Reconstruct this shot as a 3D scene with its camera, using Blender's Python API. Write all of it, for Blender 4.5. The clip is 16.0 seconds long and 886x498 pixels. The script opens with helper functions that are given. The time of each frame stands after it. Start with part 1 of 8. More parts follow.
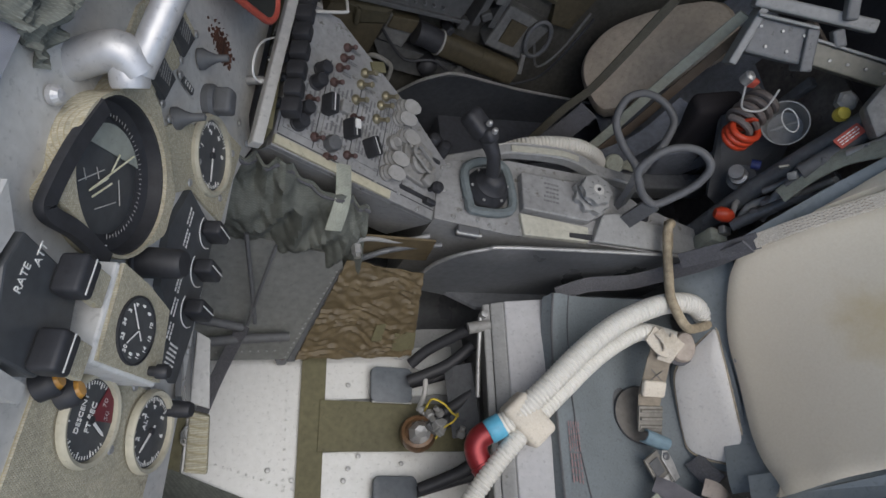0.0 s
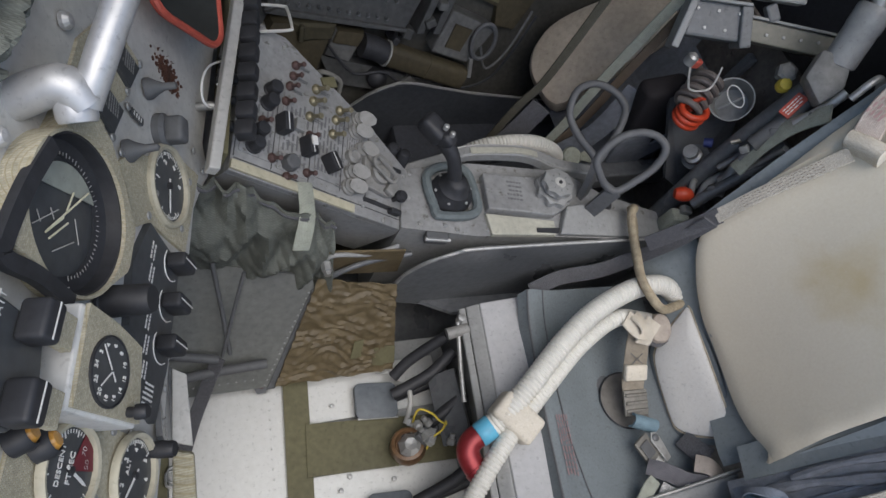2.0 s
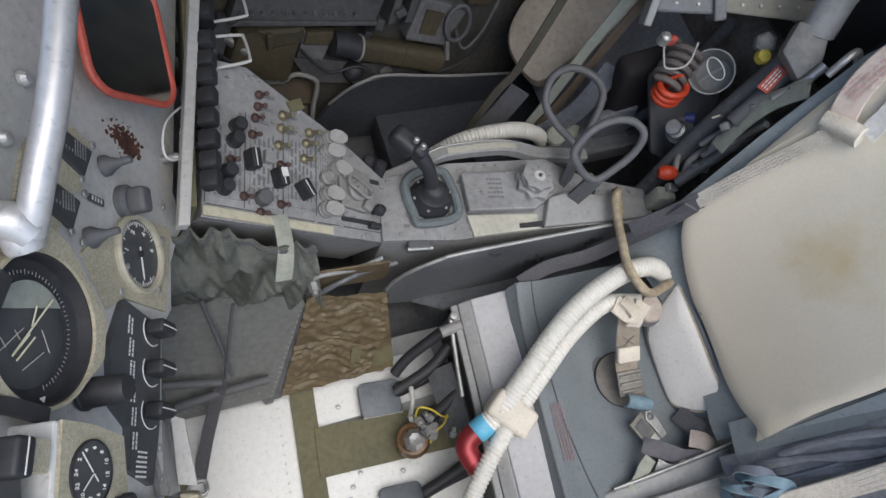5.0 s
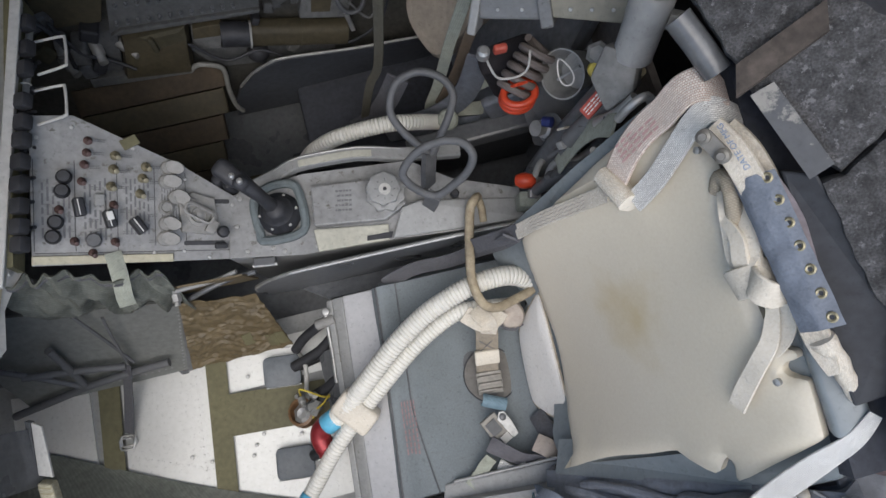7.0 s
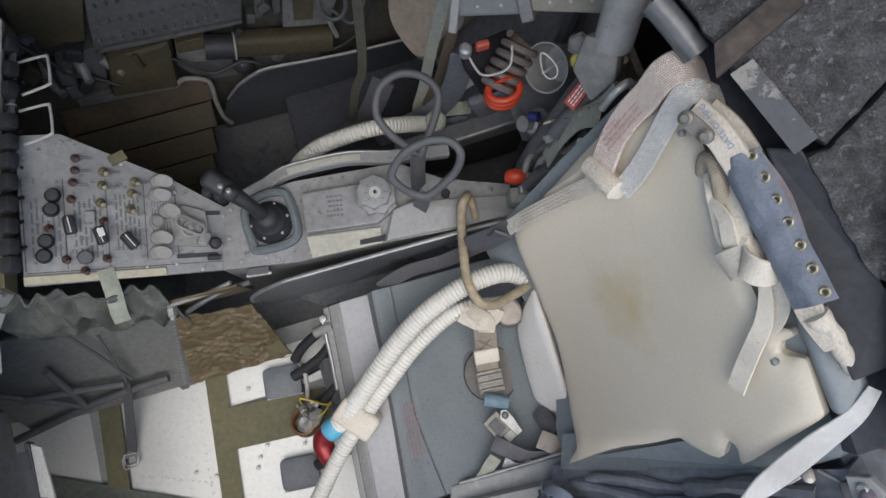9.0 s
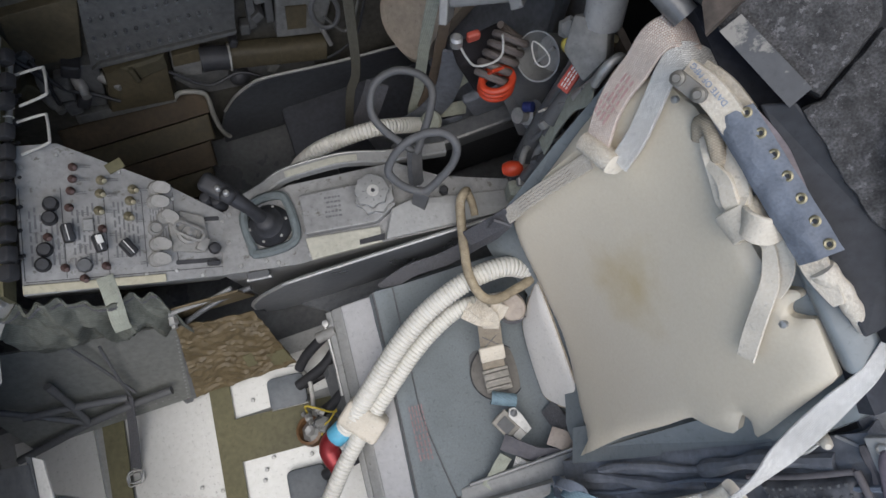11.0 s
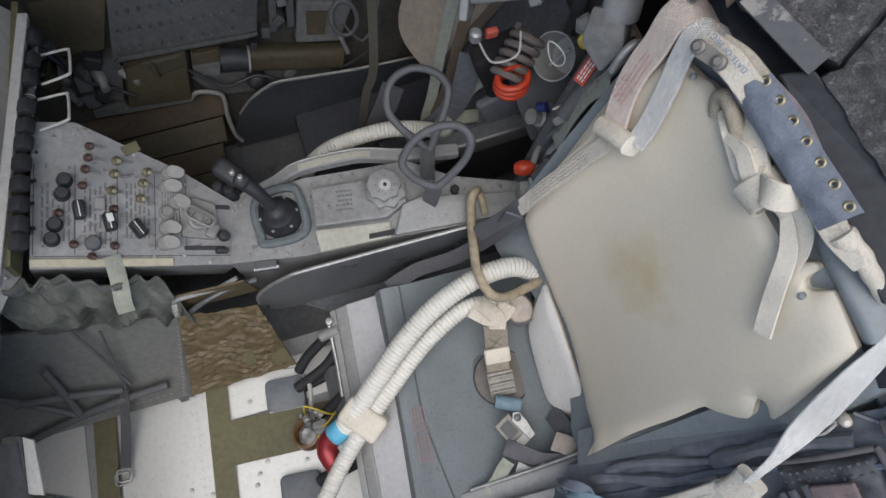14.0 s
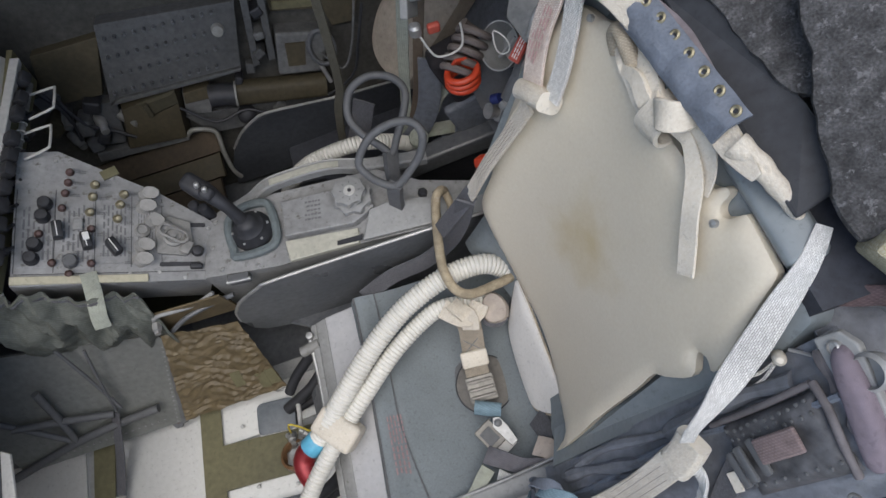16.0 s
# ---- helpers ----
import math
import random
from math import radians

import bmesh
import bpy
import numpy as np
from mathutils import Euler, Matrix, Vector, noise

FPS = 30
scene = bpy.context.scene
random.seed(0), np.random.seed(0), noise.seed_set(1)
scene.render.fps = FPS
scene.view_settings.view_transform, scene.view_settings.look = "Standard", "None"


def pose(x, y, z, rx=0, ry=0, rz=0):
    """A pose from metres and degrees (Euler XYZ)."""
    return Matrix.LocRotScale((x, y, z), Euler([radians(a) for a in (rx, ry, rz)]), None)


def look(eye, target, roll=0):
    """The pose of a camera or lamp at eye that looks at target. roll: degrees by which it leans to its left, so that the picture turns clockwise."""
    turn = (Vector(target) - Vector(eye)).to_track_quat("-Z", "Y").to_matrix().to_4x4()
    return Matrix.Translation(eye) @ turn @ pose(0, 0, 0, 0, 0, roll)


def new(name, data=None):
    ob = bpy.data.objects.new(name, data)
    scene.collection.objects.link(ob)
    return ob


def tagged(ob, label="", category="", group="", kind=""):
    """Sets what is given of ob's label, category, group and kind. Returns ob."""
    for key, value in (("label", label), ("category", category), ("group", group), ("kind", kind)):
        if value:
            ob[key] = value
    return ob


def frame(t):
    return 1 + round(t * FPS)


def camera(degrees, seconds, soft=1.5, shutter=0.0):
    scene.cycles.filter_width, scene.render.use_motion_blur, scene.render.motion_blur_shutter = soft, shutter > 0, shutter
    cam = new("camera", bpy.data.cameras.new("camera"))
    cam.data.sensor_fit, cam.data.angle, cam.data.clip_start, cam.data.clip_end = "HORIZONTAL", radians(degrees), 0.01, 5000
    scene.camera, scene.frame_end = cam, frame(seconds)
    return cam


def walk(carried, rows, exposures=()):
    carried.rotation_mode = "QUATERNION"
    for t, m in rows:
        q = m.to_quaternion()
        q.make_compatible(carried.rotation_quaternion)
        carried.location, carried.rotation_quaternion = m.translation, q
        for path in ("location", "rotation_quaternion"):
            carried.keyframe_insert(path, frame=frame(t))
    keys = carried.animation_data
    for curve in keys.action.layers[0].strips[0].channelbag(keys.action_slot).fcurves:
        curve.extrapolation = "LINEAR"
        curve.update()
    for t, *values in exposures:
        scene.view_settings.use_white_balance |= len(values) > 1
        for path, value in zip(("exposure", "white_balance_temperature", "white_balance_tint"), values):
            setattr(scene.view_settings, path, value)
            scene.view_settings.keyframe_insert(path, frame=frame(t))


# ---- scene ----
cam = camera(70.0, 16.0)
PATH = [
    (0, (0.074, 0.469, 1.185), (0.801, 1.245, -0.509), 40.3),
    (0.5, (0.067, 0.458, 1.163), (0.913, 1.256, -0.464), 39.7),
    (1, (0.068, 0.457, 1.167), (0.906, 1.259, -0.462), 38.1),
    (1.5, (0.068, 0.465, 1.173), (0.902, 1.252, -0.466), 38.3),
    (2, (0.069, 0.466, 1.176), (0.896, 1.253, -0.466), 36.8),
    (2.5, (0.09, 0.461, 1.202), (0.725, 1.288, -0.504), 23.0),
    (3, (0.074, 0.465, 1.18), (0.868, 1.258, -0.475), 33.5),
    (3.2, (0.07, 0.464, 1.177), (0.893, 1.258, -0.464), 33.9),
    (5.3, (0.184, 0.604, 1.315), (0.853, 1.124, -0.497), 35.5),
    (5.5, (0.297, 0.679, 1.383), (0.833, 1.057, -0.506), 36.2),
    (6, (0.563, 0.74, 1.46), (0.783, 0.988, -0.512), 21.4),
    (6.5, (0.716, 0.698, 1.469), (0.89, 0.964, -0.506), 18.7),
    (7, (0.729, 0.674, 1.464), (0.887, 0.974, -0.507), 13.7),
    (7.5, (0.735, 0.674, 1.461), (0.91, 0.97, -0.509), 15.6),
    (8, (0.734, 0.671, 1.461), (0.909, 0.972, -0.509), 15.0),
    (8.5, (0.736, 0.67, 1.464), (0.873, 0.979, -0.507), 8.2),
    (9, (0.738, 0.659, 1.459), (0.901, 0.981, -0.508), 9.9),
    (9.5, (0.731, 0.642, 1.457), (0.888, 0.992, -0.506), 7.6),
    (9.7, (0.725, 0.619, 1.451), (0.898, 1.001, -0.505), 7.6),
    (12, (0.734, 0.593, 1.437), (0.906, 1.025, -0.508), 1.5),
    (12.5, (0.682, 0.571, 1.432), (0.915, 1.044, -0.497), 6.5),
    (13, (0.662, 0.553, 1.423), (0.925, 1.058, -0.494), 9.3),
    (13.5, (0.667, 0.549, 1.421), (0.928, 1.057, -0.496), 9.0),
    (14, (0.68, 0.525, 1.414), (0.911, 1.074, -0.495), 5.9),
    (14.5, (0.681, 0.492, 1.401), (0.913, 1.094, -0.492), 7.9),
    (15, (0.713, 0.444, 1.388), (0.929, 1.12, -0.482), 3.8),
    (15.5, (0.792, 0.41, 1.374), (0.96, 1.138, -0.481), -10.6),
    (16, (0.82, 0.369, 1.35), (0.905, 1.174, -0.48), -13.4),
]
walk(cam, [(t, look(eye, target, roll)) for t, eye, target, roll in PATH], exposures=[(0.0, 0.22), (0.8, 0.24), (1.9, 0.32), (2.5, 0.53), (3.2, 0.5), (5.6, 0.64), (6.2, 0.63), (7.2, 0.51), (9.7, 0.44), (16.0, 0.45)])

# ---- light ----
world = bpy.data.worlds.new("overcast_sky")
scene.world = world
world.use_nodes = True
wn = world.node_tree.nodes
sky = wn.new("ShaderNodeTexSky")
sky.sky_type = "NISHITA"
sky.sun_disc = False
sky.sun_elevation, sky.sun_rotation = radians(62), radians(200)
sky.air_density, sky.dust_density = 1.0, 1.5
world.node_tree.links.new(sky.outputs["Color"], wn["Background"].inputs["Color"])
wn["Background"].inputs["Strength"].default_value = 0.14
sun = new("sun", bpy.data.lights.new("sun", "SUN"))
sun.data.energy, sun.data.angle, sun.data.color = 1.6, radians(60), (1.0, 0.965, 0.905)
sun.matrix_world = look((0.68, -0.45, 4.0), (0.75, 0.75, 0.0))


# ---- building tools ----
def mat(name, base, rough=0.6, metal=0.0, vary=0.12, scale=6.0, grain=90.0, bump=0.15, wear=None, wear_amount=0.0, wear_scale=9.0, weave=0.0, coat=0.0, specks=0.3):
    """A surface with colour variation at two scales, fine relief and, where asked for, worn patches or a woven texture."""
    m = bpy.data.materials.new(name)
    m.use_nodes = True
    nt = m.node_tree
    b = nt.nodes["Principled BSDF"]
    b.inputs["Roughness"].default_value, b.inputs["Metallic"].default_value = rough, metal
    b.inputs["Coat Weight"].default_value = coat
    tc = nt.nodes.new("ShaderNodeNewGeometry")
    big = nt.nodes.new("ShaderNodeTexNoise")
    big.inputs["Scale"].default_value, big.inputs["Detail"].default_value = scale, 5
    fine = nt.nodes.new("ShaderNodeTexNoise")
    fine.inputs["Scale"].default_value, fine.inputs["Detail"].default_value = grain, 4
    nt.links.new(tc.outputs["Position"], big.inputs["Vector"])
    nt.links.new(tc.outputs["Position"], fine.inputs["Vector"])
    ramp = nt.nodes.new("ShaderNodeValToRGB")
    ramp.color_ramp.elements[0].position, ramp.color_ramp.elements[1].position = 0.32, 0.68
    lo = [c * (1 - vary) for c in base]
    hi = [min(1, c * (1 + vary)) for c in base]
    ramp.color_ramp.elements[0].color, ramp.color_ramp.elements[1].color = (*lo, 1), (*hi, 1)
    nt.links.new(big.outputs["Fac"], ramp.inputs["Fac"])
    mul = nt.nodes.new("ShaderNodeMix")
    mul.data_type, mul.blend_type = "RGBA", "OVERLAY"
    mul.inputs["Factor"].default_value = min(1.0, vary * 2.2)
    nt.links.new(ramp.outputs["Color"], mul.inputs["A"])
    nt.links.new(fine.outputs["Fac"], mul.inputs["B"])
    colour = mul.outputs["Result"]
    if wear:
        w = nt.nodes.new("ShaderNodeTexNoise")
        w.inputs["Scale"].default_value, w.inputs["Detail"].default_value, w.inputs["Roughness"].default_value = wear_scale, 8, 0.7
        nt.links.new(tc.outputs["Position"], w.inputs["Vector"])
        wr = nt.nodes.new("ShaderNodeValToRGB")
        edge = 0.72 - wear_amount * 0.3
        wr.color_ramp.elements[0].position, wr.color_ramp.elements[1].position = edge, edge + 0.06
        nt.links.new(w.outputs["Fac"], wr.inputs["Fac"])
        mx = nt.nodes.new("ShaderNodeMix")
        mx.data_type = "RGBA"
        nt.links.new(wr.outputs["Color"], mx.inputs["Factor"])
        nt.links.new(colour, mx.inputs["A"])
        mx.inputs["B"].default_value = (*wear, 1)
        colour = mx.outputs["Result"]
    if specks:
        # small dark scuffs and dirt in streaks
        sp = nt.nodes.new("ShaderNodeTexNoise")
        sp.inputs["Scale"].default_value, sp.inputs["Detail"].default_value, sp.inputs["Roughness"].default_value = 135, 5, 0.65
        nt.links.new(tc.outputs["Position"], sp.inputs["Vector"])
        lim = nt.nodes.new("ShaderNodeMapRange")
        lim.inputs["From Min"].default_value, lim.inputs["From Max"].default_value = 0.57, 0.68
        lim.inputs["To Max"].default_value = specks
        nt.links.new(sp.outputs["Fac"], lim.inputs["Value"])
        dirt = nt.nodes.new("ShaderNodeMix")
        dirt.data_type = "RGBA"
        nt.links.new(lim.outputs["Result"], dirt.inputs["Factor"])
        nt.links.new(colour, dirt.inputs["A"])
        dirt.inputs["B"].default_value = (*[c * 0.3 for c in base], 1)
        colour = dirt.outputs["Result"]
    nt.links.new(colour, b.inputs["Base Color"])
    rr = nt.nodes.new("ShaderNodeMapRange")
    rr.inputs["To Min"].default_value, rr.inputs["To Max"].default_value = max(0.03, rough - 0.12), min(1, rough + 0.12)
    nt.links.new(big.outputs["Fac"], rr.inputs["Value"])
    nt.links.new(rr.outputs["Result"], b.inputs["Roughness"])
    bp = nt.nodes.new("ShaderNodeBump")
    bp.inputs["Strength"].default_value, bp.inputs["Distance"].default_value = bump, 0.002
    nt.links.new(fine.outputs["Fac"], bp.inputs["Height"])
    last = bp
    if weave:
        # crossing threads
        threads = []
        for way in ("Y", "DIAGONAL"):
            wv = nt.nodes.new("ShaderNodeTexWave")
            wv.bands_direction = way
            wv.inputs["Scale"].default_value, wv.inputs["Distortion"].default_value = weave * 0.85, 1.2
            nt.links.new(tc.outputs["Position"], wv.inputs["Vector"])
            threads.append(wv)
        tw = nt.nodes.new("ShaderNodeMath")
        tw.operation = "MULTIPLY"
        nt.links.new(threads[0].outputs["Fac"], tw.inputs[0])
        nt.links.new(threads[1].outputs["Fac"], tw.inputs[1])
        b2 = nt.nodes.new("ShaderNodeBump")
        b2.inputs["Strength"].default_value, b2.inputs["Distance"].default_value = 0.5, 0.0007
        nt.links.new(tw.outputs["Value"], b2.inputs["Height"])
        nt.links.new(bp.outputs["Normal"], b2.inputs["Normal"])
        dk = nt.nodes.new("ShaderNodeMix")
        dk.data_type, dk.blend_type = "RGBA", "MULTIPLY"
        dk.inputs["Factor"].default_value = 0.24
        nt.links.new(colour, dk.inputs["A"])
        nt.links.new(tw.outputs["Value"], dk.inputs["B"])
        nt.links.new(dk.outputs["Result"], b.inputs["Base Color"])
        last = b2
    nt.links.new(last.outputs["Normal"], b.inputs["Normal"])
    return m


def thing(name, label, category, group="", kind="", at=(0, 0, 0)):
    ob = new(name)
    ob.empty_display_size = 0.02
    ob.location = at
    return tagged(ob, label, category, group, kind)


def part(name, bm, material, parent=None, label="", smooth=False, kind=""):
    """Links a bmesh as one mesh object, under a thing or a part. The bmesh is in world metres."""
    bmesh.ops.recalc_face_normals(bm, faces=bm.faces)
    me = bpy.data.meshes.new(name)
    bm.to_mesh(me)
    bm.free()
    me.materials.append(material)
    if smooth:
        for p in me.polygons:
            p.use_smooth = True
        me.set_sharp_from_angle(angle=radians(38))
    ob = new(name, me)
    if parent:
        ob.parent = parent
        if not parent.parent:
            ob.matrix_parent_inverse = Matrix.Translation(parent.location).inverted()
    return tagged(ob, label, kind=kind)


def whole(name, bm, material, label, category, group="", kind="", smooth=False):
    ob = part(name, bm, material, None, smooth=smooth)
    return tagged(ob, label, category, group, kind)


def V(*a):
    return Vector(a)


def frame_of(origin, ux, uy):
    """A matrix with its x along ux, its y as near uy as may be, z = x cross y."""
    x = Vector(ux).normalized()
    z = x.cross(Vector(uy)).normalized()
    y = z.cross(x)
    return Matrix.Translation(origin) @ Matrix((x, y, z)).transposed().to_4x4()


def box(size, m=None, bevel=0.0, bm=None, seg=2):
    """A box centred on m, with rounded edges."""
    b = bmesh.new()
    bmesh.ops.create_cube(b, size=1)
    bmesh.ops.scale(b, vec=size, verts=b.verts)
    if bevel:
        bmesh.ops.bevel(b, geom=b.edges[:], offset=bevel, segments=seg, profile=0.5, affect="EDGES")
    if m is not None:
        bmesh.ops.transform(b, matrix=m, verts=b.verts)
    return merge(bm, b)


def merge(bm, b):
    if bm is None:
        return b
    me = bpy.data.meshes.new("tmp")
    b.to_mesh(me)
    b.free()
    bm.from_mesh(me)
    bpy.data.meshes.remove(me)
    return bm


def lathe(profile, m=None, seg=24, bm=None):
    """Turns (radius, height) pairs round z."""
    b = bmesh.new()
    rings = []
    for r, h in profile:
        if r < 1e-6:
            rings.append([b.verts.new((0, 0, h))])
        else:
            rings.append([b.verts.new((r * math.cos(2 * math.pi * k / seg), r * math.sin(2 * math.pi * k / seg), h)) for k in range(seg)])
    for a, c in zip(rings, rings[1:]):
        for k in range(seg):
            n = (k + 1) % seg
            f = [a[k % len(a)], a[n % len(a)], c[n % len(c)], c[k % len(c)]]
            f = list(dict.fromkeys(f))
            if len(f) > 2:
                b.faces.new(f)
    for ring, flip in ((rings[0], True), (rings[-1], False)):
        if len(ring) > 2:
            b.faces.new(ring[::-1] if flip else ring)
    if m is not None:
        bmesh.ops.transform(b, matrix=m, verts=b.verts)
    return merge(bm, b)


def smooth_line(points, n=8, closed=False):
    """A Catmull-Rom curve through the points."""
    p = [Vector(q) for q in points]
    out = []
    cnt = len(p) if closed else len(p) - 1
    for i in range(cnt):
        if closed:
            a, b, c, d = p[i - 1], p[i], p[(i + 1) % len(p)], p[(i + 2) % len(p)]
        else:
            a, b, c, d = p[max(0, i - 1)], p[i], p[i + 1], p[min(len(p) - 1, i + 2)]
        for k in range(n):
            t = k / n
            out.append(0.5 * ((2 * b) + (c - a) * t + (2 * a - 5 * b + 4 * c - d) * t * t + (3 * b - a - 3 * c + d) * t ** 3))
    if not closed:
        out.append(p[-1])
    return out


def sweep(line, section, bm=None, closed=False, up=None, swell=None, twist=None):
    """Carries a closed 2D section along a line of points. up: the way the section's y points; swell(i, s): its scale."""
    b = bmesh.new()
    n = len(line)
    rings, runs = [], []
    prev = None
    run = 0.0
    around = [0.0]
    for p, q in zip(section, section[1:] + section[:1]):
        around.append(around[-1] + math.hypot(q[0] - p[0], q[1] - p[1]))
    uv = b.loops.layers.uv.new("UVMap")
    for i, p in enumerate(line):
        if closed:
            t = (line[(i + 1) % n] - line[i - 1]).normalized()
        else:
            t = (line[min(n - 1, i + 1)] - line[max(0, i - 1)]).normalized()
        if i:
            run += (p - line[i - 1]).length
        runs.append(run)
        if up is not None:
            u = Vector(up[i] if isinstance(up, list) else up)
            u = u - t * u.dot(t)
        elif prev is None:
            u = t.orthogonal()
        else:
            u = prev - t * prev.dot(t)
        u.normalize()
        prev = u
        side = t.cross(u)
        s = swell(i, run) if swell else 1.0
        rings.append([b.verts.new(p + side * (x * s) + u * (y * s)) for x, y in section])
    m = len(section)
    for i in range(n if closed else n - 1):
        a, c = rings[i], rings[(i + 1) % n]
        for k in range(m):
            fc = b.faces.new((a[k], a[(k + 1) % m], c[(k + 1) % m], c[k]))
            u0, u1 = runs[i], runs[i + 1] if i + 1 < n else run
            for lp, co in zip(fc.loops, ((u0, around[k]), (u0, around[k + 1]), (u1, around[k + 1]), (u1, around[k]))):
                lp[uv].uv = co
    if not closed:
        for fc in (b.faces.new(rings[0][::-1]), b.faces.new(rings[-1])):
            for lp in fc.loops:
                lp[uv].uv = (0.0011, 0.0007)
    return merge(bm, b)


def ring_section(r, seg=10):
    return [(r * math.cos(2 * math.pi * k / seg), r * math.sin(2 * math.pi * k / seg)) for k in range(seg)]


def tube(points, r, bm=None, n=6, seg=10, closed=False, straight=False):
    line = [Vector(p) for p in points] if straight else smooth_line(points, n, closed)
    return sweep(line, ring_section(r, seg), bm, closed)


def strap(points, width, thick, up, bm=None, n=8):
    """A flat webbing band along the points; up: the way its face looks (one vector, or one a point)."""
    line = smooth_line(points, n)
    if isinstance(up, list):
        ups = smooth_line(up, n)
    else:
        ups = up
    swell = None
    if isinstance(width, list):
        full, steps = max(width), len(line) - 1
        shares = [v / full for v in width]
        swell = lambda i, s: float(np.interp(i / steps * (len(shares) - 1), range(len(shares)), shares))
        width = full
    w, h = width / 2, thick / 2
    return sweep(line, [(-w, -h * 0.5), (-w * 0.92, -h), (w * 0.92, -h), (w, -h * 0.5), (w, h * 0.5), (w * 0.92, h), (-w * 0.92, h), (-w, h * 0.5)], bm, up=ups, swell=swell)


def slab(corners, thick, bm=None, bevel=0.0):
    """A plate with the given outline (in order), thickened by thick against its normal."""
    b = bmesh.new()
    c = [Vector(p) for p in corners]
    nrm = Vector((0, 0, 0))
    for i in range(len(c)):
        nrm += (c[i] - c[0]).cross(c[(i + 1) % len(c)] - c[0])
    nrm.normalize()
    top = [b.verts.new(p) for p in c]
    low = [b.verts.new(p - nrm * thick) for p in c]
    b.faces.new(top)
    b.faces.new(low[::-1])
    for i in range(len(c)):
        j = (i + 1) % len(c)
        b.faces.new((top[i], low[i], low[j], top[j]))
    if bevel:
        bmesh.ops.bevel(b, geom=b.edges[:], offset=bevel, segments=2, profile=0.5, affect="EDGES")
    return merge(bm, b)


def rounded(w, h, r, seg=5):
    """The outline of a rounded rectangle round the origin."""
    out = []
    for cx, cy, a in ((w / 2 - r, h / 2 - r, 0), (-w / 2 + r, h / 2 - r, 90), (-w / 2 + r, -h / 2 + r, 180), (w / 2 - r, -h / 2 + r, 270)):
        for k in range(seg + 1):
            t = radians(a + 90 * k / seg)
            out.append((cx + r * math.cos(t), cy + r * math.sin(t)))
    return out


def plate(outline, thick, m, bm=None, bevel=0.0):
    """A plate with a 2D outline in the plane of m, its face at z = thick."""
    return slab([m @ Vector((x, y, thick)) for x, y in outline], thick, bm, bevel)


def sheet(f, nu, nv, thick, bm=None):
    """A curved sheet f(u, v), u and v from 0 to 1, with thickness."""
    b = bmesh.new()
    grid = [[b.verts.new(f(i / nu, j / nv)) for j in range(nv + 1)] for i in range(nu + 1)]
    faces = [b.faces.new((grid[i][j], grid[i + 1][j], grid[i + 1][j + 1], grid[i][j + 1])) for i in range(nu) for j in range(nv)]
    bmesh.ops.recalc_face_normals(b, faces=b.faces)
    if thick:
        bmesh.ops.solidify(b, geom=faces, thickness=thick)
    return merge(bm, b)


def studs(name, parent, profile, places, material, seg=10):
    """Small turned pieces, alike, one object each on one mesh."""
    b = lathe(profile, None, seg)
    bmesh.ops.recalc_face_normals(b, faces=b.faces)
    me = bpy.data.meshes.new(name)
    b.to_mesh(me)
    b.free()
    me.materials.append(material)
    w = Matrix.Identity(4)
    o = parent
    while o:
        w = Matrix.Translation(o.location) @ w
        o = o.parent
    for m in places:
        ob = new(name, me)
        ob.parent = parent
        ob.matrix_parent_inverse = w.inverted()
        ob.matrix_basis = m


def screw_profile(r):
    return [(r, 0), (r, 0.0008), (r * 0.8, 0.0018), (0, 0.002)]

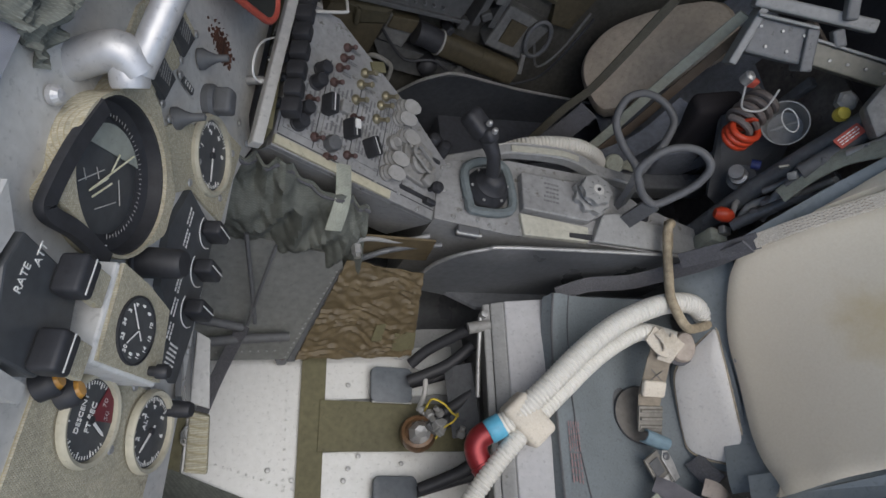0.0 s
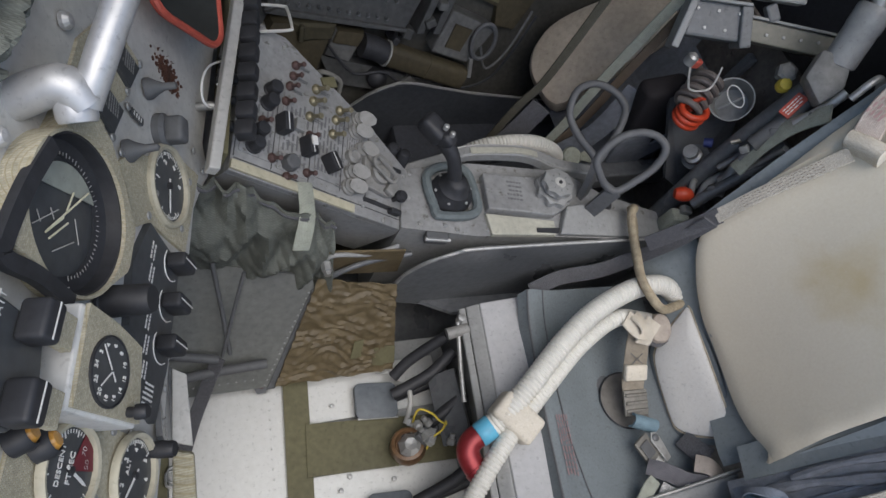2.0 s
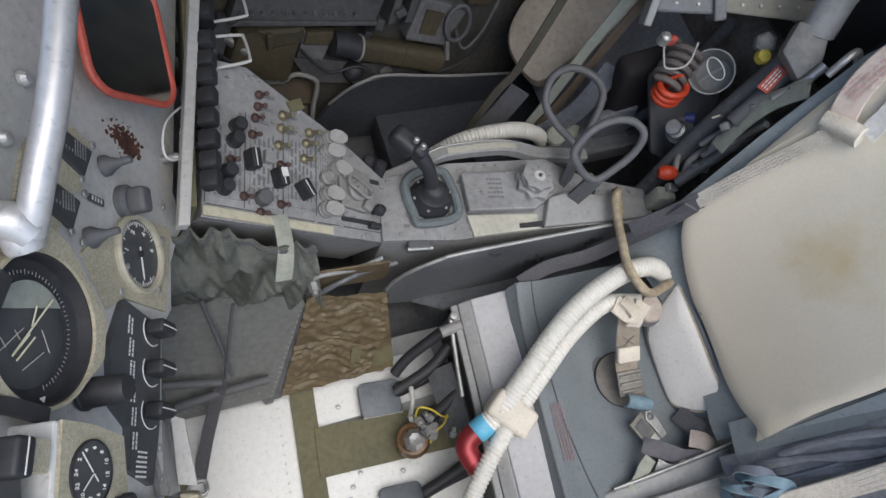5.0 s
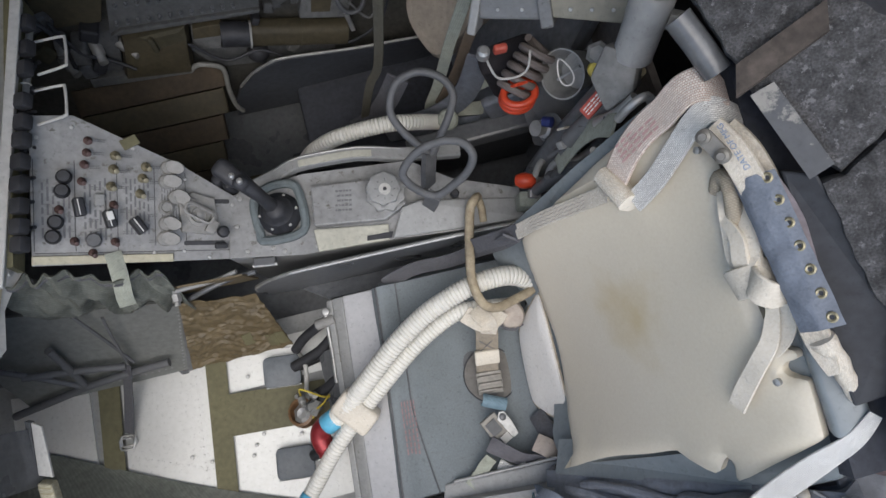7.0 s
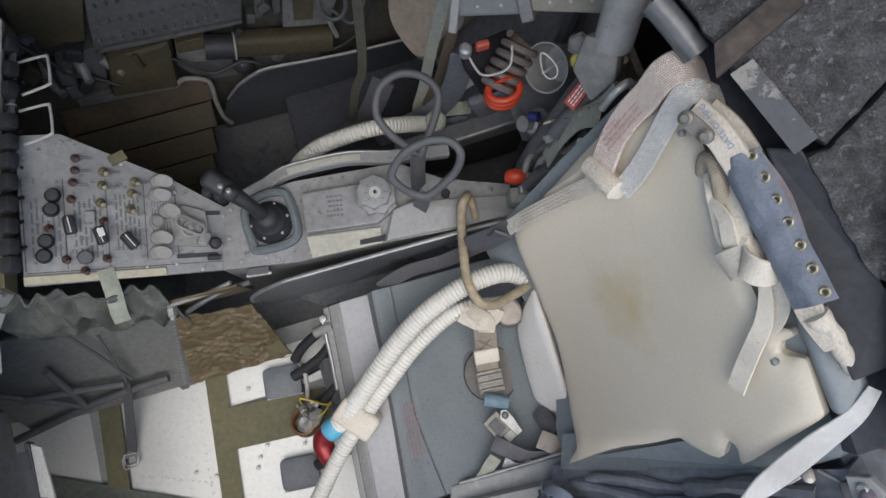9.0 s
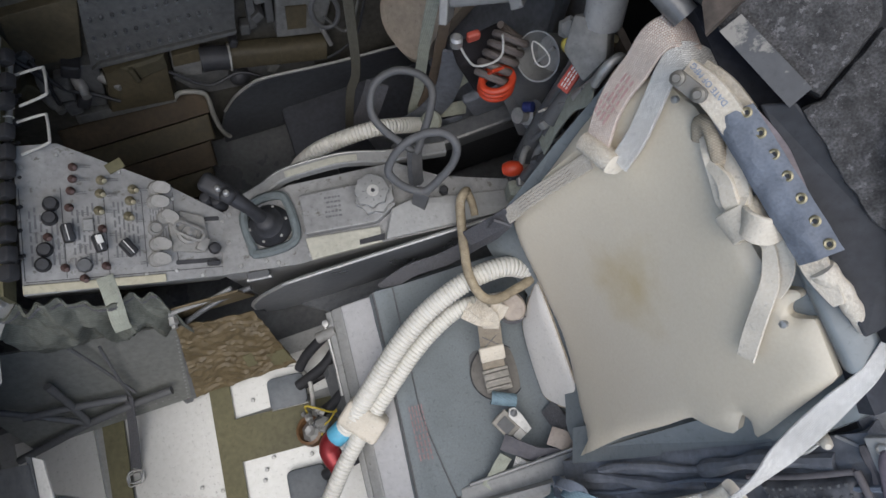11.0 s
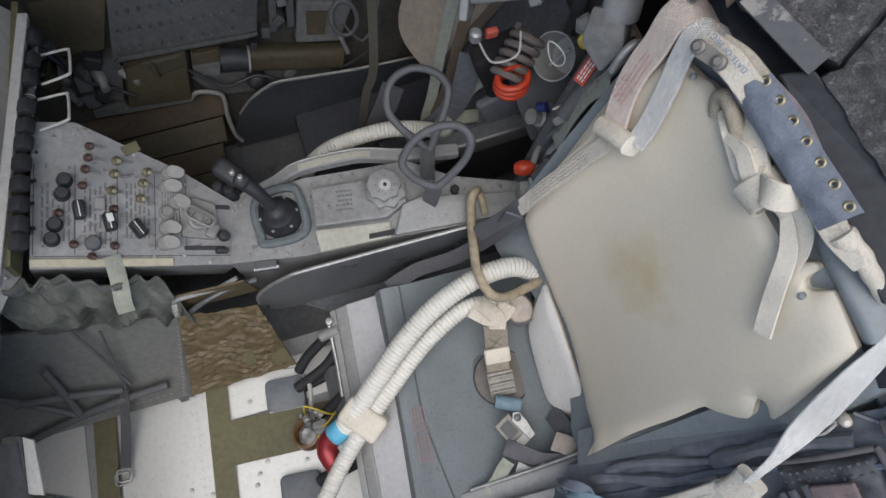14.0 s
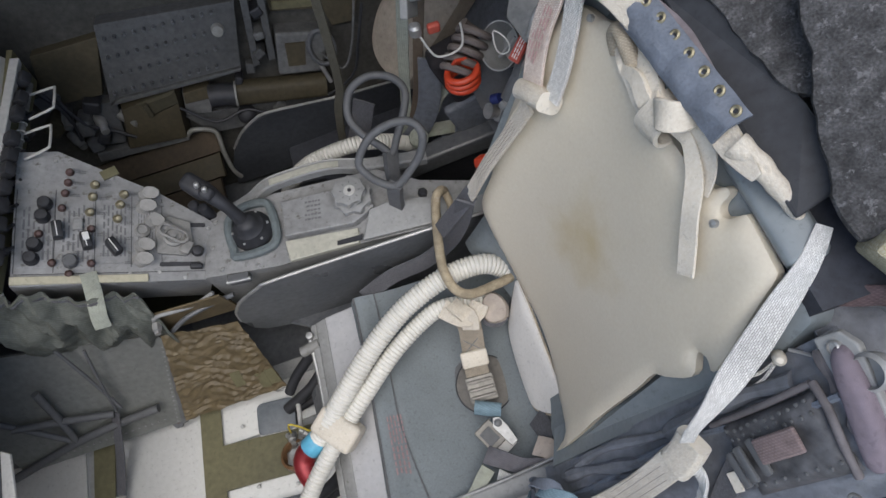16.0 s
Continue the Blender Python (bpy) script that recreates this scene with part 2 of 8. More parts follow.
def webbing(name, base, gap, float_long=0.0034, float_wide=0.0017, vary=0.12, dirt=0.25, upright=False):
    """Woven band: rows of raised yarn floats along the band with dark gaps, over its own run and width; upright: over a standing panel instead."""
    m = mat(name, base, 0.82, vary=vary, scale=14, grain=260, bump=0.3, wear=[c * 0.62 for c in base], wear_amount=dirt, wear_scale=24)
    nt = m.node_tree
    b = nt.nodes["Principled BSDF"]
    along = nt.nodes.new("ShaderNodeUVMap")
    yarn = nt.nodes.new("ShaderNodeTexBrick")
    yarn.inputs["Scale"].default_value = 100
    yarn.inputs["Brick Width"].default_value, yarn.inputs["Row Height"].default_value = float_long * 100, float_wide * 100
    yarn.inputs["Mortar Size"].default_value, yarn.inputs["Mortar Smooth"].default_value = float_wide * 18, 0.8
    yarn.inputs["Color1"].default_value, yarn.inputs["Color2"].default_value = (1, 1, 1, 1), (0.74, 0.74, 0.74, 1)
    yarn.inputs["Mortar"].default_value = (*gap, 1)
    if upright:
        place = nt.nodes.new("ShaderNodeNewGeometry")
        apart, join = nt.nodes.new("ShaderNodeSeparateXYZ"), nt.nodes.new("ShaderNodeCombineXYZ")
        nt.links.new(place.outputs["Position"], apart.inputs["Vector"])
        nt.links.new(apart.outputs["Y"], join.inputs["X"])
        nt.links.new(apart.outputs["Z"], join.inputs["Y"])
        nt.links.new(join.outputs["Vector"], yarn.inputs["Vector"])
    else:
        nt.links.new(along.outputs["UV"], yarn.inputs["Vector"])
    tint = nt.nodes.new("ShaderNodeMix")
    tint.data_type, tint.blend_type = "RGBA", "MULTIPLY"
    tint.inputs["Factor"].default_value = 1.0
    nt.links.new(b.inputs["Base Color"].links[0].from_socket, tint.inputs["A"])
    nt.links.new(yarn.outputs["Color"], tint.inputs["B"])
    nt.links.new(tint.outputs["Result"], b.inputs["Base Color"])
    rise = nt.nodes.new("ShaderNodeBump")
    rise.invert = True
    rise.inputs["Strength"].default_value, rise.inputs["Distance"].default_value = 0.6, 0.0008
    nt.links.new(yarn.outputs["Fac"], rise.inputs["Height"])
    nt.links.new(b.inputs["Normal"].links[0].from_socket, rise.inputs["Normal"])
    nt.links.new(rise.outputs["Normal"], b.inputs["Normal"])
    return m


# ---- materials ----
GREY = mat("cockpit_grey_paint", (0.275, 0.278, 0.272), 0.5, vary=0.1, wear=(0.18, 0.18, 0.17), wear_amount=0.3, wear_scale=32)
GREY_LIGHT = mat("pale_grey_paint", (0.47, 0.465, 0.44), 0.5, vary=0.1, wear=(0.28, 0.27, 0.25), wear_amount=0.2, wear_scale=22)
GREY_DARK = mat("dark_grey_enamel", (0.115, 0.12, 0.126), 0.3, vary=0.18, wear=(0.2, 0.2, 0.2), wear_amount=0.05, scale=9)
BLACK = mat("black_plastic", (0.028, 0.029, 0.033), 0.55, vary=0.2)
# face colour lifted above black in place of sky reflected by dial glass
BLACK_FACE = mat("black_dial_face", (0.062, 0.066, 0.07), 0.35, vary=0.15, specks=0.0)
SEAT_GREY = mat("blue_grey_cushion_cloth", (0.168, 0.192, 0.203), 0.7, vary=0.1, scale=9, grain=300, bump=0.2, wear=(0.28, 0.31, 0.32), wear_amount=0.12, wear_scale=14)
SEAT_ENAMEL = mat("blue_grey_enamel", (0.2, 0.225, 0.235), 0.4, vary=0.08, scale=10, wear=(0.4, 0.42, 0.43), wear_amount=0.08, wear_scale=30)
BEIGE = webbing("beige_panel_vinyl", (0.54, 0.505, 0.39), (0.74, 0.7, 0.6), 0.0022, 0.0019, dirt=0.3, upright=True)
BEIGE_RIM = mat("beige_rim_paint", (0.46, 0.43, 0.33), 0.55, vary=0.12, scale=14, wear=(0.28, 0.25, 0.19), wear_amount=0.25, wear_scale=34)
SEAT_TOP = mat("pale_kit_paint", (0.43, 0.43, 0.435), 0.45, vary=0.06, wear=(0.35, 0.34, 0.33), wear_amount=0.1)
PAD = mat("cream_leather_pad", (0.63, 0.572, 0.46), 0.42, vary=0.05, scale=4, grain=240, bump=0.08, wear=(0.5, 0.45, 0.37), wear_amount=0.1, wear_scale=6, specks=0.05)
PAD_WHITE = mat("white_suede", (0.74, 0.72, 0.68), 0.85, vary=0.08, grain=200, specks=0.22)
THREAD = mat("brown_thread", (0.16, 0.12, 0.09), 0.8)
COTTON = mat("cream_cotton_tape", (0.63, 0.58, 0.49), 0.85, vary=0.1, scale=16, grain=320, bump=0.35, wear=(0.48, 0.42, 0.33), wear_amount=0.22, wear_scale=26)
WEB_CREAM = webbing("cream_webbing", (0.8, 0.75, 0.655), (0.6, 0.53, 0.43), 0.0026, 0.0013, dirt=0.12)
WEB_PINK = webbing("faded_red_flecked_webbing", (0.78, 0.72, 0.65), (0.56, 0.4, 0.35), 0.0028, 0.0026, dirt=0.3)
WEB_GREY = webbing("silver_grey_webbing", (0.8, 0.79, 0.755), (0.32, 0.31, 0.3), 0.0042, 0.002)
WEB_DARK = webbing("dark_grey_webbing", (0.13, 0.13, 0.14), (0.6, 0.6, 0.62), 0.003, 0.0015)
CLOTH_BLUE = mat("slate_blue_cloth", (0.15, 0.172, 0.21), 0.65, vary=0.12, scale=18, grain=300, bump=0.3)
CLOTH_NAVY = mat("dark_navy_nylon", (0.2, 0.213, 0.24), 0.5, vary=0.2, weave=420)
# canvas colour raised to include the pale haze over the foot well
CLOTH_GREEN = mat("grey_green_canvas", (0.15, 0.16, 0.138), 0.8, vary=0.2, weave=142)
STRAP_PALE = mat("pale_green_webbing", (0.4, 0.42, 0.35), 0.85, vary=0.12, weave=251)
HOSE = mat("off_white_rubber_hose", (0.66, 0.645, 0.59), 0.5, vary=0.05, wear=(0.52, 0.49, 0.42), wear_amount=0.04, wear_scale=14, specks=0.12)
STEEL = mat("dull_steel", (0.42, 0.42, 0.41), 0.48, 0.65, vary=0.15)
SILVER = mat("scuffed_silver_paint", (0.52, 0.52, 0.52), 0.4, 0.45, vary=0.1, wear=(0.35, 0.34, 0.33), wear_amount=0.3, wear_scale=60)
DECK = mat("console_grey_paint", (0.26, 0.262, 0.26), 0.5, vary=0.14, scale=14, wear=(0.13, 0.125, 0.11), wear_amount=0.45, wear_scale=48)
ALU = mat("bare_aluminium_floor", (0.63, 0.63, 0.605), 0.48, 0.35, vary=0.07, scale=3, wear=(0.5, 0.48, 0.42), wear_amount=0.1, wear_scale=14, specks=0.3)
TAPE = mat("olive_tape", (0.13, 0.12, 0.065), 0.7, vary=0.15)
# olive lowered so that the far wall's dimness sits in the colour
OLIVE = mat("olive_quilt_cover", (0.064, 0.053, 0.03), 0.7, vary=0.2, scale=14)
KHAKI = webbing("ribbed_khaki_cloth", (0.47, 0.44, 0.33), (0.68, 0.65, 0.54), 0.0028, 0.0028, dirt=0.2, upright=True)
BROWN = mat("brown_crinkled_foil", (0.122, 0.093, 0.05), 0.55, vary=0.18, scale=28, wear=(0.16, 0.13, 0.08), wear_amount=0.12, wear_scale=30)
RED = mat("red_anodised", (0.27, 0.03, 0.035), 0.38, 0.4, vary=0.15, scale=20)
REDP = mat("signal_red_plastic", (0.52, 0.055, 0.02), 0.4, vary=0.12)
RED_LINE = mat("faded_red_paint", (0.42, 0.08, 0.055), 0.5, vary=0.15)
BLUE = mat("sky_blue_tape", (0.1, 0.36, 0.52), 0.4, vary=0.12, specks=0.15)
TEAL = mat("faded_teal_webbing", (0.2, 0.3, 0.36), 0.7, vary=0.15, weave=137)
WHITE = mat("white_marking", (0.75, 0.75, 0.72), 0.6, vary=0.05, specks=0.0)
YELLOW = mat("dull_yellow", (0.55, 0.43, 0.06), 0.5, vary=0.15)
AMBER = mat("amber_lens", (0.5, 0.25, 0.05), 0.2, vary=0.15)
FOAM = mat("charcoal_foam", (0.06, 0.06, 0.062), 0.95, vary=0.45, scale=70, grain=420, bump=1.0, wear=(0.15, 0.15, 0.155), wear_amount=0.5, wear_scale=110)
RUBBER = mat("grey_rubber", (0.105, 0.108, 0.112), 0.6, vary=0.1)
GUNMETAL = mat("dull_gunmetal", (0.2, 0.19, 0.17), 0.5, 0.45, vary=0.2)
GUN_GREY = mat("dirty_casting_grey", (0.2, 0.2, 0.193), 0.5, vary=0.2, scale=14, wear=(0.1, 0.095, 0.09), wear_amount=0.35, wear_scale=40)
RUST = mat("bare_rusty_patch", (0.075, 0.03, 0.018), 0.8, vary=0.4, scale=60)
GLASS = bpy.data.materials.new("mirror_glass")
GLASS.use_nodes = True
_g = GLASS.node_tree.nodes["Principled BSDF"].inputs
_g["Metallic"].default_value, _g["Roughness"].default_value, _g["Base Color"].default_value = 1.0, 0.06, (0.8, 0.82, 0.82, 1)

LEATHER_SEAM = mat("tan_piping", (0.42, 0.36, 0.27), 0.7, vary=0.2, scale=30)
ROPE = mat("worn_tan_rope", (0.43, 0.36, 0.25), 0.8, vary=0.22, scale=40, weave=260, wear=(0.6, 0.55, 0.45), wear_amount=0.25, wear_scale=40)

# ---- structure ----
def structure(name, bm, material, label, category, smooth=False):
    return whole(name, bm, material, label, category, kind="structure", smooth=smooth)


ground = structure("ground", slab([(-60, -60, -1.6), (60, -60, -1.6), (60, 60, -1.6), (-60, 60, -1.6)], 0.3), mat("apron_concrete", (0.3, 0.3, 0.29), 0.9, vary=0.15, scale=0.6), "pale concrete apron beneath the aircraft", "ground")
floor = structure("floor", slab([(-0.28, 0.17, -0.08), (1.45, 0.17, -0.08), (1.45, 1.38, -0.08), (-0.28, 1.38, -0.08)], 0.03), GREY_DARK, "dark grey painted cockpit floor under the metal plates", "floor")
wall_port = structure("wall_port", slab([(-0.3, 0.17, -0.085), (1.5, 0.17, -0.085), (1.5, 0.14, 0.62), (-0.3, 0.14, 0.62)], -0.03), GREY, "grey cockpit side wall beneath the canopy rail", "wall")
# the starboard lining's near-black colour carries the shade of the far side
wall_starboard = structure("wall_starboard", slab([(-0.3, 1.378, -0.085), (1.5, 1.378, -0.085), (1.5, 1.587, 0.6), (-0.3, 1.587, 0.6)], 0.03), mat("shade_darkened_lining", (0.06, 0.058, 0.05), 0.8, vary=0.25, scale=12), "far cockpit side wall with equipment on it, shade put into its dark colour", "wall")
# aft wall's far top corner is raised, out of view, to block sky light
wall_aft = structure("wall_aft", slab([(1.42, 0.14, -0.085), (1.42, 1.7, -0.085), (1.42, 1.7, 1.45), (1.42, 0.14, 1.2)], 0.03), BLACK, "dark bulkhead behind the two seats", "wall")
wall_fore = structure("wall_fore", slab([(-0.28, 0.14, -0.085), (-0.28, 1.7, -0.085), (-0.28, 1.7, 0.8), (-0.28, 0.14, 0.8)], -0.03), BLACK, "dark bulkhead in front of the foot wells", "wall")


# unseen hood, added overhead to keep sky and sun off the far half
def hood(u, v):
    # u along the cockpit, v from the far sill up and over
    y, z = ((1.60, 0.58), (1.63, 0.78), (1.58, 0.98), (1.46, 1.15), (1.22, 1.31), (0.92, 1.42))[round(v * 5)]
    return V(-0.3 + 1.8 * u, y, z)


shade_hood = structure("shade_hood", sheet(hood, 2, 5, 0.02), mat("shade_hood_paint", (0.06, 0.06, 0.06), 0.7), "unseen dark hood added to shade the far half of the cockpit", "canopy", smooth=True)

# ---- instrument panel ----
PNORM = V(1, -0.20, 0.42).normalized()
PU = V(0.20, 1, 0).normalized()
PV = PNORM.cross(PU).normalized()


def on_panel(y, z, h=0.0):
    """Where the leaning instrument panel passes through y and z, h metres in front of it."""
    return V(0.085 + 0.20 * (y - 0.904) - 0.42 * (z - 0.514), y, z) + PNORM * h


def panel_at(y, z, h=0.0, turn=0.0):
    return Matrix.Translation(on_panel(y, z, h)) @ Matrix((PU, PV, PNORM)).transposed().to_4x4() @ pose(0, 0, 0, 0, 0, turn)


def panel_slab(outline, h, thick, bevel=0.0):
    """A plate on the panel with its face h metres in front of it."""
    c = [on_panel(y, z, h) for y, z in outline]
    turn = sum(((p - c[0]).cross(q - c[0]).dot(PNORM) for p, q in zip(c, c[1:])), 0.0)
    return slab(c if turn > 0 else c[::-1], thick, bevel=bevel)


def lettering(text, size, m, material, parent, name="lettering", depth=0.0004):
    cu = bpy.data.curves.new("tmp_text", "FONT")
    cu.body, cu.size, cu.align_x, cu.align_y, cu.extrude = text, size, "CENTER", "CENTER", depth
    tmp = new("tmp_text", cu)
    me = bpy.data.meshes.new_from_object(tmp)
    bpy.data.objects.remove(tmp)
    bm = bmesh.new()
    bm.from_mesh(me)
    bpy.data.meshes.remove(me)
    bmesh.ops.transform(bm, matrix=m, verts=bm.verts)
    return part(name, bm, material, parent)


def dial(name, label, y, z, r, h=0.0, ticks=40, needle=60, bezel=BEIGE_RIM, round_face=BLACK_FACE, words=(), numbers=(), turn=0.0):
    """A round gauge: ring, sunk face, marks, needle and lettering."""
    m = panel_at(y, z, h, turn)
    t = thing(name, label, "dial", "round dials of the instrument panel", at=on_panel(y, z, h))
    part("ring", lathe([(r * 1.16, 0.0), (r * 1.16, 0.004), (r * 1.1, 0.007), (r * 1.0, 0.006), (r * 0.98, 0.002), (r * 0.98, -0.002)], m, 40), bezel, t, smooth=True)
    part("face", lathe([(r * 1.0, -0.003), (r * 1.0, 0.0015), (0, 0.0015)], m, 40), round_face, t)
    b = bmesh.new()
    for k in range(ticks):
        a = radians(-40 + 280 * k / (ticks - 1)) if ticks < 60 else 2 * math.pi * k / ticks
        long = 0.16 if k % 5 == 0 else 0.09
        mm = m @ pose(0, 0, 0.0022, 0, 0, math.degrees(a)) @ pose(r * (0.93 - long / 2), 0, 0)
        box((r * long, 0.0009 if k % 5 else 0.0014, 0.0004), mm, 0, b)
    part("scale_marks", b, WHITE, t)
    part("needle", plate([(-r * 0.2, -0.0012), (r * 0.62, -0.0012), (r * 0.75, 0), (r * 0.62, 0.0012), (-r * 0.2, 0.0012)], 0.0008, m @ pose(0, 0, 0.0032, 0, 0, needle)), WHITE, t)
    part("hub", lathe([(r * 0.1, 0.002), (r * 0.1, 0.005), (0, 0.0055)], m, 12), BLACK, t, smooth=True)
    for text, size, px, py in words:
        lettering(text, size, m @ pose(px, py, 0.0024), WHITE, t)
    for k, (text, ang) in enumerate(numbers):
        a = radians(ang)
        lettering(text, r * 0.24, m @ pose(r * 0.66 * math.cos(a), r * 0.66 * math.sin(a), 0.0024), WHITE, t, "numeral")
    return t


panel = thing("instrument_panel", "pale grey leaning instrument panel with beige painted plates", "instrument panel", at=on_panel(0.7, 0.6))
part("face", panel_slab(((0.38, 0.4), (0.57, 0.425), (0.62, 0.43), (0.7, 0.442), (0.81, 0.452), (0.84, 0.432), (0.9, 0.438), (0.94, 0.425), (0.965, 0.412), (1, 0.44), (1.42, 0.46), (1.42, 0.8), (0.38, 0.76)), 0, 0.012), GREY_LIGHT, panel)
part("beige_plate", panel_slab(((0.832, 0.45), (0.944, 0.446), (0.932, 0.522), (0.895, 0.558), (0.887, 0.581), (0.86, 0.602), (0.811, 0.556), (0.829, 0.534)), 0.0042, 0.004), BEIGE, panel)
part("beige_plate", plate([(-0.13, -0.06), (0.06, -0.06), (0.06, 0.14), (-0.13, 0.14)], 0.0036, panel_at(0.56, 0.52)), BEIGE, panel)
part("beige_plate", panel_slab(((0.907, 0.626), (0.926, 0.613), (0.984, 0.604), (0.99, 0.665), (0.93, 0.69), (0.88, 0.69), (0.868, 0.635)), 0.0036, 0.004), BEIGE, panel)
part("beige_plate", plate(rounded(0.2, 0.13, 0.004), 0.003, panel_at(1.27, 0.68)), mat("faded_green_paint", (0.3, 0.31, 0.2), 0.6), panel, "faded green patch")
part("lower_lip", slab([V(0.135, 0.925, 0.494), V(0.149, 0.925, 0.489), V(0.246, 1.385, 0.497), V(0.231, 1.385, 0.502)], 0.018, bevel=0.002), GREY_LIGHT, panel, "pale grey angle strip")
spots = ((0.957, 0.436), (0.967, 0.467), (0.932, 0.542), (0.835, 0.537), (0.856, 0.467), (0.922, 0.465), (0.866, 0.531), (0.876, 0.619), (0.87, 0.602), (0.937, 0.613), (0.923, 0.607), (0.949, 0.672), (0.936, 0.67), (0.983, 0.603), (0.697, 0.455), (0.672, 0.449), (0.638, 0.443), (0.606, 0.56), (0.617, 0.53), (0.56, 0.54), (0.62, 0.50))
studs("screw", panel, screw_profile(0.0045), [panel_at(yy, zz, 0.004) for yy, zz in spots], STEEL)
# bare rusty patch: ragged flakes lying on the paint
random.seed(3)
b = bmesh.new()
for k in range(210):
    yy, zz = random.gauss(1.02, 0.0088), random.gauss(0.543, 0.013)
    rr = random.uniform(0.0012, 0.004) * math.exp(-((yy - 1.02) / 0.02) ** 2)
    plate([(rr * random.uniform(0.6, 1.2) * math.cos(a * 0.9), rr * random.uniform(0.6, 1.2) * math.sin(a * 0.9)) for a in range(7)], 0.0004 + 0.00001 * k, panel_at(yy, zz, 0.0002), b)
part("rust_patch", b, RUST, panel, "flaked rusty patch")


def note_bars(parent, m, w, h, rows, material=WHITE, seed=1, name="writing"):
    """Rows of small bars in place of print that cannot be read."""
    rnd = random.Random(seed)
    b = bmesh.new()
    for i in range(rows):
        yy = h / 2 - h * (i + 0.5) / rows
        x = -w / 2
        while x < w / 2 - w * 0.08:
            ln = min(rnd.uniform(0.1, 0.24) * w, w / 2 - x)
            box((ln, h / rows * 0.42, 0.0003), m @ pose(x + ln / 2, yy, 0.0003), 0, b)
            x += ln + w * 0.05
    return part(name, b, material, parent)


for pts, (yy, zz) in ((((0.919, 0.673), (0.909, 0.616), (0.877, 0.622), (0.889, 0.676)), (0.899, 0.648)), (((0.976, 0.664), (0.972, 0.607), (0.939, 0.614), (0.952, 0.67)), (0.961, 0.64))):
    t = thing("caution_panel", "black caution panel with rows of faint white print", "warning panel", "caution panels above the attitude dial", at=on_panel(yy, zz))
    part("plate", panel_slab(pts, 0.008, 0.006, bevel=0.001), BLACK_FACE, t)
    note_bars(t, panel_at(yy + 0.003, zz - 0.015, 0.0081, 10), 0.018, 0.02, 5, GREY, 5)
    for k in range(7):
        part("scale_mark", box((0.0035, 0.001, 0.0004), panel_at(yy - 0.003, zz + 0.018 - 0.0045 * k, 0.0083, 10), 0), GREY, t)

# attitude dial, sunk behind a raised beige plate
t = thing("attitude_indicator", "large black attitude indicator sunk behind a raised beige plate", "dial", at=on_panel(0.769, 0.657))
m = panel_at(0.769, 0.657)
RISE = 0.022
corners = [m.inverted() @ on_panel(y, z) for y, z in ((0.869, 0.691), (0.813, 0.701), (0.772, 0.708), (0.713, 0.72), (0.709, 0.69), (0.706, 0.637), (0.711, 0.617), (0.751, 0.58), (0.794, 0.582), (0.832, 0.621), (0.852, 0.643))]
rim = []
for k in range(72):
    a = radians(5 * k)
    d, far_ = V(math.cos(a), math.sin(a), 0), 0.2
    for p, q in zip(corners, corners[1:] + corners[:1]):
        den = d.x * (q.y - p.y) - d.y * (q.x - p.x)
        if abs(den) > 1e-9:
            r_ = (p.x * (q.y - p.y) - p.y * (q.x - p.x)) / den
            f_ = (p.x * d.y - p.y * d.x) / den
            if r_ > 0 and -1e-6 <= f_ <= 1 + 1e-6:
                far_ = min(far_, r_)
    rim.append(d * max(far_, 0.0705))
b = bmesh.new()
HOLE = 0.067
loops = [[b.verts.new(m @ V(p.x * s, p.y * s, h)) for p in rim] for s, h in ((1.0, 0.0), (1.0, RISE - 0.002), (0.99, RISE))]
loops.append([b.verts.new(m @ (p.normalized() * HOLE + V(0, 0, RISE))) for p in rim])
loops.append([b.verts.new(m @ (p.normalized() * HOLE + V(0, 0, RISE - 0.004))) for p in rim])
for p, q in zip(loops, loops[1:]):
    for k in range(72):
        b.faces.new((p[k], p[(k + 1) % 72], q[(k + 1) % 72], q[k]))
part("mounting_plate", b, BEIGE, t, "raised beige painted plate")
part("recess", lathe([(HOLE + 0.001, 0.0003), (HOLE + 0.001, RISE - 0.0035), (HOLE - 0.002, RISE - 0.004), (0.063, 0.006), (0.056, 0.003), (0.05, 0.0015), (0.05, 0.0006)], m, 56), BLACK, t, "black sloping recess", smooth=True)
part("ball", lathe([(0.0505, 0.0006), (0.046, 0.002), (0.03, 0.005), (0.0, 0.0065)], m, 40), BLACK_FACE, t, smooth=True)
pts = [(0.044 * math.cos(radians(a)), 0.044 * math.sin(radians(a))) for a in range(-48, 84, 8)]
part("sky_half", slab([m @ V(x, y, 0.0072) for x, y in pts], 0.001), mat("pale_sky_paint", (0.3, 0.32, 0.28), 0.4), t, "pale grey upper half of the ball")
b = bmesh.new()
for k in range(44):
    a = radians(-150 + 5 * k)
    mm = m @ pose(0, 0, 0.0045, 0, 0, math.degrees(a)) @ pose(0.0518, 0, 0)
    box((0.0025 if k % 3 else 0.0045, 0.0006, 0.0004), mm, 0, b)
part("scale_marks", b, GREY_LIGHT, t)
b = bmesh.new()
for x, y, ln, tn in ((-0.014, 0.022, 0.036, -42), (-0.018, 0.03, 0.01, 48), (-0.008, 0.016, 0.01, 48), (-0.006, -0.018, 0.022, 35), (-0.026, -0.006, 0.03, -48)):
    box((ln, 0.0008, 0.0005), m @ pose(x, y, 0.0078, 0, 0, tn), 0, b)
part("ladder_marks", b, GREY_LIGHT, t)
CREAM_BAR = mat("cream_bar", (0.7, 0.68, 0.5), 0.5)
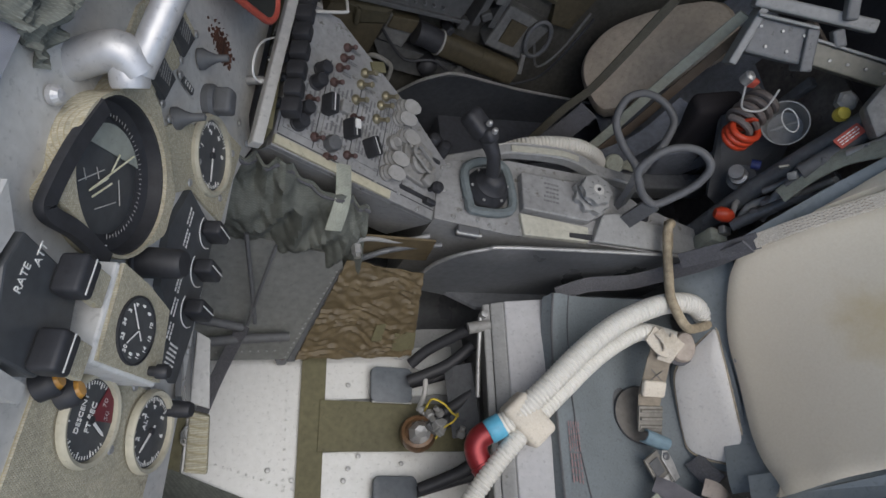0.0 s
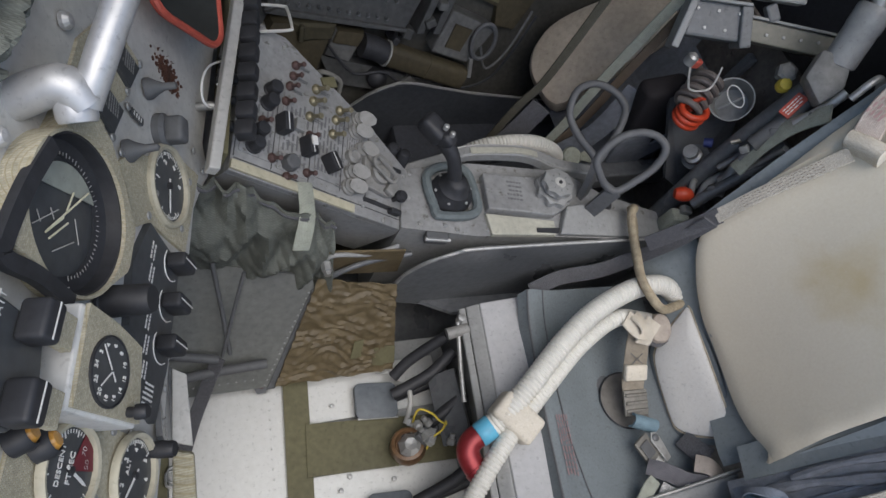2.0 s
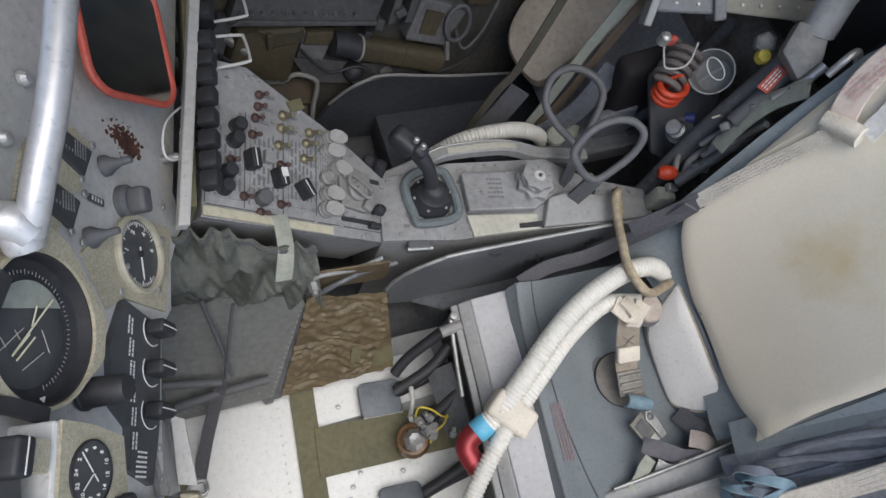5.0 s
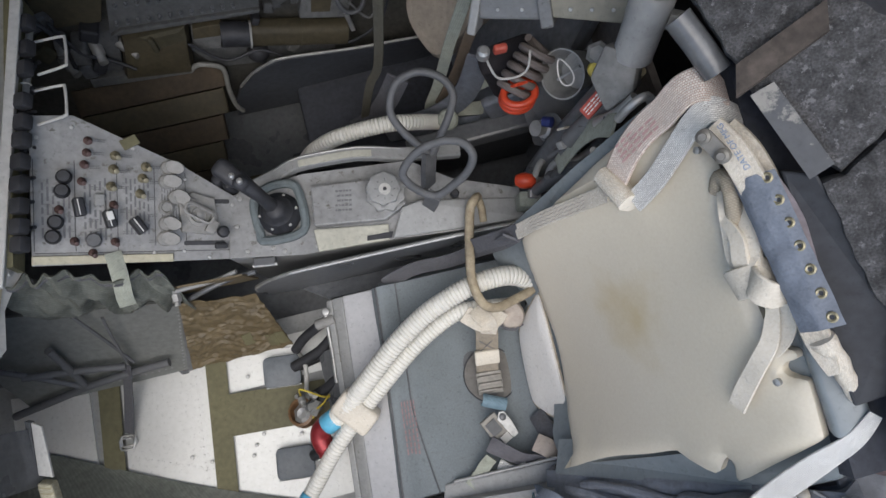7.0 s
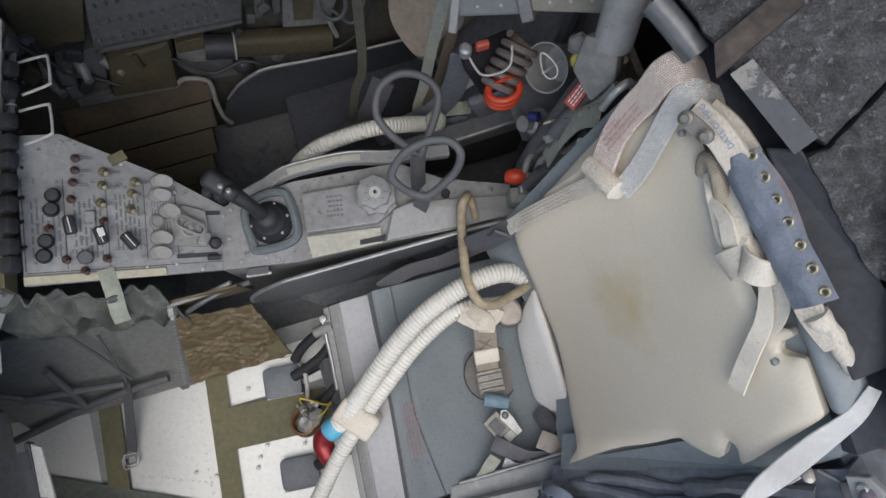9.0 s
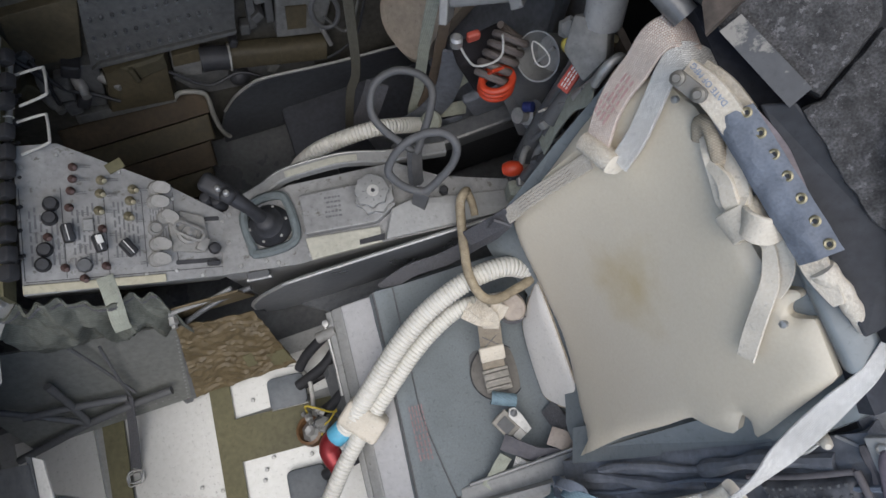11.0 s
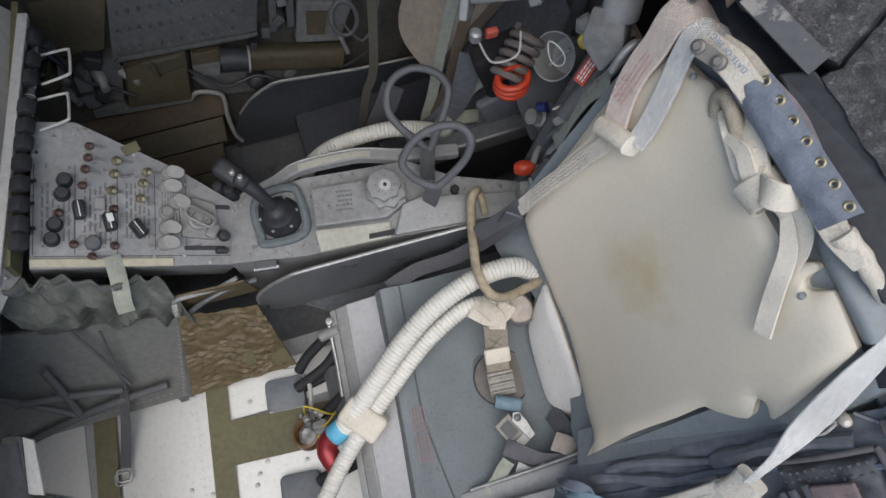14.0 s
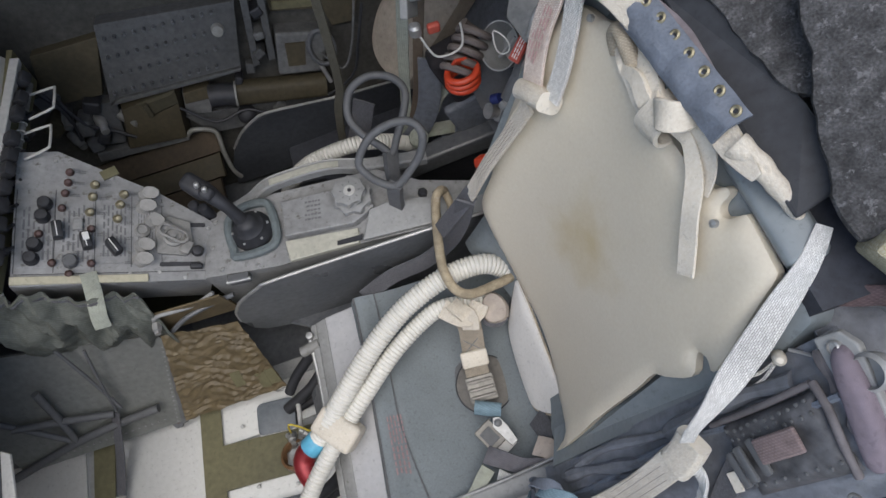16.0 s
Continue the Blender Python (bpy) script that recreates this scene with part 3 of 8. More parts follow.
for x, y, ln, tn in ((0.004, 0.0, 0.07, -33), (-0.018, 0.006, 0.03, -36), (-0.016, 0.012, 0.028, -36), (0.012, 0.001, 0.02, -8)):
    part("steering_bar", box((ln, 0.0016, 0.001), m @ pose(x, y, 0.0092, 0, 0, tn), 0.0003), CREAM_BAR, t)
part("index", plate([(-0.003, -0.003), (0.003, -0.003), (0, 0.004)], 0.0006, m @ pose(-0.056, -0.022, 0.0075)), WHITE, t)
dial("airspeed_dial", "black round dial with fine white scale in a beige ring", 0.887, 0.512, 0.0415, 0.004, 48, 200, numbers=(("1", 100), ("2", 40), ("4", -10), ("6", -60)))
dial("altimeter", "black radar altimeter with a white needle and striped flag", 0.582, 0.49, 0.035, 0.006, 50, 150, words=(("ALT", 0.0085, 0.006, 0.014),), numbers=(("2", 118), ("3", 60), ("4", 10), ("5", -45), ("6", -90)))
dial("descent_dial", "black rate of descent dial with bold white words", 0.579, 0.586, 0.034, 0.006, 40, 250, words=(("DESCENT", 0.0075, 0.002, 0.014), ("FT SEC", 0.0085, 0.002, 0.0)), numbers=(("50", -70), ("70", -40)))
tagged(part("red_sector", plate([(0, 0), (0.03, -0.012), (0.022, -0.026), (0.004, -0.032)], 0.0005, panel_at(0.579, 0.586, 0.0078)), mat("dark_red_paint", (0.16, 0.02, 0.03), 0.5), bpy.data.objects["descent_dial"]), "dull red warning sector")

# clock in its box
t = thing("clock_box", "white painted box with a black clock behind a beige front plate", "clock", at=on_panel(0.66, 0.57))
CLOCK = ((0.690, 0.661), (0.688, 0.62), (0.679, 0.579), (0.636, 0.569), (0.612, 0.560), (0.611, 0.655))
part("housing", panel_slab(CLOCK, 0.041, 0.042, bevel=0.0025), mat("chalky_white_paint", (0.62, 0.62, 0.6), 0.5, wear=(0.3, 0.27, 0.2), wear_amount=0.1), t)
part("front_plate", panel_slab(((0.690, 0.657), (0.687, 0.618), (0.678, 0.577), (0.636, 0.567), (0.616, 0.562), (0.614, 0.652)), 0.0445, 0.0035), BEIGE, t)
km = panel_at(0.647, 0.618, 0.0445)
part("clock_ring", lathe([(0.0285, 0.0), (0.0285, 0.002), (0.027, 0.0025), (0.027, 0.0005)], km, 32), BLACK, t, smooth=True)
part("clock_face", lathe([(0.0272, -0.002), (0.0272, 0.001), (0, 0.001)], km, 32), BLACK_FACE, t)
for k in range(12):
    a = radians(60 - 30 * k)
    lettering(str(2 * k + 2), 0.006, km @ pose(0.0212 * math.cos(a), 0.0212 * math.sin(a), 0.0016), WHITE, t, "numeral")
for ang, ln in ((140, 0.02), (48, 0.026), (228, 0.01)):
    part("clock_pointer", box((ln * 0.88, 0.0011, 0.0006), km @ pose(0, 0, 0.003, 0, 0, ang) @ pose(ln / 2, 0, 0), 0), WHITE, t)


part("winding_knob", lathe([(0.0045, 0), (0.0045, 0.006), (0.0065, 0.007), (0.0065, 0.015), (0.005, 0.017), (0, 0.017)], panel_at(0.622, 0.582, 0.0445), 16), BLACK, t, smooth=True)


def square_knob(parent, m, w=0.016, ln=0.026, material=BLACK, name="knob"):
    """A bar knob with rounded corners and a white pointer line."""
    k = part(name, box((w, ln, 0.022), m @ pose(0, 0, 0.011), 0.004, seg=3), material, parent, smooth=True)
    part("pointer_line", box((0.0012, ln * 0.9, 0.0006), m @ pose(0, 0, 0.0222), 0), WHITE, k)
    return k


def round_knob(parent, m, r=0.011, h=0.02, material=BLACK, name="knob", flutes=12):
    prof = [(r * 1.12, 0), (r * 1.12, 0.003), (r, 0.004), (r * 0.94, h * 0.9), (r * 0.8, h), (0, h * 1.02)]
    return part(name, lathe(prof, m, 20), material, parent, smooth=True)


t = thing("selector_panel", "narrow black selector panel with white print and three bar knobs", "control panel", at=on_panel(0.72, 0.51))
part("plate", panel_slab(((0.826, 0.537), (0.809, 0.466), (0.752, 0.462), (0.69, 0.459), (0.633, 0.466), (0.65, 0.509), (0.693, 0.514), (0.713, 0.542), (0.772, 0.555)), 0.008, 0.01), BLACK_FACE, t)
for yy, zz in ((0.802, 0.483), (0.756, 0.480), (0.710, 0.478)):
    km = panel_at(yy, zz, 0.008) @ pose(0, 0, 0, 0, 0, 0)
    part("scale_arc", sweep(smooth_line([km @ V(0.019 * math.cos(radians(a)), 0.019 * math.sin(radians(a)), 0.0006) for a in range(60, 240, 20)], 2), ring_section(0.0007, 4)), WHITE, t)
    square_knob(t, km, 0.017, 0.032)
for i in range(6):
    note_bars(t, panel_at(0.80 - 0.024 * i, 0.524 - 0.004 * i, 0.0082, 0), 0.02, 0.012, 2, WHITE, 20 + i)
note_bars(t, panel_at(0.655, 0.49, 0.0082, 90), 0.02, 0.03, 6, WHITE, 40)
round_knob(t, panel_at(0.722, 0.581, 0.004), 0.015, 0.045, BLACK, "push_knob")
t = thing("course_knob", "small black knob on a short shaft beside the altimeter", "knob", at=on_panel(0.6, 0.478))
round_knob(t, panel_at(0.608, 0.462, 0.0), 0.009, 0.03)
for yy, zz, tn in ((0.969, 0.58, 0), (0.879, 0.591, 0)):
    t = thing("toggle_switch", "grey rubber-booted toggle switch on the panel", "switch", "booted toggle switches", at=on_panel(yy, zz))
    part("boot", lathe([(0.012, 0), (0.012, 0.006), (0.008, 0.012), (0.0045, 0.02), (0.004, 0.032), (0.0, 0.034)], panel_at(yy, zz) @ pose(0, 0, 0, 8, 12, 0), 16), RUBBER, t, smooth=True)
t = thing("grey_selector", "dark grey rounded bar knob on a round base", "knob", at=on_panel(0.942, 0.541))
part("base", lathe([(0.02, 0), (0.02, 0.008), (0.016, 0.012), (0, 0.012)], panel_at(0.942, 0.541), 24), RUBBER, t, smooth=True)
part("bar", box((0.03, 0.022, 0.022), panel_at(0.942, 0.541, 0.02, 20), 0.005, seg=3), RUBBER, t, smooth=True)
t = thing("code_plate", "tiny black plate with white marks", "label plate", at=on_panel(0.925, 0.567))
part("plate", plate(rounded(0.008, 0.026, 0.001), 0.002, panel_at(0.923, 0.590, 0.003, 8)), BLACK_FACE, t)
note_bars(t, panel_at(0.923, 0.590, 0.005, 8), 0.005, 0.02, 4, WHITE, 8)
# dark radar control box with bar knobs
t = thing("rate_control_box", "black control box with white words and two bar knobs", "control panel", at=on_panel(0.66, 0.68))
part("body", panel_slab(((0.676, 0.741), (0.664, 0.678), (0.612, 0.666), (0.592, 0.688), (0.598, 0.73), (0.65, 0.746)), 0.03, 0.045, bevel=0.002), BLACK_FACE, t)
lettering("ATT", 0.009, panel_at(0.668, 0.722, 0.0302, 0), WHITE, t)
lettering("RATE", 0.009, panel_at(0.648, 0.729, 0.0302, 0), WHITE, t)
for yy, zz in ((0.662, 0.698), (0.609, 0.694)):
    square_knob(t, panel_at(yy, zz, 0.03, 90), 0.02, 0.03)
    part("knob_face", box((0.026, 0.022, 0.008), panel_at(yy + 0.001, zz - 0.022, 0.04), 0.001), BEIGE, t, "beige textured pad beside the knob")
part("pale_edge", panel_slab(((0.70, 0.765), (0.674, 0.745), (0.648, 0.75), (0.596, 0.735), (0.587, 0.69), (0.575, 0.69), (0.58, 0.765)), 0.027, 0.02), GREY_LIGHT, t, "pale grey surround")
for yy, zz in ((0.591, 0.622), (0.593, 0.648)):
    t = thing("warning_lamp", "small amber warning lamp in a black collar", "warning lamp", "amber warning lamps", at=on_panel(yy, zz))
    part("collar", lathe([(0.012, 0), (0.012, 0.012), (0.009, 0.016), (0.008, 0.012)], panel_at(yy, zz, 0.002) @ pose(0, 0, 0, 0, 25, 0), 20), BLACK, t, smooth=True)
    part("lens", lathe([(0.0085, 0.01), (0.0085, 0.014), (0.006, 0.018), (0, 0.019)], panel_at(yy, zz, 0.002) @ pose(0, 0, 0, 0, 25, 0), 20), AMBER, t, smooth=True)

# mirror standing above the panel
mc = [V(0.114, 1.171, 0.655), V(0.167, 1.197, 0.587), V(0.143, 1.057, 0.573), V(0.09, 1.031, 0.641)]
mo = sum(mc, V(0, 0, 0)) / 4
mm = frame_of(mo, (mc[1] + mc[2]) / 2 - (mc[0] + mc[3]) / 2, (mc[0] + mc[1]) / 2 - (mc[2] + mc[3]) / 2)
t = thing("rear_view_mirror", "rear view mirror in a rounded dull red frame", "mirror", at=mo)
ol = [(x - 0.017, y) for x, y in rounded(0.134, 0.152, 0.03, 6)]
part("backing", plate([(x * 0.99, y * 0.99) for x, y in ol], 0.006, mm @ pose(0, 0, -0.006)), RED_LINE, t)
part("glass", plate([(x * 0.95, y * 0.95) for x, y in ol], 0.003, mm), GLASS, t)
part("frame", sweep([mm @ V(x, y, 0.0015) for x, y in ol], ring_section(0.0045, 8), closed=True), RED_LINE, t, smooth=True)
part("stalk", tube([mm @ V(0, -0.01, -0.006), on_panel(1.11, 0.61)], 0.006, straight=True), STEEL, t)
t = thing("striped_strip", "red and white striped metal strip above the mirror", "trim strip", at=mo)
sm = mm @ pose(0.0, 0.08, 0.002)
for k in range(4):
    part("stripe", box((0.028, 0.013, 0.004), sm @ pose(-0.043 + 0.0285 * k, 0, 0), 0.0006), RED_LINE if k % 2 == 0 else WHITE, t, "faded red band" if k % 2 == 0 else "white band")
part("bracket", box((0.14, 0.01, 0.006), sm @ pose(0, 0.004, -0.005), 0.001), STEEL, t)
# wired socket with a coiled white lead
t = thing("lamp_socket", "utility lamp plug with a loose white wire", "plug", at=on_panel(1.06, 0.5))
pl = [on_panel(1.10, 0.440, 0.012), on_panel(1.12, 0.441, 0.014), on_panel(1.145, 0.442, 0.014)]
part("barrel", tube(pl, 0.0065, straight=True), GREY_DARK, t, smooth=True)
part("stem", lathe([(0.006, 0), (0.006, 0.02), (0.004, 0.024), (0.004, 0.034), (0, 0.036)], panel_at(1.037, 0.468, 0.0), 14), STEEL, t, smooth=True)
part("wire", tube([on_panel(1.135, 0.448, 0.02), on_panel(1.085, 0.49, 0.02), on_panel(1.049, 0.502, 0.02), on_panel(1.025, 0.493, 0.02), on_panel(1.035, 0.467, 0.022), on_panel(1.079, 0.448, 0.022), on_panel(1.075, 0.466, 0.022)], 0.0016, seg=6), WHITE, t, "white insulated wire", smooth=True)
b = bmesh.new()
for k in range(9):
    sweep([on_panel(1.16 + 0.018 * k, 0.436, 0.014) + PU * (0.005 * math.sin(a)) * 0 + PNORM * (0.008 * math.sin(a)) + PV * (0.008 * math.cos(a)) + PU * (a * 0.0006) for a in [2 * math.pi * q / 10 for q in range(10)]], ring_section(0.0012, 5), b, closed=True)
part("wire_coil", b, WHITE, t, smooth=True)
part("conduit", tube([on_panel(1.145, 0.442, 0.012), on_panel(1.2, 0.434, 0.012), on_panel(1.38, 0.434, 0.012)], 0.006, straight=True), GREY, t, smooth=True)

# black knobs below the lip, the lower centre panel behind them, and the white guard handles
t = thing("switch_panel", "olive and black lower centre panel behind the sloping console", "control panel", at=(0.2, 1.1, 0.47))
part("plate", slab([V(0.150, 0.955, 0.43), V(0.215, 1.42, 0.40), V(0.228, 1.42, 0.488), V(0.161, 0.955, 0.478)], 0.01), TAPE, t)
row = ((0.985, 0.487), (1.012, 0.49), (1.044, 0.49), (1.078, 0.49), (1.114, 0.488), (1.15, 0.485), (1.18, 0.483), (1.215, 0.483), (1.27, 0.48), (1.307, 0.475), (1.351, 0.475))
for k, (yy, zz) in enumerate(row):
    x = 0.168 + 0.15 * (yy - 0.96)
    mm = Matrix.Translation((x, yy, zz)) @ Matrix((PU, PV, PNORM)).transposed().to_4x4()
    part("push_knob", box((0.026, 0.02, 0.026), mm @ pose(0, 0, 0.014, 0, 0, 0), 0.005, seg=2), BLACK, t, smooth=True)
for yy, zz, s in ((1.02, 0.45, 0.014), (1.06, 0.455, 0.012), (1.1, 0.452, 0.016), (1.15, 0.45, 0.013), (1.21, 0.45, 0.018), (1.3, 0.44, 0.02), (1.26, 0.43, 0.013)):
    x = 0.16 + 0.15 * (yy - 0.96)
    mm = Matrix.Translation((x, yy, zz)) @ Matrix((PU, PV, PNORM)).transposed().to_4x4()
    part("switch", lathe([(s * 0.6, 0), (s * 0.5, 0.008), (0.0035, 0.01), (0.003, 0.026), (0.0, 0.028)], mm, 12), BLACK, t, smooth=True)
for y0 in (1.20, 1.285):
    h = thing("guard_handle", "white bent wire guard handle on the centre panel", "handle", "white guard handles", at=(0.22, y0, 0.45))
    xx = 0.19 + 0.15 * (y0 - 0.96)
    part("wire", tube([(xx, y0 - 0.022, 0.468), (xx + 0.044, y0 - 0.02, 0.474), (xx + 0.05, y0 - 0.012, 0.474), (xx + 0.05, y0 + 0.03, 0.467), (xx + 0.044, y0 + 0.038, 0.465), (xx, y0 + 0.04, 0.462)], 0.0024, seg=8), GREY_LIGHT, h, smooth=True)

# coaming and silver grab tube in front of the panel
t = thing("glare_shield", "dark grey padded glare shield over the panel", "glare shield", at=on_panel(0.8, 0.76))
part("pad", sheet(lambda u, v: on_panel(0.36 + 1.1 * u, 0.775 + 0.02 * u, 0.01) + V(-0.25 * v, 0, 0.06 * math.sin(v * 2.0)), 20, 6, 0.02), CLOTH_NAVY, t, smooth=True)
t = thing("grab_handle", "worn bare silver grab tube on a cross socket", "handle", at=(0.03, 0.8, 0.75))
part("tube", tube([(0.027, 0.822, 0.733), (0.043, 0.855, 0.759), (0.07, 0.93, 0.79), (0.1, 1.06, 0.83)], 0.0125, seg=14), SILVER, t, smooth=True)
part("socket", tube([(0.027, 0.822, 0.733), (0.012, 0.832, 0.744), (-0.03, 0.83, 0.72)], 0.016, seg=14), SILVER, t, smooth=True)
part("end_cap", lathe([(0.014, 0), (0.0155, 0.004), (0.0155, 0.018), (0.012, 0.024), (0, 0.025)], frame_of((0.022, 0.812, 0.724), (1, 0, 0.2), (0, 0.6, -0.8)), 16), SILVER, t, smooth=True)

t = thing("canvas_bundle", "crumpled grey-green canvas bundle by the windscreen", "canvas cover", at=on_panel(0.87, 0.80))
part("cloth", sheet(lambda u, v: on_panel(0.80 + 0.14 * u, 0.755 + 0.07 * v, 0.012) + PNORM * (0.02 * noise.noise(V(u * 5, v * 5, 1)) + 0.01 * noise.noise(V(u * 14, v * 13, 6)) + 0.018 * math.sin(u * 3.1) * math.sin(v * 3.1)), 30, 30, 0.004), CLOTH_GREEN, t, smooth=True)
t = thing("windscreen_strap", "black padded strip round the attitude plate's edge", "trim strip", at=on_panel(0.72, 0.71))
part("strip", strap([on_panel(y, z, 0.02) for y, z in ((0.803, 0.707), (0.759, 0.718), (0.714, 0.723), (0.701, 0.719), (0.702, 0.686), (0.696, 0.646))], 0.014, 0.008, PNORM), BLACK, t, smooth=True)
for yy, zz in ((0.79, 0.735), (0.93, 0.71), (1.0, 0.70), (0.965, 0.735)):
    studs("stud", panel, [(0.008, 0), (0.008, 0.004), (0.005, 0.008), (0, 0.009)], [panel_at(yy, zz, 0.002)], SILVER, 14)

# ---- sloping centre console ----
SA, SB = V(0.166, 0.969, 0.435), V(0.445, 0.93, 0.30)
SN = V(0.3978, -0.2295, 0.8883).normalized()
SX = (SB - SA).normalized()
SY = SN.cross(SX)


def slope_at(u, v, h=0.0, turn=0.0):
    return Matrix.Translation(SA + SX * u + SY * v + SN * h) @ Matrix((SX, SY, SN)).transposed().to_4x4() @ pose(0, 0, 0, 0, 0, turn)


sc = thing("sloping_console", "worn pale grey sloping switch console with yellowed edges", "console", at=SA)
outline = [(0.0, -0.008), (0.318, -0.004), (0.321, 0.108), (0.225, 0.165), (0.062, 0.24), (0.0, 0.235)]
part("body", slab([slope_at(u, v, -0.012) @ V(0, 0, 0) for u, v in outline], 0.12), GREY, sc)
part("top_plate", plate([(u, v) for u, v in outline], 0.012, slope_at(0, 0, -0.012), bevel=0.0012), DECK, sc)
part("edge_strip", box((0.21, 0.014, 0.006), slope_at(0.105, 0.001, 0.003), 0.0015), mat("yellowed_edge_paint", (0.45, 0.42, 0.31), 0.6, wear=(0.2, 0.17, 0.12), wear_amount=0.3, wear_scale=40), sc, "yellowed cracked edge strip")
for u0, v0, w, h in ((0.03, 0.075, 0.05, 0.12), (0.09, 0.075, 0.05, 0.13), (0.15, 0.08, 0.045, 0.12), (0.2, 0.1, 0.03, 0.1)):
    part("module_plate", plate(rounded(w, h, 0.002), 0.002, slope_at(u0 + 0.005, v0 + 0.01, 0.0)), DECK, sc)
    note_bars(sc, slope_at(u0 + 0.005, v0 + 0.01, 0.002, 90), h * 0.8, w * 0.9, 6, mat("grey_print", (0.15, 0.152, 0.156), 0.7) if u0 < 0.05 else bpy.data.materials["grey_print"], int(u0 * 1000), "print")
BOOT_RED = mat("dull_red_brown_rubber", (0.085, 0.05, 0.045), 0.6)
OLIVE_BRASS = mat("tarnished_brass", (0.3, 0.27, 0.18), 0.45, 0.6)


def toggle(u, v, material, r=0.007, ln=0.022, lean=(15, 10)):
    m = slope_at(u, v, 0.002)
    k = part("toggle", lathe([(r, 0), (r, 0.003), (r * 0.7, 0.006), (r * 0.42, 0.008), (r * 0.36, ln - 0.004), (r * 0.6, ln - 0.002), (r * 0.5, ln), (0, ln + 0.001)], m @ pose(0, 0, 0, lean[0], lean[1], 0), 12), material, sc, smooth=True)
    return k


for u, v in ((0.082, 0.199), (0.08, 0.179), (0.076, 0.159), (0.072, 0.131), (0.039, 0.084), (0.118, 0.093), (0.06, 0.032), (0.119, 0.03), (0.086, 0.012)):
    toggle(u, v, BOOT_RED)
for u, v in ((0.122, 0.176), (0.119, 0.153), (0.115, 0.124), (0.169, 0.159), (0.163, 0.139), (0.159, 0.112)):
    toggle(u, v, OLIVE_BRASS, 0.008, 0.028)
for u, v in ((0.047, 0.137), (0.044, 0.114), (0.034, 0.063), (0.03, 0.039)):
    round_knob(sc, slope_at(u, v, 0.002), 0.011, 0.02, BLACK, "round_knob")
for u, v, tn in ((0.068, 0.087, 10), (0.112, 0.068, 15), (0.155, 0.057, 35)):
    k = part("bar_knob", box((0.016, 0.03, 0.024), slope_at(u, v, 0.014, tn) @ pose(0, 0, 0, 0, 8, 0), 0.0028, seg=2), BLACK, sc, smooth=True)
    part("pointer_line", box((0.0015, 0.026, 0.0008), slope_at(u, v, 0.0262, tn) @ pose(0, 0, 0, 0, 8, 0), 0), WHITE, k)
part("white_knob_top", box((0.010, 0.014, 0.004), slope_at(0.114, 0.068, 0.027, 15) @ pose(0, 0.005, 0, 0, 8, 0), 0.001), WHITE, sc, "white switch cap")
part("hex_knob", lathe([(0.013, 0), (0.012, 0.014), (0.01, 0.016), (0, 0.016)], slope_at(0.088, 0.033, 0.002), 8), RUBBER, sc)
part("guard_box", box((0.016, 0.02, 0.01), slope_at(0.098, 0.1, 0.006), 0.002), GREY, sc)
SWITCH_GREY = mat("warm_grey_plastic", (0.235, 0.232, 0.22), 0.5, wear=(0.12, 0.115, 0.1), wear_amount=0.25, wear_scale=60)
FLAG = [(-0.016, -0.004), (-0.012, -0.010), (0.0, -0.0115), (0.010, -0.008), (0.015, 0.0), (0.012, 0.008), (0.002, 0.0115), (-0.010, 0.010), (-0.016, 0.004)]
for u, v, tn in ((0.212, 0.158, -20), (0.208, 0.134, -15), (0.206, 0.06, -25), (0.203, 0.034, -20), (0.222, 0.106, -35)):
    k = part("flag_switch", lathe([(0.0135, 0), (0.0135, 0.005), (0.0115, 0.007), (0.0115, 0.010), (0.004, 0.0105), (0.004, 0.016), (0, 0.016)], slope_at(u - 0.006, v, 0.0), 20), SWITCH_GREY, sc, smooth=True)
    part("flag", plate(FLAG, 0.0035, slope_at(u + 0.004, v, 0.017) @ pose(0, 0, 0, 0, 0, tn) @ pose(0, 0, 0, 22, -14, 0), bevel=0.0008), SWITCH_GREY, k)
part("push_button", lathe([(0.013, 0), (0.013, 0.01), (0.009, 0.013), (0.007, 0.011), (0, 0.011)], slope_at(0.2, 0.088), 18), SWITCH_GREY, sc, smooth=True)
lev = part("lever_block", plate([(-0.03, -0.03), (0.02, -0.035), (0.032, -0.012), (0.026, 0.03), (-0.012, 0.042), (-0.034, 0.02)], 0.010, slope_at(0.254, 0.075), bevel=0.002), SWITCH_GREY, sc, "cast grey lever block")
part("lever_disc", lathe([(0.019, 0), (0.019, 0.008), (0.014, 0.010), (0.012, 0.007), (0.005, 0.007), (0.005, 0.014), (0, 0.015)], slope_at(0.252, 0.075, 0.010), 24), SWITCH_GREY, lev, smooth=True)
part("lever", sweep([(slope_at(0.252, 0.078, 0.024, -28) @ V(x, y, 0)) for x, y in rounded(0.05, 0.02, 0.009, 4)], rounded(0.005, 0.006, 0.001, 2), closed=True), SWITCH_GREY, lev, "open ring lever")
part("lever_foot", box((0.018, 0.026, 0.012), slope_at(0.274, 0.054, 0.014, -28), 0.003, seg=2), SWITCH_GREY, lev, smooth=True)
part("lever_foot", box((0.02, 0.02, 0.010), slope_at(0.236, 0.098, 0.012, -28), 0.003, seg=2), SWITCH_GREY, lev, smooth=True)
for u, v, w in ((0.263, 0.026, 0.07), (0.292, 0.101, 0.03), (0.235, 0.11, 0.016)):
    part("slot", plate(rounded(w, 0.008, 0.003), 0.001, slope_at(u, v, 0.0002, 0)), BLACK, sc, "dark slot")
LINE = mat("engraved_line", (0.06, 0.06, 0.062), 0.7)
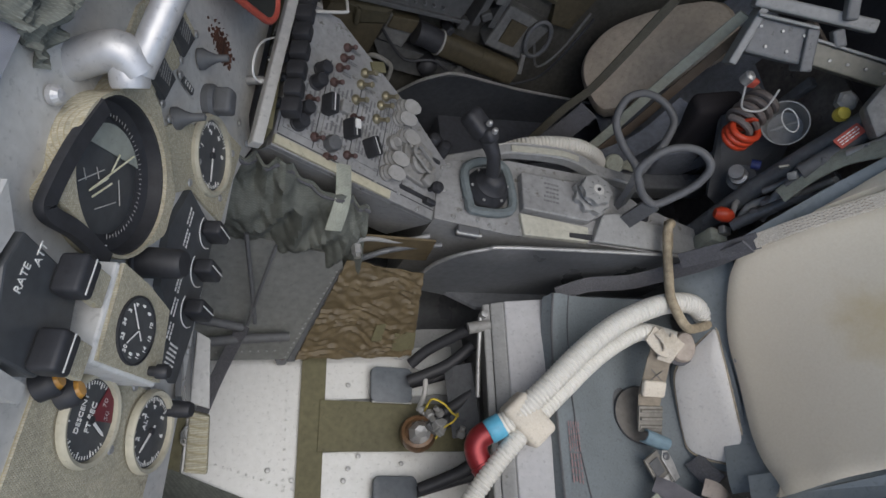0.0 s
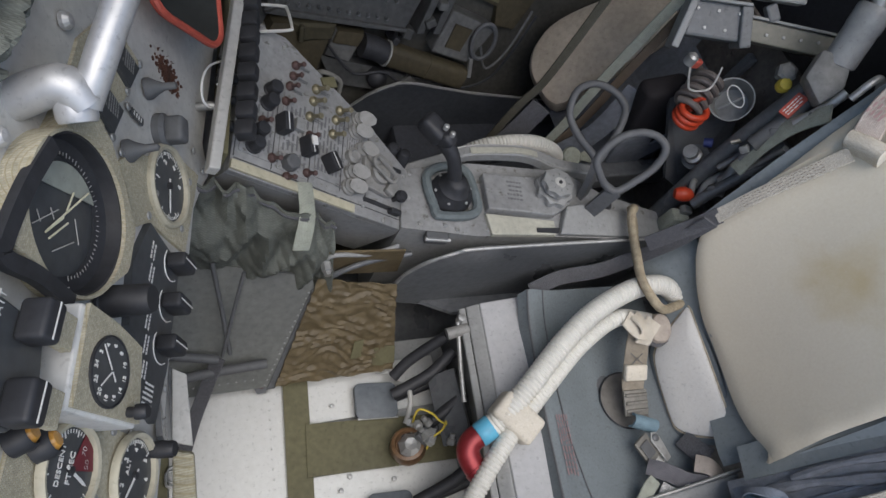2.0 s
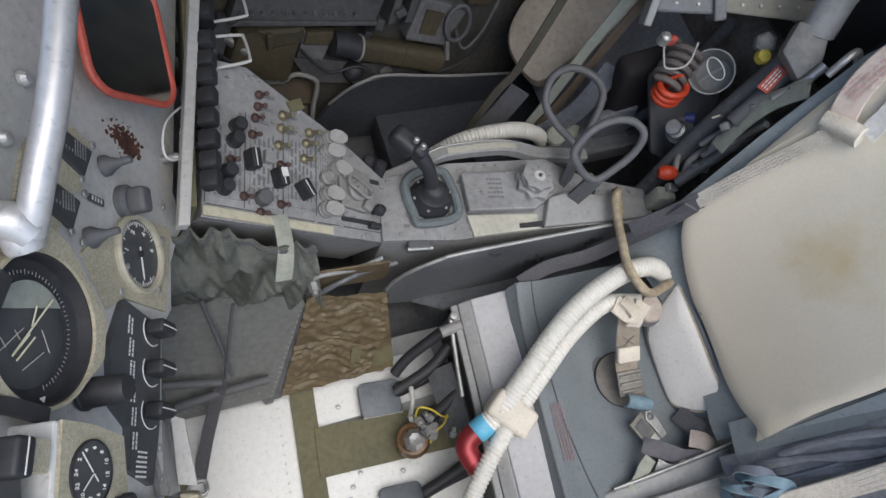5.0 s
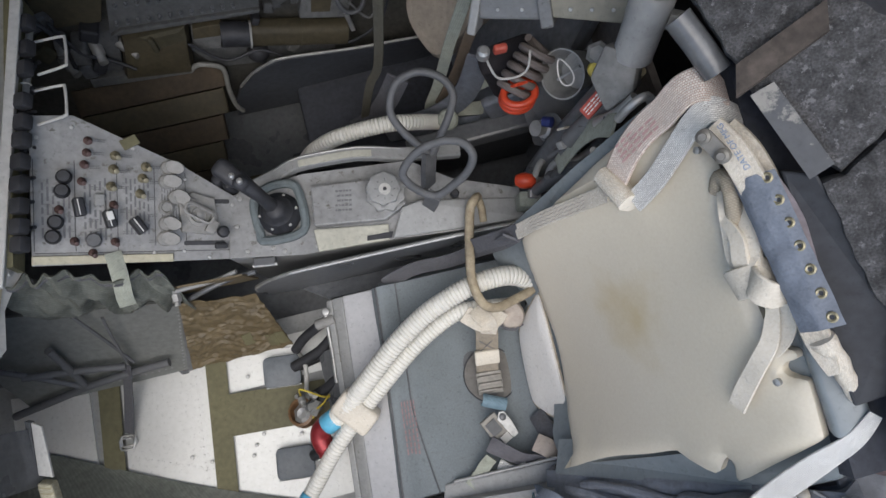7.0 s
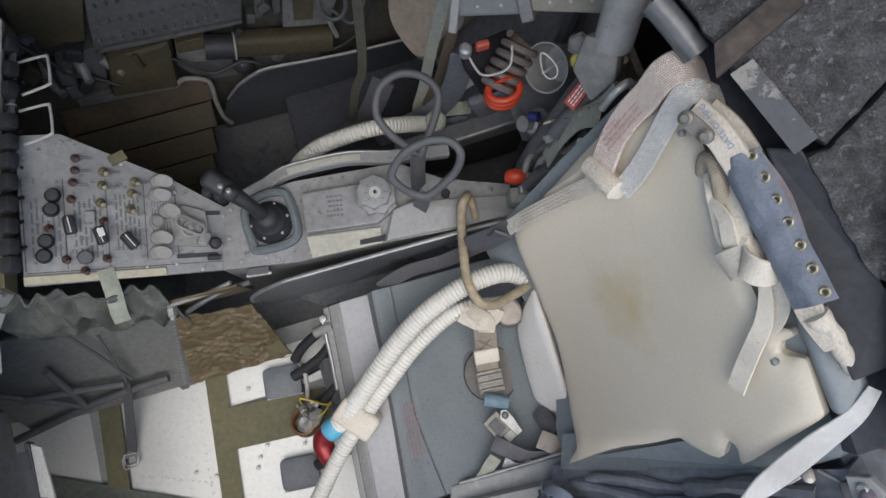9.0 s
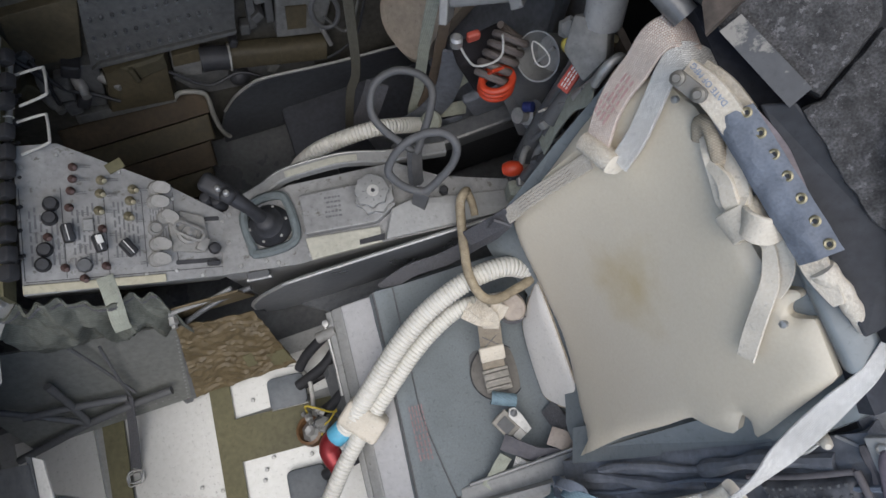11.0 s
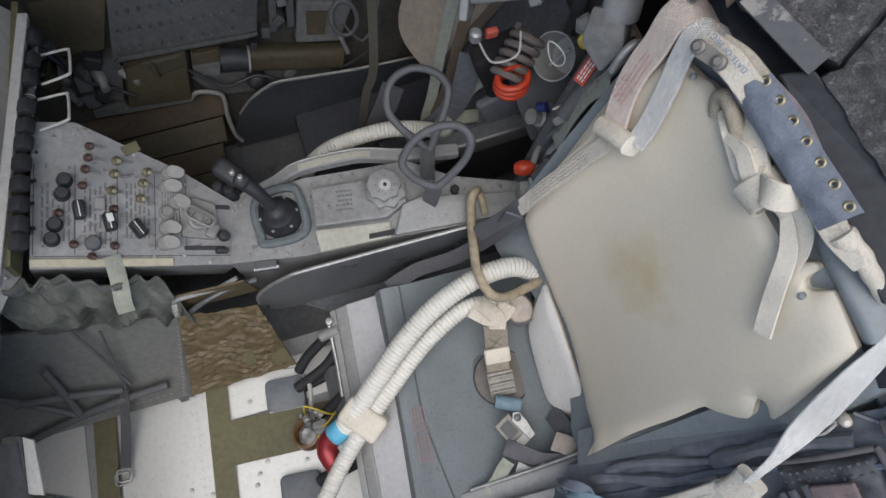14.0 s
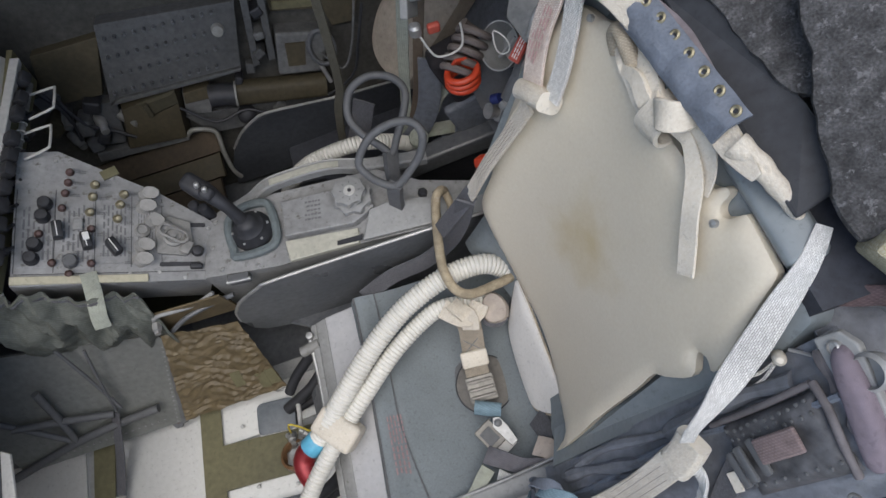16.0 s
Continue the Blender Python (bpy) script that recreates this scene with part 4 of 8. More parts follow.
for u in (0.004, 0.062, 0.124, 0.182, 0.232):
    part("seam_line", box((0.0012, 0.15 - 0.25 * max(0, u - 0.12), 0.0008), slope_at(u, 0.09, 0.0004), 0), LINE, sc)
part("seam_line", box((0.31, 0.0012, 0.0008), slope_at(0.16, 0.0125, 0.0004), 0), LINE, sc)
for k, (u, v) in enumerate(((0.1, 0.2), (0.098, 0.178), (0.092, 0.155), (0.09, 0.12), (0.14, 0.176), (0.137, 0.15), (0.134, 0.122), (0.186, 0.158), (0.183, 0.132), (0.178, 0.104), (0.136, 0.082), (0.178, 0.075), (0.088, 0.066), (0.14, 0.045), (0.1, 0.05), (0.052, 0.05), (0.18, 0.03))):
    note_bars(sc, slope_at(u, v, 0.0022, 4 * (k % 3) - 4), 0.016, 0.007, 2, bpy.data.materials["grey_print"], 300 + k, "print")
part("ball_knob", lathe([(0.004, 0), (0.004, 0.012), (0.009, 0.014), (0.011, 0.02), (0.008, 0.027), (0, 0.029)], slope_at(0.292, 0.045), 16), BLACK, sc, smooth=True)
part("lever_stub", box((0.022, 0.01, 0.014), slope_at(0.29, 0.02, 0.007), 0.003), BLACK, sc)
spots = ((0.31, 0.006), (0.312, 0.05), (0.312, 0.095), (0.228, 0.012), (0.232, 0.14), (0.27, 0.0), (0.15, 0.19), (0.06, 0.22), (0.01, 0.2), (0.24, 0.05), (0.18, 0.01))
studs("fastener", sc, screw_profile(0.0035), [slope_at(u, v, 0.0005) for u, v in spots], STEEL)
part("label_plate", box((0.028, 0.018, 0.004), slope_at(0.145, 0.2, 0.002, 30), 0.001), TAPE, sc)

# webbing tab over the edge
t = thing("webbing_tab", "pale green webbing tab with a stitched cross", "strap", at=slope_at(0.12, 0.0).translation)
tp = [slope_at(0.115, 0.012, 0.005).translation, slope_at(0.12, -0.006, 0.005).translation, V(0.273, 0.917, 0.377), V(0.267, 0.893, 0.36), V(0.263, 0.88, 0.342)]
part("band", strap(tp, 0.027, 0.003, [SN, SN, V(0.3, -0.7, 0.6), V(0.2, -0.6, 0.7), V(0.2, -0.8, 0.5)]), STRAP_PALE, t, smooth=True)

# ---- centre console between the seats ----
CZ = 0.312
cc = thing("centre_console", "grey painted centre console between the two seats", "console", at=(0.7, 0.95, 0.0))
top = [(0.44, 0.925), (0.575, 0.9), (0.737, 0.889), (0.86, 0.876), (0.985, 0.872), (0.99, 0.93), (0.87, 0.975), (0.80, 1.03), (0.6, 1.05), (0.463, 1.04)]
part("body", slab([V(x, y, CZ - 0.004) for x, y in top], 0.30), GREY, cc)
part("deck", slab([V(x, y, CZ) for x, y in top], 0.006, bevel=0.0015), DECK, cc)
part("raised_panel", slab([V(0.603, 0.944, CZ + 0.018), V(0.733, 0.925, CZ + 0.018), V(0.775, 0.945, CZ + 0.018), V(0.77, 1.0, CZ + 0.018), V(0.612, 1.018, CZ + 0.018)], 0.02, bevel=0.003), DECK, cc)
part("side_plate", slab([V(0.6, 0.898, CZ + 0.008), V(0.73, 0.889, CZ + 0.008), V(0.735, 0.918, CZ + 0.008), V(0.6, 0.94, CZ + 0.008)], 0.012, bevel=0.002), mat("yellowed_grey_paint", (0.44, 0.43, 0.36), 0.55, wear=(0.6, 0.6, 0.56), wear_amount=0.25, wear_scale=30), cc)
part("slot", slab([V(0.69, 0.896, CZ + 0.0094), V(0.735, 0.891, CZ + 0.0094), V(0.74, 0.902, CZ + 0.0094), V(0.692, 0.905, CZ + 0.0094)], 0.001), BLACK, cc)
part("aft_rail", slab([V(0.737, 0.889, CZ + 0.012), V(0.985, 0.868, CZ + 0.004), V(0.985, 0.91, CZ + 0.004), V(0.80, 0.945, CZ + 0.02), V(0.765, 0.94, CZ + 0.02)], 0.02, bevel=0.003), GREY, cc)
studs("screw", cc, screw_profile(0.0045), [Matrix.Translation((x, y, CZ)) for x, y in ((0.475, 0.93), (0.48, 1.03), (0.54, 0.915), (0.52, 0.925), (0.6, 0.91), (0.465, 0.98))], STEEL)
note_bars(cc, Matrix.Translation((0.665, 0.978, CZ + 0.018)) @ pose(0, 0, 0, 0, 0, 170), 0.03, 0.045, 5, bpy.data.materials["grey_print"], 77, "print")
# far rim: folded edge with bright worn metal
rim = [V(0.47, 1.045, 0.29), V(0.55, 1.062, 0.3), V(0.6, 1.068, 0.322), V(0.69, 1.062, 0.33), V(0.735, 1.055, 0.327), V(0.79, 1.045, 0.31), V(0.9, 1.03, 0.3)]
part("far_rim", sweep(smooth_line(rim, 6), [(-0.012, -0.012), (0.012, -0.012), (0.012, 0.006), (0.009, 0.009), (-0.009, 0.009), (-0.012, 0.006)], up=V(0, 0, 1)), GREY, cc, smooth=True)
part("rim_strip", sweep(smooth_line([p + V(0, -0.004, 0.0105) for p in rim[2:5]], 6), [(-0.006, -0.0015), (0.006, -0.0015), (0.006, 0.0015), (-0.006, 0.0015)], up=V(0, 0, 1)), bpy.data.materials["yellowed_grey_paint"], cc)
part("rim_edge", sweep(smooth_line([p + V(0, 0.008, 0.0092) for p in rim[1:6]], 6), ring_section(0.0014, 6)), STEEL, cc, "bare worn metal edge", smooth=True)
# hand wheel
t = thing("hand_wheel", "scalloped grey hand wheel on the console", "knob", at=(0.743, 0.972, CZ))
b = bmesh.new()
prof = []
for k in range(64):
    a = 2 * math.pi * k / 64
    r = 0.034 + 0.0042 * math.cos(8 * a)
    prof.append((r * math.cos(a), r * math.sin(a)))
wm = Matrix.Translation((0.743, 0.972, CZ + 0.018)) @ pose(0, 0, 0, 0, 0, 10)
part("rim", plate(prof, 0.014, wm, bevel=0.0025), GREY, t, smooth=True)
upper = [(x * 0.84, y * 0.84) for x, y in prof]
part("collar", lathe([(0.022, 0.013), (0.022, 0.022), (0, 0.022)], wm, 24), GREY, t, smooth=True)
part("cap", plate(upper, 0.012, wm @ pose(-0.002, 0.002, 0.022, 0, 0, 22), bevel=0.0025), GREY, t, "upper scalloped cap", smooth=True)
part("cap_ring", lathe([(0.011, 0.034), (0.0105, 0.0352), (0.0075, 0.0352), (0.007, 0.0345), (0, 0.0345)], wm, 24), GREY_LIGHT, t, smooth=True)
for k in range(8):
    a = 2 * math.pi * k / 8 + 0.4
    part("engraving", box((0.004, 0.0014, 0.0006), wm @ pose(0.0175 * math.cos(a), 0.0175 * math.sin(a), 0.0342, 0, 0, math.degrees(a)), 0), GREY_DARK, t)
part("centre_bolt", lathe([(0.0035, 0.033), (0.0035, 0.037), (0, 0.0375)], wm, 8), BLACK, t)
# slew stick with its boot
t = thing("slew_stick", "black slewing control stick in a grey rubber boot", "control stick", at=(0.545, 0.985, CZ))
ol = [(-0.04, -0.03), (-0.035, -0.045), (0.02, -0.048), (0.043, -0.03), (0.043, 0.03), (0.03, 0.05), (-0.01, 0.052), (-0.04, 0.03)]
part("boot_frame", sweep(smooth_line([V(0.545 + x, 0.985 + y, CZ + 0.008) for x, y in ol], 4, True), ring_section(0.0085, 8), closed=True), mat("blue_grey_rubber", (0.135, 0.16, 0.165), 0.65, vary=0.15), t, smooth=True)
part("boot", lathe([(0.04, 0.0), (0.038, 0.012), (0.03, 0.02), (0.029, 0.026), (0.022, 0.032), (0.02, 0.04), (0.014, 0.046), (0, 0.048)], Matrix.Translation((0.545, 0.985, CZ)), 24), BLACK, t, smooth=True)
sl = [V(0.543, 0.988, CZ + 0.03), V(0.53, 1.005, 0.385), V(0.515, 1.022, 0.405), V(0.503, 1.04, 0.42)]
part("shaft", sweep(smooth_line(sl, 5), ring_section(0.013, 12), swell=lambda i, s: 1.15 - 0.25 * math.sin(min(1, s / 0.08) * 3.1)), BLACK, t, smooth=True)
gm = frame_of(V(0.492, 1.046, 0.418), V(-0.62, 0.72, 0.25), V(0.72, 0.62, 0.1))
part("grip_head", box((0.05, 0.034, 0.036), gm, 0.011, seg=4), BLACK, t, "blocky black grip head", smooth=True)
part("grip_neck", box((0.026, 0.026, 0.03), gm @ pose(-0.026, 0.0, -0.008, 0, 20, 0), 0.009, seg=3), BLACK, t, smooth=True)
part("grip_button", lathe([(0.008, 0.0), (0.008, 0.004), (0.006, 0.006), (0, 0.006)], gm @ pose(0.008, 0.0, 0.017), 16), GUNMETAL, t, "grey thumb button", smooth=True)
for p in (V(0.512, 1.022, 0.436), V(0.502, 1.032, 0.441)):
    part("thumb_button", lathe([(0.005, -0.004), (0.005, 0.003), (0.003, 0.005), (0, 0.005)], Matrix.Translation(p) @ pose(0, 0, 0, -10, 10, 0), 12), STEEL, t, smooth=True)
studs("boot_screw", t, screw_profile(0.003), [Matrix.Translation((0.545 + 0.033 * math.cos(k * 1.05), 0.985 + 0.033 * math.sin(k * 1.05), CZ + 0.0165)) for k in range(6)], STEEL)
t = thing("black_button_pair", "pair of small round black buttons", "button", at=(0.47, 1.05, 0.32))
for x, y in ((0.47, 1.055), (0.452, 1.068)):
    part("button", lathe([(0.011, -0.05), (0.011, 0.01), (0.008, 0.014), (0.004, 0.015), (0, 0.015)], Matrix.Translation((x, y, 0.325)), 16), BLACK, t, smooth=True)


def loop_handle(name, label, ring, stem):
    t = thing(name, label, "handle", "grey loop handles on the console", at=stem[-1])
    part("loop", tube(ring, 0.0072, n=6, seg=10, closed=True), RUBBER, t, smooth=True)
    part("stem", sweep(smooth_line(stem, 6), [(-0.013, -0.006), (0.013, -0.006), (0.013, 0.006), (-0.013, 0.006)]), RUBBER, t)
    return t


loop_handle("loop_handle", "grey rubber covered loop handle standing beside the console", [(0.842, 1.14, 0.440), (0.88, 1.122, 0.439), (0.895, 1.09, 0.432), (0.88, 1.058, 0.415), (0.856, 1.03, 0.392), (0.838, 1.012, 0.375), (0.822, 1.03, 0.38), (0.797, 1.06, 0.392), (0.784, 1.095, 0.408), (0.802, 1.13, 0.43)], [V(0.836, 1.014, 0.376), V(0.828, 0.99, 0.352), V(0.824, 0.97, 0.30)])
loop_handle("loop_handle", "grey rubber covered loop handle tilted towards the seat", [(0.848, 0.996, 0.482), (0.88, 0.985, 0.486), (0.893, 0.962, 0.479), (0.882, 0.945, 0.45), (0.855, 0.935, 0.42), (0.828, 0.93, 0.398), (0.805, 0.94, 0.402), (0.785, 0.955, 0.42), (0.778, 0.974, 0.438), (0.808, 0.992, 0.468)], [V(0.824, 0.931, 0.40), V(0.818, 0.93, 0.36), V(0.815, 0.932, 0.30)])
t = thing("console_bolt", "dark hexagonal bolt on the console", "bolt", at=(0.868, 0.945, CZ))
part("head", lathe([(0.009, 0), (0.009, 0.01), (0.006, 0.013), (0, 0.013)], Matrix.Translation((0.868, 0.945, CZ)), 6), BLACK, t)
# latch at the console's front edge
t = thing("hinge_latch", "small grey hinge latch on the console edge", "latch", at=(0.5, 0.905, 0.3))
part("block", box((0.04, 0.016, 0.02), Matrix.Translation((0.5, 0.905, 0.305)) @ pose(0, 0, 0, 0, 0, -8), 0.003), RUBBER, t)
part("pin", tube([(0.478, 0.902, 0.31), (0.522, 0.896, 0.31)], 0.004, straight=True), STEEL, t, smooth=True)

# ---- near ejection seat ----
def pillow(outline, normal, rings, material, name, parent, label="", smooth_outline=0, back=0.03):
    """A padded panel: an outline, bulging along normal by (scale, height) rings towards its middle."""
    pts = smooth_line(outline, smooth_outline, True) if smooth_outline else [Vector(p) for p in outline]
    n = Vector(normal).normalized()
    c = sum(pts, V(0, 0, 0)) / len(pts)
    b = bmesh.new()
    k = len(pts)
    w = max(1, k // 9)
    soft = [sum((pts[(i + j) % k] for j in range(-w, w + 1)), V(0, 0, 0)) / (2 * w + 1) for i in range(k)]
    loops = [[b.verts.new(p - n * back) for p in pts]]
    for s, h in rings:
        f = min(1.0, (1.0 - s) / 0.3)
        loops.append([b.verts.new(c + (p.lerp(q, f) - c) * s + n * h) for p, q in zip(pts, soft)])
    for a, d in zip(loops, loops[1:]):
        for i in range(k):
            b.faces.new((a[i], a[(i + 1) % k], d[(i + 1) % k], d[i]))
    mid = b.verts.new(c + n * rings[-1][1])
    for i in range(k):
        b.faces.new((loops[-1][i], loops[-1][(i + 1) % k], mid))
    b.faces.new(loops[0][::-1])
    return part(name, b, material, parent, label, smooth=True)


BN = V(-0.8965, -0.0645, 0.4382).normalized()
seat = thing("ejection_seat", "blue-grey ejection seat with a cream padded backrest", "ejection seat", at=(0.8, 0.62, 0.0))


part("kit_front", slab([V(0.574, 0.824, 0.168), V(0.543, 0.42, 0.152), V(0.556, 0.42, 0.156), V(0.587, 0.824, 0.173)], 0.19, bevel=0.003), GREY, seat)
part("kit_lid", slab([V(0.587, 0.824, 0.1735), V(0.556, 0.42, 0.1565), V(0.578, 0.415, 0.172), V(0.610, 0.824, 0.186)], 0.15, bevel=0.003), GREY, seat)
part("kit_top", slab([V(0.610, 0.824, 0.187), V(0.578, 0.415, 0.173), V(0.640, 0.40, 0.2), V(0.684, 0.82, 0.21)], 0.02, bevel=0.003), SEAT_TOP, seat)
part("bucket", slab([V(0.6, 0.825, 0.165), V(0.57, 0.40, 0.15), V(0.95, 0.40, 0.17), V(0.97, 0.825, 0.18)], 0.19), RUBBER, seat)


def cushion_f(u, v):
    # u from front to back, v from the far side to the near side
    x = 0.672 + 0.30 * u - 0.042 * v
    y = 0.818 - 0.405 * v
    dish = math.sin(math.pi * min(1, max(0, (u - 0.2) / 0.8))) * math.sin(math.pi * v)
    lip = math.exp(-((u - 0.06) / 0.09) ** 2)
    z = 0.205 + 0.012 * lip - 0.035 * dish + 0.03 * (1 - v) ** 6 * (1 - u) + 0.004 * noise.noise(V(x * 14, y * 14, 0))
    if u < 0.02:
        z -= 0.02
    return V(x, y, z)


part("cushion", sheet(cushion_f, 36, 36, 0.02), SEAT_GREY, seat, smooth=True)
b = bmesh.new()
seam = [cushion_f(0.16 + 0.30 * max(0, v - 0.55) ** 1.3, v) + V(0, 0, 0.0015) for v in [k / 24 for k in range(25)]]
tube(seam, 0.0016, b, n=2, seg=5)
part("seam", b, GREY_DARK, seat)
b = bmesh.new()
tube([cushion_f(0.03 + 0.0 * k, k / 20) + V(0, 0, 0.001) for k in range(21)], 0.0022, b, n=2, seg=5)
part("front_piping", b, RUBBER, seat)
RED_PRINT = mat("faded_red_print", (0.29, 0.2, 0.205), 0.8)
for i, (v0, rows) in enumerate(((0.57, 5), (0.70, 4))):
    p, q = cushion_f(0.135, v0), cushion_f(0.135, v0 + 0.09)
    note_bars(seat, frame_of((p + q) / 2 + V(0, 0, 0.0035), q - p, cushion_f(0.19, v0) - cushion_f(0.09, v0)), 0.05, 0.03, rows, RED_PRINT, 50 + i, "red_print")
pm_ = frame_of((0.862, 0.6, 0.178), (1, 0, 0.1), (0, 1, -0.05))
part("round_patch", lathe([(0.054, 0), (0.054, 0.002), (0.05, 0.003), (0, 0.003)], pm_, 48), mat("dull_grey_leather", (0.15, 0.14, 0.125), 0.6, vary=0.14, scale=16), seat, "dull grey round leather patch", smooth=True)
part("patch_edge", sweep([pm_ @ V(0.0535 * math.cos(a), 0.0535 * math.sin(a), 0.002) for a in [2 * math.pi * k / 40 for k in range(40)]], ring_section(0.0014, 6), closed=True), BLACK, seat, "dark stitched edge", smooth=True)
# side plate towards the console
spl = [(0.46, 0.14), (0.452, 0.19), (0.46, 0.235), (0.485, 0.275), (0.53, 0.308), (0.575, 0.32), (0.86, 0.325), (0.99, 0.32), (0.99, 0.10), (0.52, 0.10), (0.478, 0.115)]
part("thigh_guard", slab([V(x, 0.868 - 0.02 * (x - 0.6), z) for x, z in spl], -0.008), GREY_DARK, seat, "dark grey enamelled side plate")
part("guard_edge", sweep(smooth_line([V(x, 0.871 - 0.02 * (x - 0.6), z + 0.001) for x, z in spl[1:8]], 5), ring_section(0.0036, 8)), STEEL, seat, "bare worn metal edge", smooth=True)
part("guard_flange", slab([V(0.52, 0.872, 0.1), V(0.99, 0.86, 0.1), V(0.99, 0.82, 0.11), V(0.58, 0.83, 0.12)], 0.008), GREY_DARK, seat)
part("near_guard", slab([V(0.66, 0.398, 0.02), V(0.66, 0.398, 0.19), V(0.72, 0.395, 0.225), V(0.88, 0.395, 0.30), V(1.0, 0.395, 0.42), V(1.0, 0.395, 0.0)], 0.01), GREY, seat)

# backrest shell and pad
BW = V(0.435, 0.0, 0.9) - BN * V(0.435, 0.0, 0.9).dot(BN)
BW.normalize()
BA = BW.cross(BN)
if BA.y < 0:
    BA = -BA
B0 = V(0.919, 0.442, 0.385)


def on_back(a, w, out=0.0):
    """A point on the backrest: across it, up it, and out from it."""
    return B0 + BA * a + BW * (1.015 * w) + BN * out


# the pad's edge: near side with its tab, the notched head, the far side, the rounded foot
near_edge = [(-0.008, 0.0), (0.007, 0.09), (0.015, 0.184), (0.021, 0.233), (0.012, 0.252), (-0.002, 0.295), (0.011, 0.309), (0.017, 0.317), (0.008, 0.325), (-0.008, 0.33), (0.012, 0.38), (0.033, 0.43), (0.041, 0.446), (0.05, 0.449)]
head_edge = [(0.095, 0.4525), (0.104, 0.45), (0.109, 0.435), (0.117, 0.43), (0.125, 0.436), (0.128, 0.45), (0.136, 0.45), (0.145, 0.437), (0.175, 0.43), (0.28, 0.431), (0.339, 0.446), (0.36, 0.446), (0.373, 0.439), (0.411, 0.426)]
far_edge = [(0.431, 0.376), (0.421, 0.296), (0.403, 0.213), (0.388, 0.132), (0.381, 0.064)]
foot_edge = [(0.36, 0.031), (0.33, 0.008), (0.291, -0.013), (0.246, -0.028), (0.197, -0.032), (0.138, -0.035), (0.086, -0.034), (0.042, -0.023), (0.007, -0.002)]
back = [on_back(a, w) for a, w in near_edge + head_edge + far_edge + foot_edge]


def hollow(a, w):
    """How far the leather sinks in, deepest at its foot."""
    s = max(0.0, math.sin(math.pi * min(1, max(0, (a + 0.008) / 0.405)))) ** 0.55
    return -0.086 * s * max(0.0, min(1.0, 1 - (w + 0.03) / 0.45)) ** 1.1 - 0.009 * s


def clipped(name, outline, material, parent, label, cell, shape, back):
    """A panel cut to an outline on the backrest's plane, meshed finely and bent by shape(across, up, distance to the edge)."""
    flat = [((p - B0).dot(BA), (p - B0).dot(BW)) for p in smooth_line(outline, 3, True)]
    b = bmesh.new()
    b.faces.new([b.verts.new((x, y, 0)) for x, y in flat])
    for axis in (0, 1):
        lo, hi = min(p[axis] for p in flat), max(p[axis] for p in flat)
        k = 1
        while lo + k * cell < hi:
            co, no = [0, 0, 0], [0, 0, 0]
            co[axis], no[axis] = lo + k * cell, 1
            bmesh.ops.bisect_plane(b, geom=b.verts[:] + b.edges[:] + b.faces[:], plane_co=co, plane_no=no, dist=1e-6)
            k += 1
    ring = np.array(flat)
    nxt = np.roll(ring, -1, axis=0)
    seg = nxt - ring
    ll = np.maximum((seg ** 2).sum(1), 1e-12)
    ext = bmesh.ops.extrude_face_region(b, geom=b.faces[:])
    low = {v for v in ext["geom"] if isinstance(v, bmesh.types.BMVert)}
    for v in b.verts:
        p = np.array((v.co.x, v.co.y))
        t_ = np.clip(((p - ring) * seg).sum(1) / ll, 0, 1)
        d = float(np.sqrt(((ring + seg * t_[:, None] - p) ** 2).sum(1).min()))
        h = shape(v.co.x, v.co.y, d) if v not in low else hollow(v.co.x, v.co.y) - back
        v.co = B0 + BA * v.co.x + BW * v.co.y + BN * h
    bmesh.ops.triangulate(b, faces=[f for f in b.faces if len(f.verts) > 4])
    return part(name, b, material, parent, label, smooth=True)


def leather(a, w, d):
    edge = 0.008 * (1 - math.exp(-d / 0.006))
    crease = 0.0025 * noise.noise(V(a * 7, w * 7, 3)) + 0.0012 * noise.noise(V(a * 22, w * 26, 8)) * math.exp(-d / 0.03)
    pull = 0.004 * math.exp(-((a - 0.01) / 0.035) ** 2) * math.sin(w * 90) * math.exp(-w / 0.12)
    return hollow(a, w) + edge + crease + pull * 0.4


clipped("back_pad", back, PAD, seat, "cream leather pad with scalloped edges", 0.011, leather, 0.012)
rim_near = [V(0.906, 0.416, 0.342), V(0.99, 0.408, 0.517), V(1.07, 0.406, 0.682), V(1.12, 0.434, 0.782), V(1.138, 0.489, 0.817), V(1.126, 0.524, 0.797), V(1.095, 0.484, 0.732), V(1.05, 0.456, 0.637), V(1, 0.45, 0.532), V(0.935, 0.439, 0.382)]
part("back_shell", slab([p - BN * 0.014 for p in rim_near], 0.05, bevel=0.006), SEAT_ENAMEL, seat, "blue-grey painted edge of the backrest", smooth=True)
rim_far = [V(0.915, 0.839, 0.444), V(0.99, 0.872, 0.604), V(1.06, 0.896, 0.754), V(1.09, 0.889, 0.819), V(1.12, 0.814, 0.839), V(1.085, 0.824, 0.774), V(1.015, 0.839, 0.634), V(0.945, 0.824, 0.474)]
part("back_shell", slab([p - BN * 0.016 for p in rim_far], -0.05), SEAT_ENAMEL, seat)
part("back_panel", slab([V(0.972, 0.83, 0.3) - BN * 0.06, V(0.972, 0.42, 0.3) - BN * 0.06, V(1.152, 0.42, 0.82) - BN * 0.06, V(1.152, 0.86, 0.84) - BN * 0.06], 0.03), SEAT_ENAMEL, seat)
